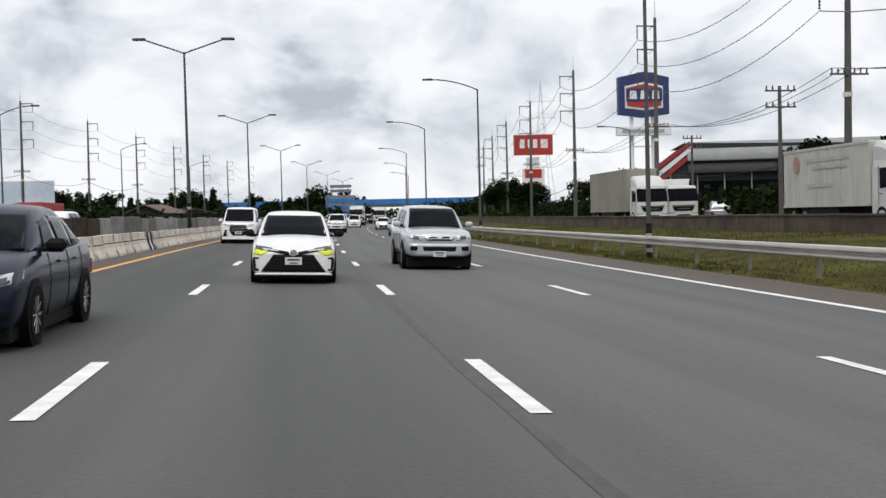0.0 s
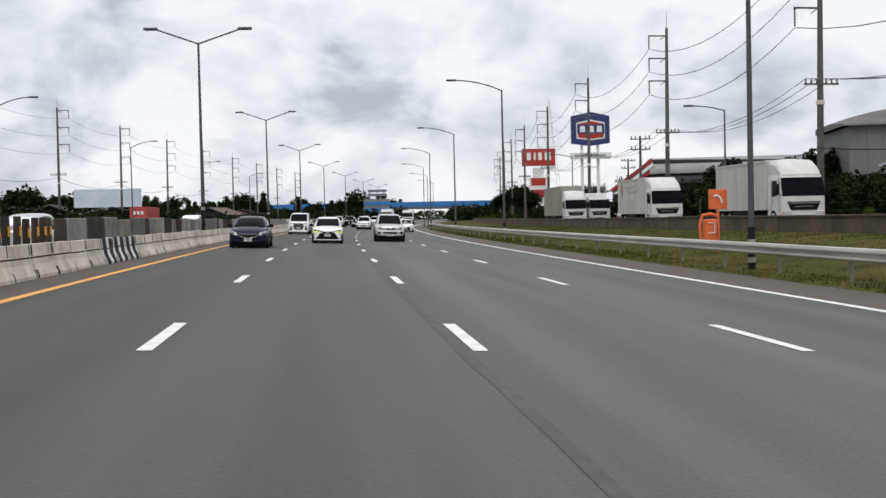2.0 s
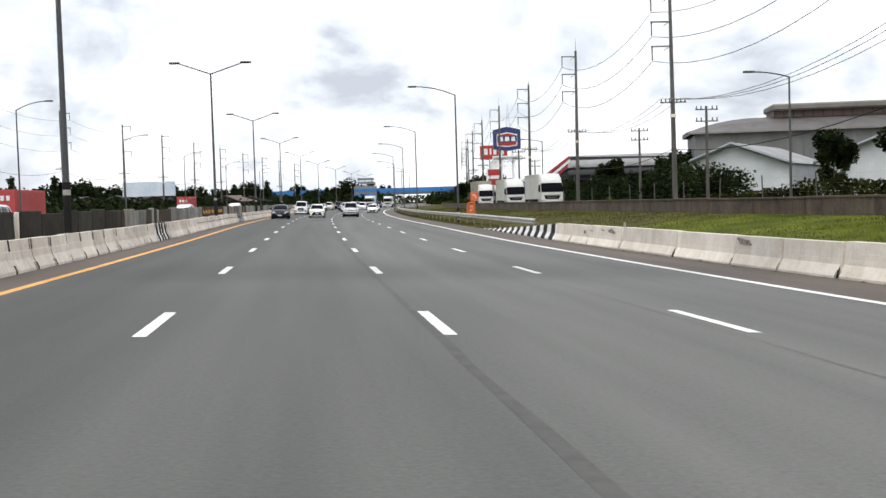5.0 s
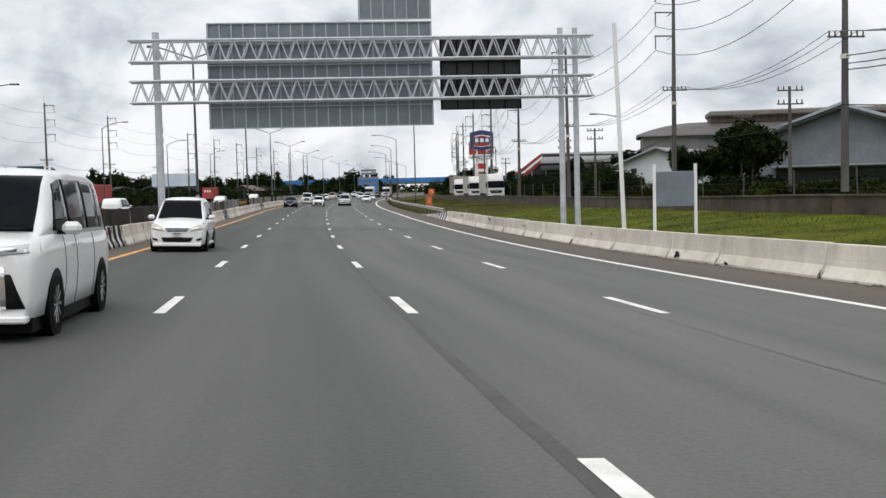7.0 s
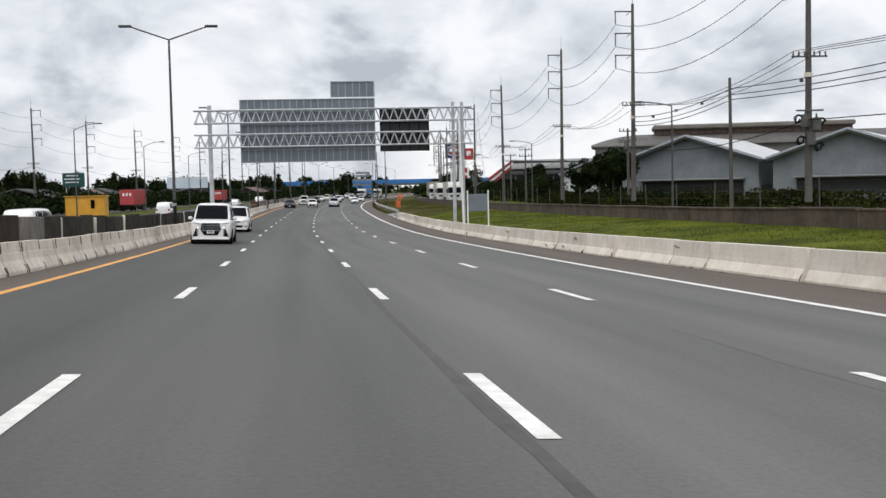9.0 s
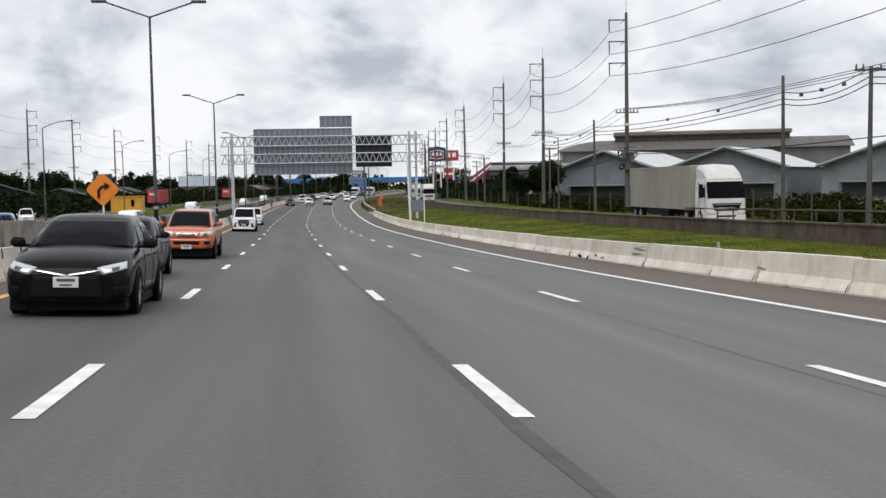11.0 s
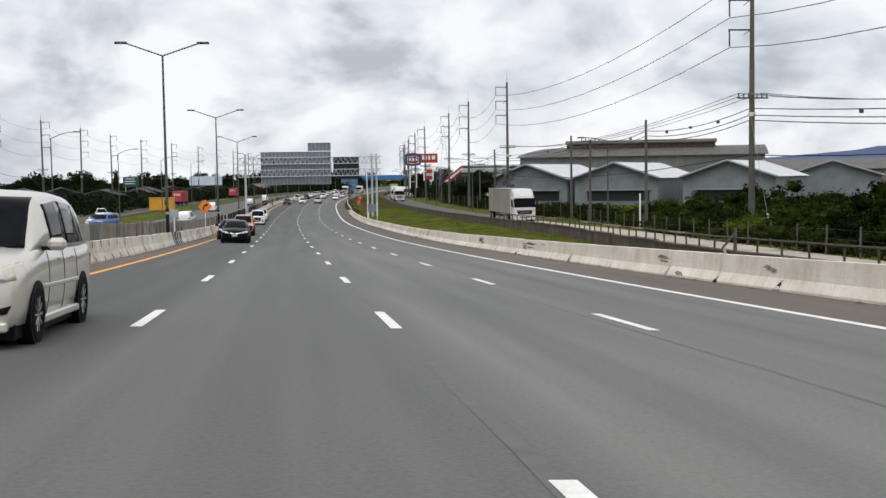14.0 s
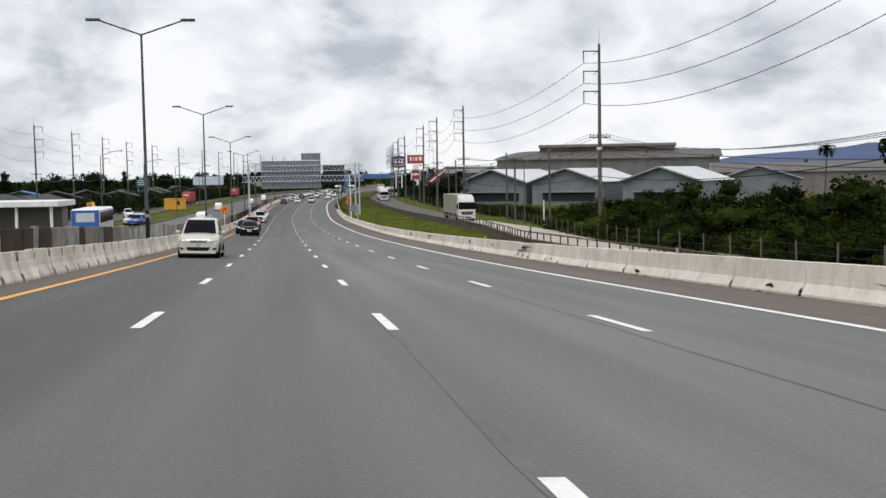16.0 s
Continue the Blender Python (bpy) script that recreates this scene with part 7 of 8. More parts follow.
HATCH = dict(w=1.73, r=0.315, len=4.1, axles=(0.82, 3.37), front_pillar=1.6, rear_pillar=3.3, posts=(2.25, 3.2), mirror=(1.02, 1.42), mirror_mat=M_TRIM, handles=(2.1, 3.0), handle_z=0.83, seams=(1.5, 2.5, 3.35),
             body=[(0.0, 0.22, 0.60, 0.74, 0.02), (0.06, 0.19, 0.68, 0.89, 0.03), (0.25, 0.18, 0.78, 0.97, 0.05), (0.6, 0.18, 0.88, 0.99, 0.07), (1.1, 0.18, 0.95, 1.0, 0.06), (1.6, 0.19, 0.965, 1.0, 0.03), (2.6, 0.19, 0.97, 1.0, 0.02), (3.4, 0.19, 0.99, 0.99, 0.02), (3.9, 0.22, 1.0, 0.95, 0.02), (4.05, 0.3, 0.96, 0.90, 0.02), (4.1, 0.4, 0.8, 0.86, 0.02)],
             cabin=[(0.95, 0.93, 0.97, 0.87, 0.81), (1.35, 0.94, 1.20, 0.89, 0.77), (1.8, 0.95, 1.42, 0.91, 0.71), (2.1, 0.95, 1.465, 0.92, 0.70), (2.6, 0.95, 1.475, 0.92, 0.70), (3.2, 0.97, 1.44, 0.91, 0.68), (3.6, 0.98, 1.35, 0.87, 0.66), (3.98, 0.98, 1.02, 0.84, 0.68)], front=front_hatch)


def front_navy(car, w, paint, low):
    shell(car, "grille", low, [(-0.46, 0.60), (0.46, 0.60), (0.40, 0.42), (-0.40, 0.42)], 0.012, M_TRIM, "black grille", 12, 5)
    shell(car, "lower_intake", low, [(-0.60, 0.36), (0.60, 0.36), (0.55, 0.25), (-0.55, 0.25)], 0.012, M_TRIM, "black lower intake", 12, 3)
    both(car, "headlamp", low, [(0.50, 0.70), (0.83, 0.79), (0.85, 0.68), (0.52, 0.60)], 0.012, M_LENS, "slanted headlamp")
    both(car, "lamp_core", low, [(0.58, 0.69), (0.76, 0.74), (0.77, 0.67), (0.60, 0.635)], 0.018, M_LENS_DARK, "dark lamp core")
    both(car, "chrome_wing", low, [(0.10, 0.48), (0.66, 0.63), (0.66, 0.61), (0.10, 0.46)], 0.018, M_CHROME, "thin chrome wing")
    both(car, "fog_pocket", low, [(0.64, 0.42), (0.80, 0.44), (0.80, 0.34), (0.68, 0.33)], 0.012, M_TRIM, "black fog lamp pocket")
    wipers(car, 1.12, 0.985)
    plate_on(car, -0.03, 0.38)


def front_sedan(car, w, paint, low):
    shell(car, "grille", low, [(-0.44, 0.585), (0.44, 0.585), (0.50, 0.27), (-0.50, 0.27)], 0.012, M_TRIM, "black grille", 12, 6)
    both(car, "headlamp", low, [(0.40, 0.70), (0.83, 0.80), (0.85, 0.70), (0.50, 0.60)], 0.014, M_LENS, "bright slanted headlamp")
    both(car, "lamp_core", low, [(0.60, 0.70), (0.70, 0.72), (0.71, 0.67), (0.62, 0.65)], 0.020, M_LENS_DARK, "dark lamp core")
    both(car, "chrome_wing", low, [(0.0, 0.60), (0.44, 0.675), (0.44, 0.655), (0.0, 0.575)], 0.02, M_CHROME, "thin chrome wing")
    both(car, "fog_pocket", low, [(0.62, 0.43), (0.80, 0.45), (0.80, 0.32), (0.66, 0.30)], 0.012, M_TRIM, "black fog lamp pocket")
    wipers(car, 1.12, 0.985)
    plate_on(car, -0.03, 0.50)


SEDAN = dict(HATCH, w=1.75, len=4.46, axles=(0.9, 3.6), rear_pillar=3.2, posts=(2.35, 3.1), front=front_sedan, mirror_mat=M_TRIM, seams=(1.6, 2.6, 3.4),
             body=[(0.0, 0.24, 0.58, 0.74, 0.02), (0.06, 0.2, 0.67, 0.88, 0.03), (0.25, 0.19, 0.77, 0.965, 0.05), (0.7, 0.19, 0.88, 0.99, 0.07), (1.25, 0.19, 0.95, 1.0, 0.06), (1.7, 0.2, 0.965, 1.0, 0.03), (2.7, 0.2, 0.975, 1.0, 0.02), (3.6, 0.2, 1.0, 0.99, 0.02), (4.2, 0.23, 1.0, 0.95, 0.02), (4.4, 0.3, 0.95, 0.90, 0.02), (4.46, 0.4, 0.8, 0.85, 0.02)],
             cabin=[(1.08, 0.93, 0.97, 0.87, 0.81), (1.5, 0.94, 1.2, 0.89, 0.76), (2.0, 0.95, 1.40, 0.91, 0.69), (2.35, 0.95, 1.44, 0.92, 0.68), (2.9, 0.96, 1.44, 0.92, 0.68), (3.4, 0.97, 1.38, 0.91, 0.66), (3.85, 0.98, 1.24, 0.87, 0.64), (4.2, 0.99, 1.02, 0.84, 0.68)])


def front_pickup(car, w, paint, low):
    shell(car, "bumper", low, [(-0.89, 0.70), (0.89, 0.70), (0.87, 0.375), (-0.87, 0.375)], 0.05, paint, "painted front bumper", 16, 5)
    shell(car, "grille", low, [(-0.40, 0.915), (0.40, 0.915), (0.37, 0.76), (-0.37, 0.76)], 0.02, M_CHROME, "chrome grille", 12, 4)
    for x, z, ww in ((-0.17, 0.87, 0.20), (0.17, 0.87, 0.20), (0, 0.80, 0.62)):
        panel_box(car, "grille_slot", (x, -0.02, z), (ww, 0.02, 0.038), M_TRIM, "dark slot", 0.004)
    shell(car, "lower_intake", low, [(-0.45, 0.625), (0.45, 0.625), (0.42, 0.51), (-0.42, 0.51)], 0.062, M_TRIM, "black lower intake", 12, 3)
    both(car, "headlamp", low, [(0.47, 0.945), (0.84, 0.985), (0.87, 0.86), (0.44, 0.77)], 0.016, M_LENS, "large clear headlamp")
    both(car, "lamp_core", low, [(0.55, 0.90), (0.70, 0.92), (0.71, 0.84), (0.56, 0.82)], 0.024, M_LENS_DARK, "dark lamp core")
    both(car, "fog_pocket", low, [(0.58, 0.625), (0.78, 0.64), (0.78, 0.52), (0.60, 0.515)], 0.062, M_TRIM, "black fog lamp pocket")
    wipers(car, 1.25, 1.13)
    panel_box(car, "skid_panel", (0, 0.28, 0.32), (1.4, 0.3, 0.09), M_TRIM, "black underside", 0.02)
    plate_on(car, -0.075, 0.43, 0.34)


PICKUP = dict(w=1.86, r=0.37, len=5.2, axles=(0.92, 4.0), front_pillar=1.9, rear_pillar=4.6, posts=(2.5, 3.35), mirror=(1.22, 1.55), handles=(2.35, 3.2), handle_z=1.0, seams=(1.6, 2.6, 3.45), front=front_pickup, screen=(0.78, 0.66),
              body=[(0.0, 0.42, 0.86, 0.80, 0.02), (0.06, 0.38, 0.94, 0.91, 0.04), (0.3, 0.36, 1.02, 0.97, 0.06), (0.8, 0.36, 1.07, 0.99, 0.07), (1.35, 0.36, 1.10, 1.0, 0.05), (1.8, 0.36, 1.10, 1.0, 0.03), (3.5, 0.36, 1.12, 1.0, 0.02), (3.9, 0.40, 1.14, 1.0, 0.02), (5.1, 0.45, 1.14, 0.98, 0.02), (5.2, 0.5, 1.1, 0.96, 0.02)],
              cabin=[(1.2, 1.08, 1.12, 0.86, 0.81), (1.6, 1.09, 1.38, 0.88, 0.79), (2.0, 1.10, 1.62, 0.90, 0.72), (2.3, 1.10, 1.69, 0.91, 0.71), (3.0, 1.11, 1.72, 0.91, 0.71), (3.6, 1.12, 1.74, 0.91, 0.71), (4.4, 1.13, 1.74, 0.91, 0.71), (5.0, 1.13, 1.70, 0.89, 0.70), (5.12, 1.13, 1.2, 0.87, 0.72)])


def front_van(car, w, paint, low):
    shell(car, "grille", low, [(-0.40, 0.97), (0.40, 0.97), (0.46, 0.66), (-0.46, 0.66)], 0.014, M_TRIM, "black upper grille", 12, 4)
    shell(car, "grille", low, [(-0.46, 0.66), (0.46, 0.66), (0.30, 0.42), (-0.30, 0.42)], 0.014, M_TRIM, "black lower grille", 12, 4)
    for k in range(5):
        panel_box(car, "grille_bar", (0, -0.024, 0.93 - 0.075 * k), (0.80 + 0.02 * min(k, 4), 0.016, 0.014), M_SIGNRIB, "chrome bar", 0.003)
    both(car, "headlamp", low, [(0.42, 0.985), (0.87, 1.04), (0.89, 0.94), (0.44, 0.91)], 0.014, M_LENS, "slim headlamp")
    both(car, "lamp_core", low, [(0.50, 0.955), (0.72, 0.985), (0.72, 0.955), (0.50, 0.93)], 0.020, M_LENS_DARK, "dark lamp core")
    both(car, "fog_pocket", low, [(0.60, 0.72), (0.66, 0.72), (0.80, 0.36), (0.62, 0.36)], 0.014, M_TRIM, "black triangular vent")
    both(car, "chrome_wing", low, [(0.55, 0.80), (0.60, 0.80), (0.62, 0.36), (0.56, 0.36)], 0.020, M_CHROME, "upright chrome blade")
    panel_box(car, "lip", (0, 0.02, 0.25), (1.66, 0.16, 0.08), paint, "white front lip", 0.02)
    wipers(car, 0.66, 1.17)
    plate_on(car, -0.045, 0.56)


VAN = dict(w=1.86, r=0.34, len=4.9, axles=(0.95, 3.95), front_pillar=1.7, rear_pillar=4.2, posts=(1.95, 3.1, 4.1), mirror=(1.18, 1.35), handles=(1.95, 2.4), handle_z=0.98, seams=(1.5, 2.2, 3.4), front=front_van, screen=(0.80, 0.72), brow=0.09,
           body=[(0.0, 0.26, 0.92, 0.78, 0.02), (0.06, 0.22, 1.0, 0.91, 0.03), (0.25, 0.2, 1.06, 0.97, 0.04), (0.6, 0.2, 1.11, 0.99, 0.04), (1.1, 0.2, 1.13, 1.0, 0.03), (2.5, 0.2, 1.13, 1.0, 0.02), (4.3, 0.2, 1.13, 0.99, 0.02), (4.75, 0.25, 1.13, 0.96, 0.02), (4.9, 0.35, 1.1, 0.94, 0.02)],
           cabin=[(0.62, 1.09, 1.15, 0.89, 0.84), (1.0, 1.11, 1.42, 0.91, 0.82), (1.45, 1.12, 1.76, 0.93, 0.78), (1.75, 1.12, 1.84, 0.94, 0.77), (2.6, 1.12, 1.87, 0.94, 0.78), (4.0, 1.12, 1.86, 0.93, 0.77), (4.55, 1.12, 1.82, 0.91, 0.76), (4.8, 1.12, 1.3, 0.89, 0.76)])


def front_mpv(car, w, paint, low):
    shell(car, "grille", low, [(-0.38, 0.775), (0.38, 0.775), (0.30, 0.655), (-0.30, 0.655)], 0.016, M_SIGNRIB, "silver grille", 10, 4)
    for k in range(3):
        panel_box(car, "grille_bar", (0, -0.018, 0.75 - 0.036 * k), (0.66 - 0.04 * k, 0.02, 0.012), M_TRIM, "dark slot", 0.002)
    shell(car, "lower_intake", low, [(-0.50, 0.47), (0.50, 0.47), (0.42, 0.33), (-0.42, 0.33)], 0.012, M_TRIM, "black lower intake", 10, 3)
    both(car, "headlamp", low, [(0.46, 0.80), (0.80, 0.93), (0.87, 0.74), (0.42, 0.67)], 0.014, M_LENS_WARM, "yellowed headlamp")
    both(car, "lamp_core", low, [(0.56, 0.79), (0.70, 0.82), (0.71, 0.74), (0.56, 0.72)], 0.022, M_LENS, "clear lamp core")
    both(car, "fog_pocket", low, [(0.60, 0.42), (0.78, 0.47), (0.74, 0.38), (0.60, 0.36)], 0.010, M_TRIM, "black fog lamp pocket")
    panel_box(car, "lip", (0, 0.03, 0.24), (1.5, 0.12, 0.1), paint, "", 0.02)
    for s in (-1, 1):
        panel_box(car, "side_moulding", (s * (w + 0.002), 2.2, 0.62), (0.02, 2.1, 0.05), paint, "", 0.008)
        panel_box(car, "sill_skirt", (s * (w - 0.03), 2.2, 0.24), (0.08, 2.2, 0.10), paint, "", 0.02)
    wipers(car, 0.97, 1.07)
    plate_on(car, -0.03, 0.56)


MPV = dict(w=1.76, r=0.32, len=4.58, axles=(0.85, 3.6), front_pillar=1.6, rear_pillar=3.75, posts=(1.85, 2.75, 3.6), mirror=(1.1, 1.4), handles=(2.05, 2.95), handle_z=0.92, seams=(1.45, 2.35, 3.2), front=front_mpv,
           body=[(0.0, 0.24, 0.72, 0.76, 0.02), (0.06, 0.2, 0.80, 0.89, 0.04), (0.3, 0.19, 0.89, 0.97, 0.07), (0.7, 0.19, 0.98, 0.99, 0.08), (1.1, 0.19, 1.04, 1.0, 0.06), (1.6, 0.2, 1.05, 1.0, 0.03), (3.4, 0.2, 1.06, 0.99, 0.02), (4.3, 0.22, 1.08, 0.96, 0.02), (4.5, 0.3, 1.05, 0.93, 0.02), (4.58, 0.4, 0.95, 0.9, 0.02)],
           cabin=[(0.92, 1.02, 1.06, 0.88, 0.83), (1.3, 1.03, 1.33, 0.90, 0.80), (1.7, 1.04, 1.61, 0.92, 0.74), (2.0, 1.04, 1.69, 0.93, 0.73), (2.7, 1.05, 1.73, 0.93, 0.73), (3.6, 1.06, 1.70, 0.92, 0.72), (4.2, 1.07, 1.62, 0.89, 0.70), (4.48, 1.07, 1.2, 0.87, 0.72)])


def on_road(off, y):
    p = at(off, y)
    d = at(off, y + 4) - p
    return (p.x, p.y, p.z), math.degrees(math.atan2(-d.x, d.y)), d


def drive(name, label, category, spec, paint, off, y):
    p, turn, d = on_road(off, y)
    car = build_vehicle(name, label, category, spec, paint, p, turn)
    car.matrix_basis = road_pose(off, y, 0.0, 4.0) @ pose(0, 0, 0, 0, math.degrees(-math.atan(CROSSFALL)), 0)
    return car


drive("hatchback_car", "white hatchback with black grille and yellow-wrapped lamps", "car", HATCH, M_CAR_WHITE, -0.04, 22.7)
drive("pickup_truck", "silver pickup with a canopy in the next lane", "pickup truck", PICKUP, M_CAR_SILVER, 3.75, 29.2)
drive("hatchback_car", "dark navy hatchback in the lane beside the median", "car", dict(SEDAN, front=front_navy), M_CAR_NAVY, -3.5, 11.0)
drive("minivan", "white minivan with a large chrome-barred grille", "van", VAN, M_CAR_WHITE, -3.5, -128.0)
drive("minivan", "champagne people carrier with yellowed headlamps", "van", MPV, M_CAR_CHAMP, -3.42, -259.5)
drive("sedan_car", "black sedan following in the median lane", "car", SEDAN, M_CAR_BLACK, -3.0, -200.5)
drive("sedan_car", "dark sedan further back in the median lane", "car", dict(SEDAN), M_CAR_NAVY, -3.8, -191.0)
drive("pickup_truck", "orange pickup in the median lane", "pickup truck", PICKUP, M_CAR_ORANGE, -3.4, -177.5)
drive("minivan", "silver-white people carrier behind the white minivan", "van", MPV, M_CAR_WHITE, -3.6, -104.0)
drive("suv_car", "white pickup far back in the traffic", "car", PICKUP, M_CAR_WHITE, 1.9, 104.0)
drive("sedan_car", "dark car far back beside the median", "car", SEDAN, M_CAR_BLACK, -2.8, 92.0)
drive("sedan_car", "white sedan far back in the slow lane", "car", SEDAN, M_CAR_WHITE, 7.0, 128.0)
drive("minivan", "white minivan far back beside the median", "van", VAN, M_CAR_WHITE, -3.4, 58.0)
for k, (off, y, sp, pt, nm, lb, ct) in enumerate(((-0.1, 150, SEDAN, M_CAR_SILVER, "sedan_car", "distant silver sedan in the queue", "car"), (-3.3, 168, PICKUP, M_CAR_BLACK, "pickup_truck", "distant dark pickup in the queue", "pickup truck"),
                                              (0.0, 190, MPV, M_CAR_WHITE, "minivan", "distant white van in the queue", "van"), (-3.5, 142, MPV, M_CAR_CHAMP, "minivan", "distant beige van beside the median", "van"), (3.5, 176, SEDAN, M_CAR_NAVY, "sedan_car", "distant dark sedan in the slow lane", "car"))):
    drive(nm, lb, ct, sp, pt, off, y)
for k, (off, y, sp, pt, nm, lb, ct) in enumerate(((-3.4, 118, SEDAN, M_CAR_WHITE, "sedan_car", "distant white sedan beside the median", "car"), (6.9, 84, SEDAN, M_CAR_WHITE, "sedan_car", "white sedan in the slow lane", "car"), (0.1, 132, SEDAN, M_CAR_NAVY, "sedan_car", "distant dark sedan in the middle lane", "car"),
                                              (3.4, 150, MPV, M_CAR_WHITE, "minivan", "distant white van in the second lane", "van"), (-3.4, 210, PICKUP, M_CAR_WHITE, "pickup_truck", "distant white pickup beside the median", "pickup truck"), (0.0, 240, SEDAN, M_CAR_BLACK, "sedan_car", "distant black sedan in the middle lane", "car"),
                                              (-3.4, 262, MPV, M_CAR_SILVER, "minivan", "distant silver van beside the median", "van"), (3.4, 215, PICKUP, M_CAR_NAVY, "pickup_truck", "distant dark pickup in the second lane", "pickup truck"), (0.0, 286, VAN, M_CAR_WHITE, "minivan", "distant white van near the flyover", "van"))):
    drive(nm, lb, ct, sp, pt, off, y)


# ---- lorries ----
def build_lorry(label, place, turn, box_mat, box_len, box_h, roof_fairing, group="lorries", articulated=False, cab_mat=M_CAB, stakes=0.42):
    t = thing("lorry", label, "lorry", place, turn, group)
    # cab: front at y = 0
    bm = bmesh.new()
    def ring(y, zb, zt, w):
        half = [(0, zb), (w, zb), (w, zb + 0.8), (w * 0.99, zt - 0.35), (w * 0.93, zt), (0, zt + 0.04)]
        return [(x, y, z) for x, z in half] + [(-x, y, z) for x, z in half[-2:0:-1]]
    loft(bm, [(0.0, 0.75, 1.62, 1.08), (0.03, 0.62, 1.78, 1.16), (0.10, 0.55, 2.2, 1.2), (0.36, 0.5, 2.84, 1.2), (0.56, 0.5, 2.93, 1.2), (2.0, 0.5, 2.97, 1.2)], ring)
    cab = part("cab", bm, cab_mat, t, "white cab")
    for c in ([(-1.15, 0.0, 1.72), (1.15, 0.0, 1.72), (1.18, 0.075, 2.2), (-1.18, 0.075, 2.2)], [(-1.18, 0.075, 2.2), (1.18, 0.075, 2.2), (1.12, 0.29, 2.72), (-1.12, 0.29, 2.72)]):
        patch(cab, "windscreen", c, 0.06, M_GLASS, "dark windscreen")
    for s in (-1, 1):
        bm = bmesh.new()
        prism(bm, [(0.5, 1.8), (1.35, 1.72), (1.35, 2.58), (0.74, 2.58)], "x", s * 1.2, s * 1.212)
        part("side_window", bm, M_GLASS, cab)
        bm = bmesh.new()
        for y in (0.42, 1.46):
            box(bm, (s * 1.203, y, 1.75), (0.012, 0.02, 1.9))
        part("door_seam", bm, M_TRIM, cab)
        panel_box(cab, "door_handle", (s * 1.21, 1.28, 1.5), (0.03, 0.16, 0.05), M_TRIM, "", 0.008)
        panel_box(cab, "step", (s * 1.17, 0.72, 0.52), (0.1, 0.5, 0.1), M_TRIM, "", 0.02)
        panel_box(cab, "headlamp", (s * 0.9, 0.0, 0.83), (0.44, 0.1, 0.2), M_LENS, "", 0.04)
        panel_box(cab, "indicator", (s * 1.13, 0.03, 0.83), (0.07, 0.1, 0.16), M_ORANGE_BOX, "amber indicator", 0.02)
        panel_box(cab, "mirror", (s * 1.40, 0.10, 2.12), (0.18, 0.1, 0.52), M_TRIM, "", 0.03)
        bm = bmesh.new()
        rod(bm, (s * 1.15, 0.2, 2.5), (s * 1.40, 0.10, 2.36), 0.02, 0.02, 5)
        rod(bm, (s * 1.15, 0.1, 1.75), (s * 1.40, 0.10, 1.88), 0.02, 0.02, 5)
        part("mirror_arm", bm, M_TRIM, cab)
        bm = bmesh.new()
        rod(bm, (s * 0.2 - 0.15, -0.035, 1.72), (s * 0.2 + 0.55, 0.0, 1.95), 0.014, 0.010, 4)
        part("wiper", bm, M_TRIM, cab)
    patch(cab, "grille", [(-0.92, -0.035, 1.42), (0.92, -0.035, 1.42), (0.72, -0.035, 0.98), (-0.72, -0.035, 0.98)], 0.06, M_TRIM, "dark grille")
    for z, w in ((1.34, 0.84), (1.16, 0.5)):
        panel_box(cab, "grille_bar", (0, -0.045, z), (w * 2, 0.03, 0.035), M_RIM, "metal grille bar", 0.008)
    panel_box(cab, "bumper", (0, 0.07, 0.55), (2.36, 0.28, 0.34), cab_mat, "", 0.06)
    panel_box(cab, "bumper_intake", (0, -0.075, 0.66), (1.1, 0.02, 0.1), M_TRIM, "", 0.0)
    plate_on(cab, -0.085, 0.52)
    if roof_fairing:
        bm = bmesh.new()
        loft(bm, [(0.34, 2.80, 2.90, 1.02), (0.42, 2.80, 3.02, 1.08), (0.62, 2.82, 3.24, 1.12), (0.90, 2.85, 3.48, 1.13), (1.25, 2.85, 3.68, 1.13), (1.6, 2.85, 3.78, 1.12), (2.02, 2.85, 3.80, 1.12)], lambda y, zb, zt, w: [(w, y, zb), (w, y, zb + (zt - zb) * 0.7), (w * 0.9, y, zt - (zt - zb) * 0.08), (0, y, zt), (-w * 0.9, y, zt - (zt - zb) * 0.08), (-w, y, zb + (zt - zb) * 0.7), (-w, y, zb)])
        part("roof_fairing", bm, cab_mat, cab, "rounded white wind deflector")
    b0 = 2.25 if not articulated else 2.9
    panel_box(t, "chassis", (0, (b0 + box_len) / 2 + 0.4, 0.82), (0.9, b0 + box_len - 0.8, 0.28), M_TRIM, "dark chassis")
    bm = bmesh.new()
    box(bm, (0, b0 + box_len / 2, 1.0 + box_h / 2), (2.44, box_len, box_h), bevel=0.04)
    bx = part("cargo_box", bm, box_mat, t)
    n = int(box_len / stakes)
    bm = bmesh.new()
    for k in range(n):
        yy = b0 + 0.25 + (box_len - 0.5) * k / (n - 1)
        for s in (-1, 1):
            box(bm, (s * 1.23, yy, 1.0 + box_h / 2), (0.03, 0.16 if stakes < 0.6 else 0.07, box_h - 0.2))
    tagged(part("corrugation", bm, box_mat, bx), kind="stuff")
    for s in (-1, 1):
        panel_box(bx, "edge_rail", (s * 1.225, b0 + box_len / 2, 1.06), (0.05, box_len, 0.12), box_mat, "", 0.0)
        panel_box(bx, "edge_rail", (s * 1.225, b0 + box_len / 2, 0.94 + box_h), (0.05, box_len, 0.12), box_mat, "", 0.0)
        panel_box(t, "side_skirt", (s * 1.15, b0 + box_len * 0.5, 0.75), (0.06, box_len * 0.35, 0.35), M_TRIM, "", 0.01)
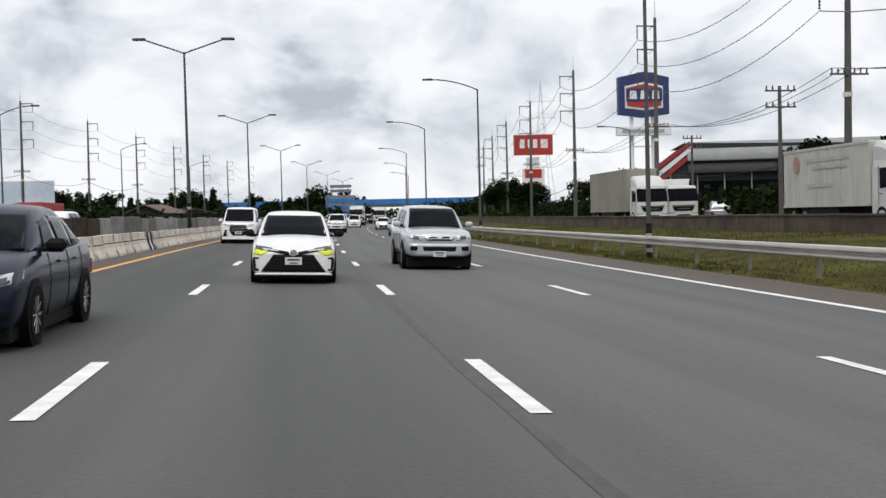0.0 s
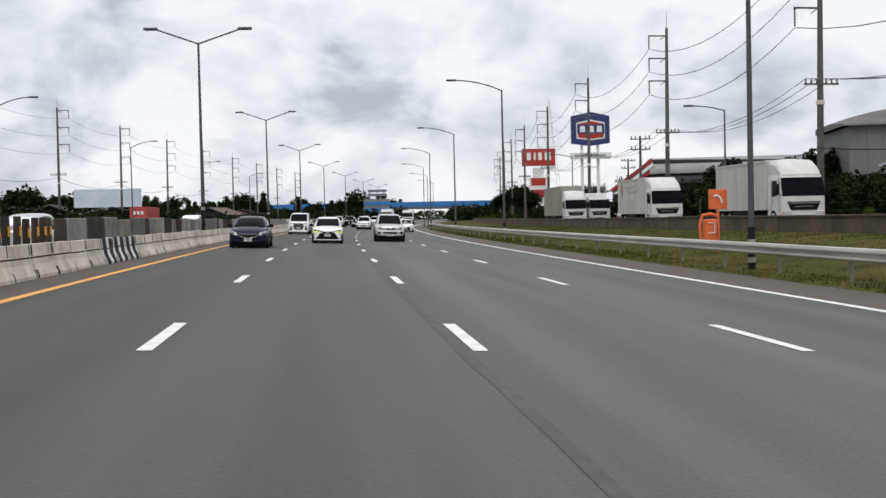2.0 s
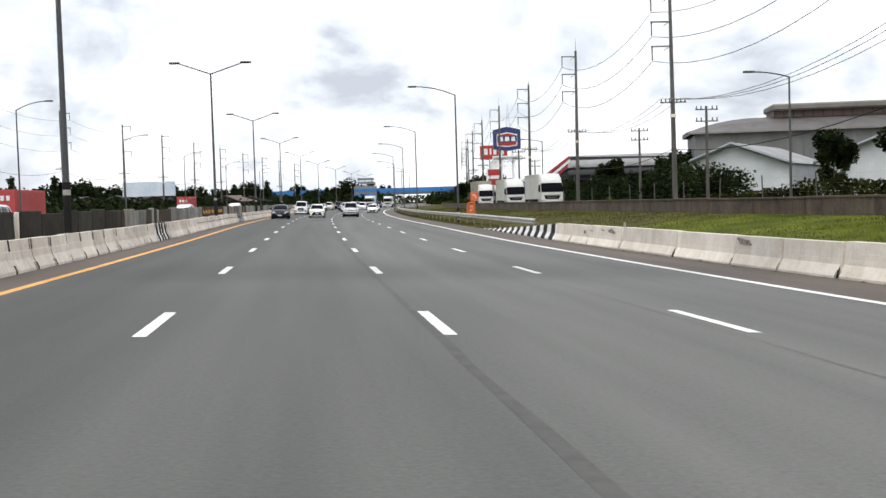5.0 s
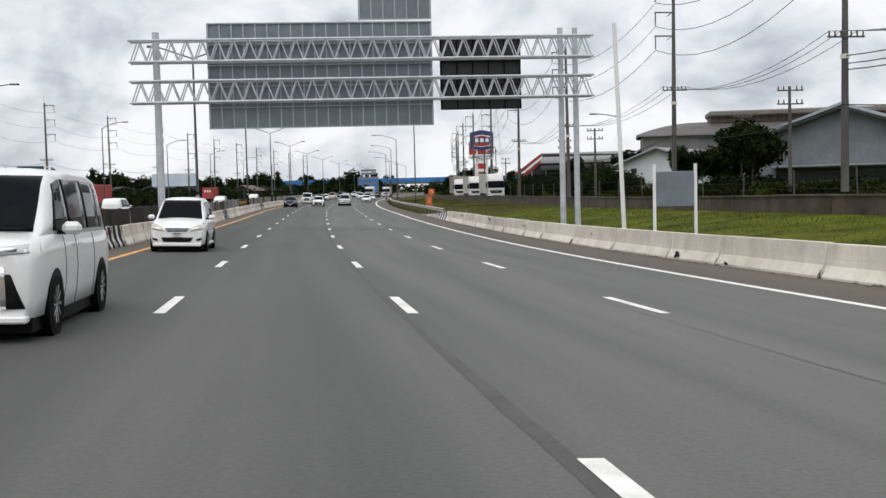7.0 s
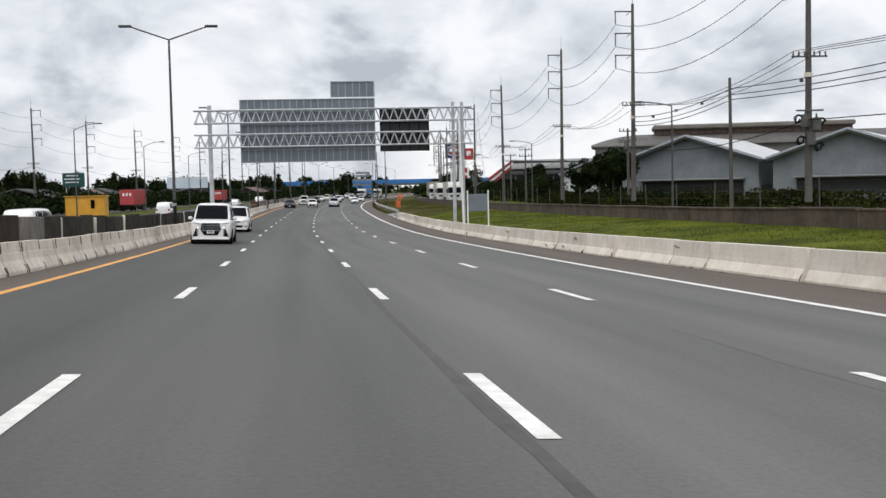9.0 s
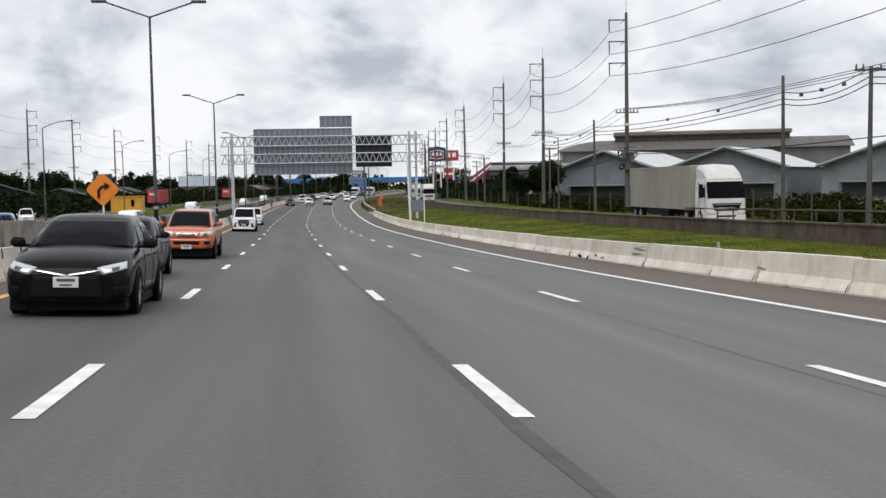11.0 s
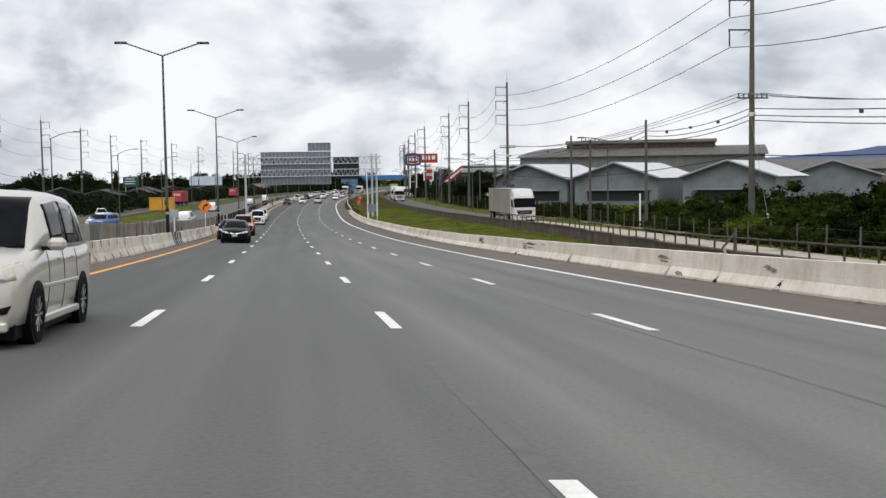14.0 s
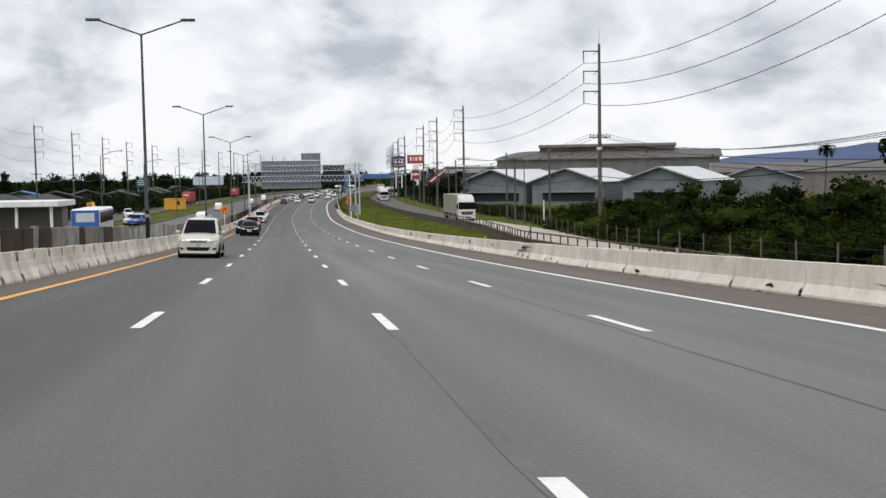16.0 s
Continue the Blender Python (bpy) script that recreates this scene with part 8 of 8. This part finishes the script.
    axles = (1.2, b0 + box_len - 1.1, b0 + box_len - 2.35) + ((3.6,) if articulated else ())
    for y in axles:
        for s in (-1, 1):
            wheel(t, s * 1.06, y, 0.5, 0.3)
    return t


def frontage_pose(off, y):
    return (rx(y) + off, y, side_z(y) + 0.06), -math.degrees(math.atan2(rx(y + 8) - rx(y), 8))


p, a = frontage_pose(25.4, 17.0)
build_lorry("plain off-white box lorry on the frontage road", p, a, M_BOXBODY, 8.2, 2.75, True, stakes=0.95)
p, a = frontage_pose(25.3, 42.0)
box_lorry = build_lorry("off-white box lorry with a faded red emblem and rust-streaked sides", p, a, M_BOXBODY, 8.6, 2.8, True, stakes=1.05)
emblem = bmesh.new()
prism(emblem, [(9.3 + 0.34 * math.cos(k * math.pi / 8), 3.05 + 0.42 * math.sin(k * math.pi / 8)) for k in range(16)], "x", -1.262, -1.254)
side_panel = part("emblem", emblem, M_FADED_RED, box_lorry, "faded red emblem")
for z, y0, y1 in ((3.2, 4.0, 8.4), (2.85, 4.2, 7.6), (2.0, 5.6, 8.2)):
    panel_box(side_panel, "lettering_bar", (-1.250, (y0 + y1) / 2, z), (0.006, y1 - y0, 0.16), M_FADED_GREY, "pale illegible bar", 0.0)
p, a = frontage_pose(25.8, 81.0)
build_lorry("white-cabbed lorry with a tall greyish container further along the frontage road", p, a, M_CONT, 12.2, 3.35, True, articulated=True)
p, a = frontage_pose(28.9, 83.0)
build_lorry("second white-cabbed lorry beside the container lorry", p, a, M_CAR_WHITE, 7.0, 2.5, False)
p, a = frontage_pose(26.0, -152.0)
build_lorry("white-cabbed lorry with a faded grey-beige container", p, a, M_CONT, 12.2, 2.75, True, articulated=True)
for off, y in ((1.8, 205.0), (5.2, 232.0)):
    lo = build_lorry("distant white box lorry coming along the motorway", (0, 0, 0), 0, M_CAR_WHITE, 7.0, 2.4, False)
    lo.matrix_basis = road_pose(off, y, 0.0, 6.0)


# ---- beyond the median ----
def loose(off, y):
    return (rx(y) + off, y, ground_z(off, y))


build_vehicle("minivan", "silver van parked in front of the showroom", "van", MPV, M_CAR_SILVER, (34.5, 86, side_z(86)), 165, "parked cars")
cont = thing("shipping_container", "red shipping container on a low trailer", "container", loose(-31, 14.0))
bm = bmesh.new()
box(bm, (0, 6.1, 2.45), (2.44, 12.2, 2.6), bevel=0.04)
cb = part("shell", bm, M_CONT_RED, cont)
bm = bmesh.new()
for k in range(30):
    for s in (-1, 1):
        box(bm, (s * 1.225, 0.3 + 11.6 * k / 29, 2.45), (0.04, 0.18, 2.3))
tagged(part("corrugation", bm, M_CONT_RED, cb), kind="stuff")
for k in (-0.55, 0.0, 0.55):
    panel_box(cb, "end_mark", (k, -0.03, 2.9), (0.34, 0.03, 0.5), M_WHITE, "pale illegible mark", 0.0)
panel_box(cont, "trailer", (0, 6.1, 0.95), (2.3, 12.4, 0.35), M_TRIM, "dark trailer bed")
for y in (2.0, 9.2, 10.5):
    for s in (-1, 1):
        wheel(cont, s * 1.05, y, 0.46, 0.28)
copy_thing(cont, pose(rx(124) - 31, 124, ground_z(-31, 124)))

hut = thing("site_hut", "ochre yellow site hut beyond the median", "hut", loose(-28.1, -30))
panel_box(hut, "wall", (0, 0, 1.4), (5, 2.6, 2.6), M_YELLOW, "", 0.05)
panel_box(hut, "window", (1, -1.32, 1.7), (0.5, 0.06, 1.1), M_GLASS, "", 0.0)
panel_box(hut, "roof", (0, 0, 2.75), (5.3, 2.9, 0.12), M_YELLOW, "", 0.02)

bus = thing("coach", "blue and white coach beyond the median", "bus", loose(-17.5, -196), -176)
panel_box(bus, "body", (0, 5, 1.75), (2.5, 10, 2.7), M_CAR_WHITE, "", 0.15)
panel_box(bus, "skirt", (0, 5, 0.75), (2.52, 10.02, 0.7), M_BUSBLUE, "blue skirt", 0.05)
panel_box(bus, "rear_band", (0, 10.0, 2.2), (2.4, 0.06, 1.6), M_BUSBLUE, "blue rear panel", 0.02)
panel_box(bus, "rear_window", (0, 10.03, 2.35), (1.6, 0.04, 0.8), M_CLAD_PALE, "", 0.0)
for s in (-1, 1):
    panel_box(bus, "window_band", (s * 1.255, 5, 2.3), (0.03, 9.2, 0.95), M_GLASS, "", 0.0)
    for y in (2.2, 7.6):
        wheel(bus, s * 1.1, y, 0.48, 0.28)
for off, y, sp, pt, nm, lb, ct in ((-13, 64, VAN, M_CAR_WHITE, "minivan", "white van beyond the median slabs", "van"), (-12.5, 12, MPV, M_CAR_SILVER, "minivan", "silver van beyond the median slabs", "van"), (-16.5, -38, VAN, M_CAR_WHITE, "minivan", "white van passing behind the slabs", "van"), (-13, -118, VAN, M_CAR_WHITE, "minivan", "white van roof behind the slabs", "van"),
                               (-24.2, -128, PICKUP, M_CAR_WHITE, "pickup_truck", "white pickup parked beyond the median", "pickup truck"), (-22.6, -134.5, PICKUP, M_BUSBLUE, "pickup_truck", "dark blue pickup parked beyond the median", "pickup truck"), (-30, -86, MPV, M_CAR_WHITE, "minivan", "white van parked beyond the median", "van")):
    build_vehicle(nm, lb, ct, sp, pt, loose(off, y), 180 if off > -20 else random.uniform(-30, 30), "traffic beyond the median")

# orange digger standing on the far verge
digger = thing("excavator", "faded orange excavator with a dark cab and a folded boom", "excavator", loose(-25.0, -150), 35)
for x in (-0.95, 0.95):
    bm = bmesh.new()
    prism(bm, [(-1.5, 0.25), (-1.2, 0.0), (1.2, 0.0), (1.5, 0.25), (1.5, 0.55), (1.2, 0.8), (-1.2, 0.8), (-1.5, 0.55)], "x", x - 0.25, x + 0.25)
    part("track", bm, M_TYRE, digger, "black crawler track")
panel_box(digger, "chassis", (0, 0, 0.75), (1.5, 1.8, 0.4), M_TRIM, "dark turntable", 0.05)
bm = bmesh.new()
prism(bm, [(-1.7, 1.0), (1.3, 1.0), (1.3, 1.5), (0.9, 1.9), (-1.5, 1.95), (-1.7, 1.7)], "x", -1.2, 1.2)
part("engine_house", bm, M_YELLOW, digger)
bm = bmesh.new()
prism(bm, [(0.1, 1.2), (1.5, 1.2), (1.45, 2.2), (1.1, 2.85), (0.1, 2.85)], "x", -1.18, -0.2)
cab_d = part("cab", bm, M_YELLOW, digger)
for x in (-1.2, -0.19):
    bm = bmesh.new()
    prism(bm, [(0.25, 1.9), (1.35, 1.9), (1.05, 2.7), (0.25, 2.7)], "x", x - 0.015, x + 0.015)
    part("window", bm, M_GLASS, cab_d)
bm = bmesh.new()
prism(bm, [(0.9, 1.3), (1.3, 1.2), (2.9, 3.4), (4.3, 3.3), (4.3, 3.65), (2.7, 3.85)], "x", 0.1, 0.5)
boom = part("boom", bm, M_YELLOW, digger)
bm = bmesh.new()
prism(bm, [(4.1, 3.75), (4.45, 3.7), (3.9, 1.2), (3.65, 1.2)], "x", 0.14, 0.46)
part("stick", bm, M_YELLOW, boom)
bm = bmesh.new()
prism(bm, [(3.5, 1.3), (4.0, 1.3), (4.3, 0.7), (3.9, 0.25), (3.3, 0.45)], "x", -0.2, 0.8)
part("bucket", bm, M_IRON, boom, "dark steel bucket")
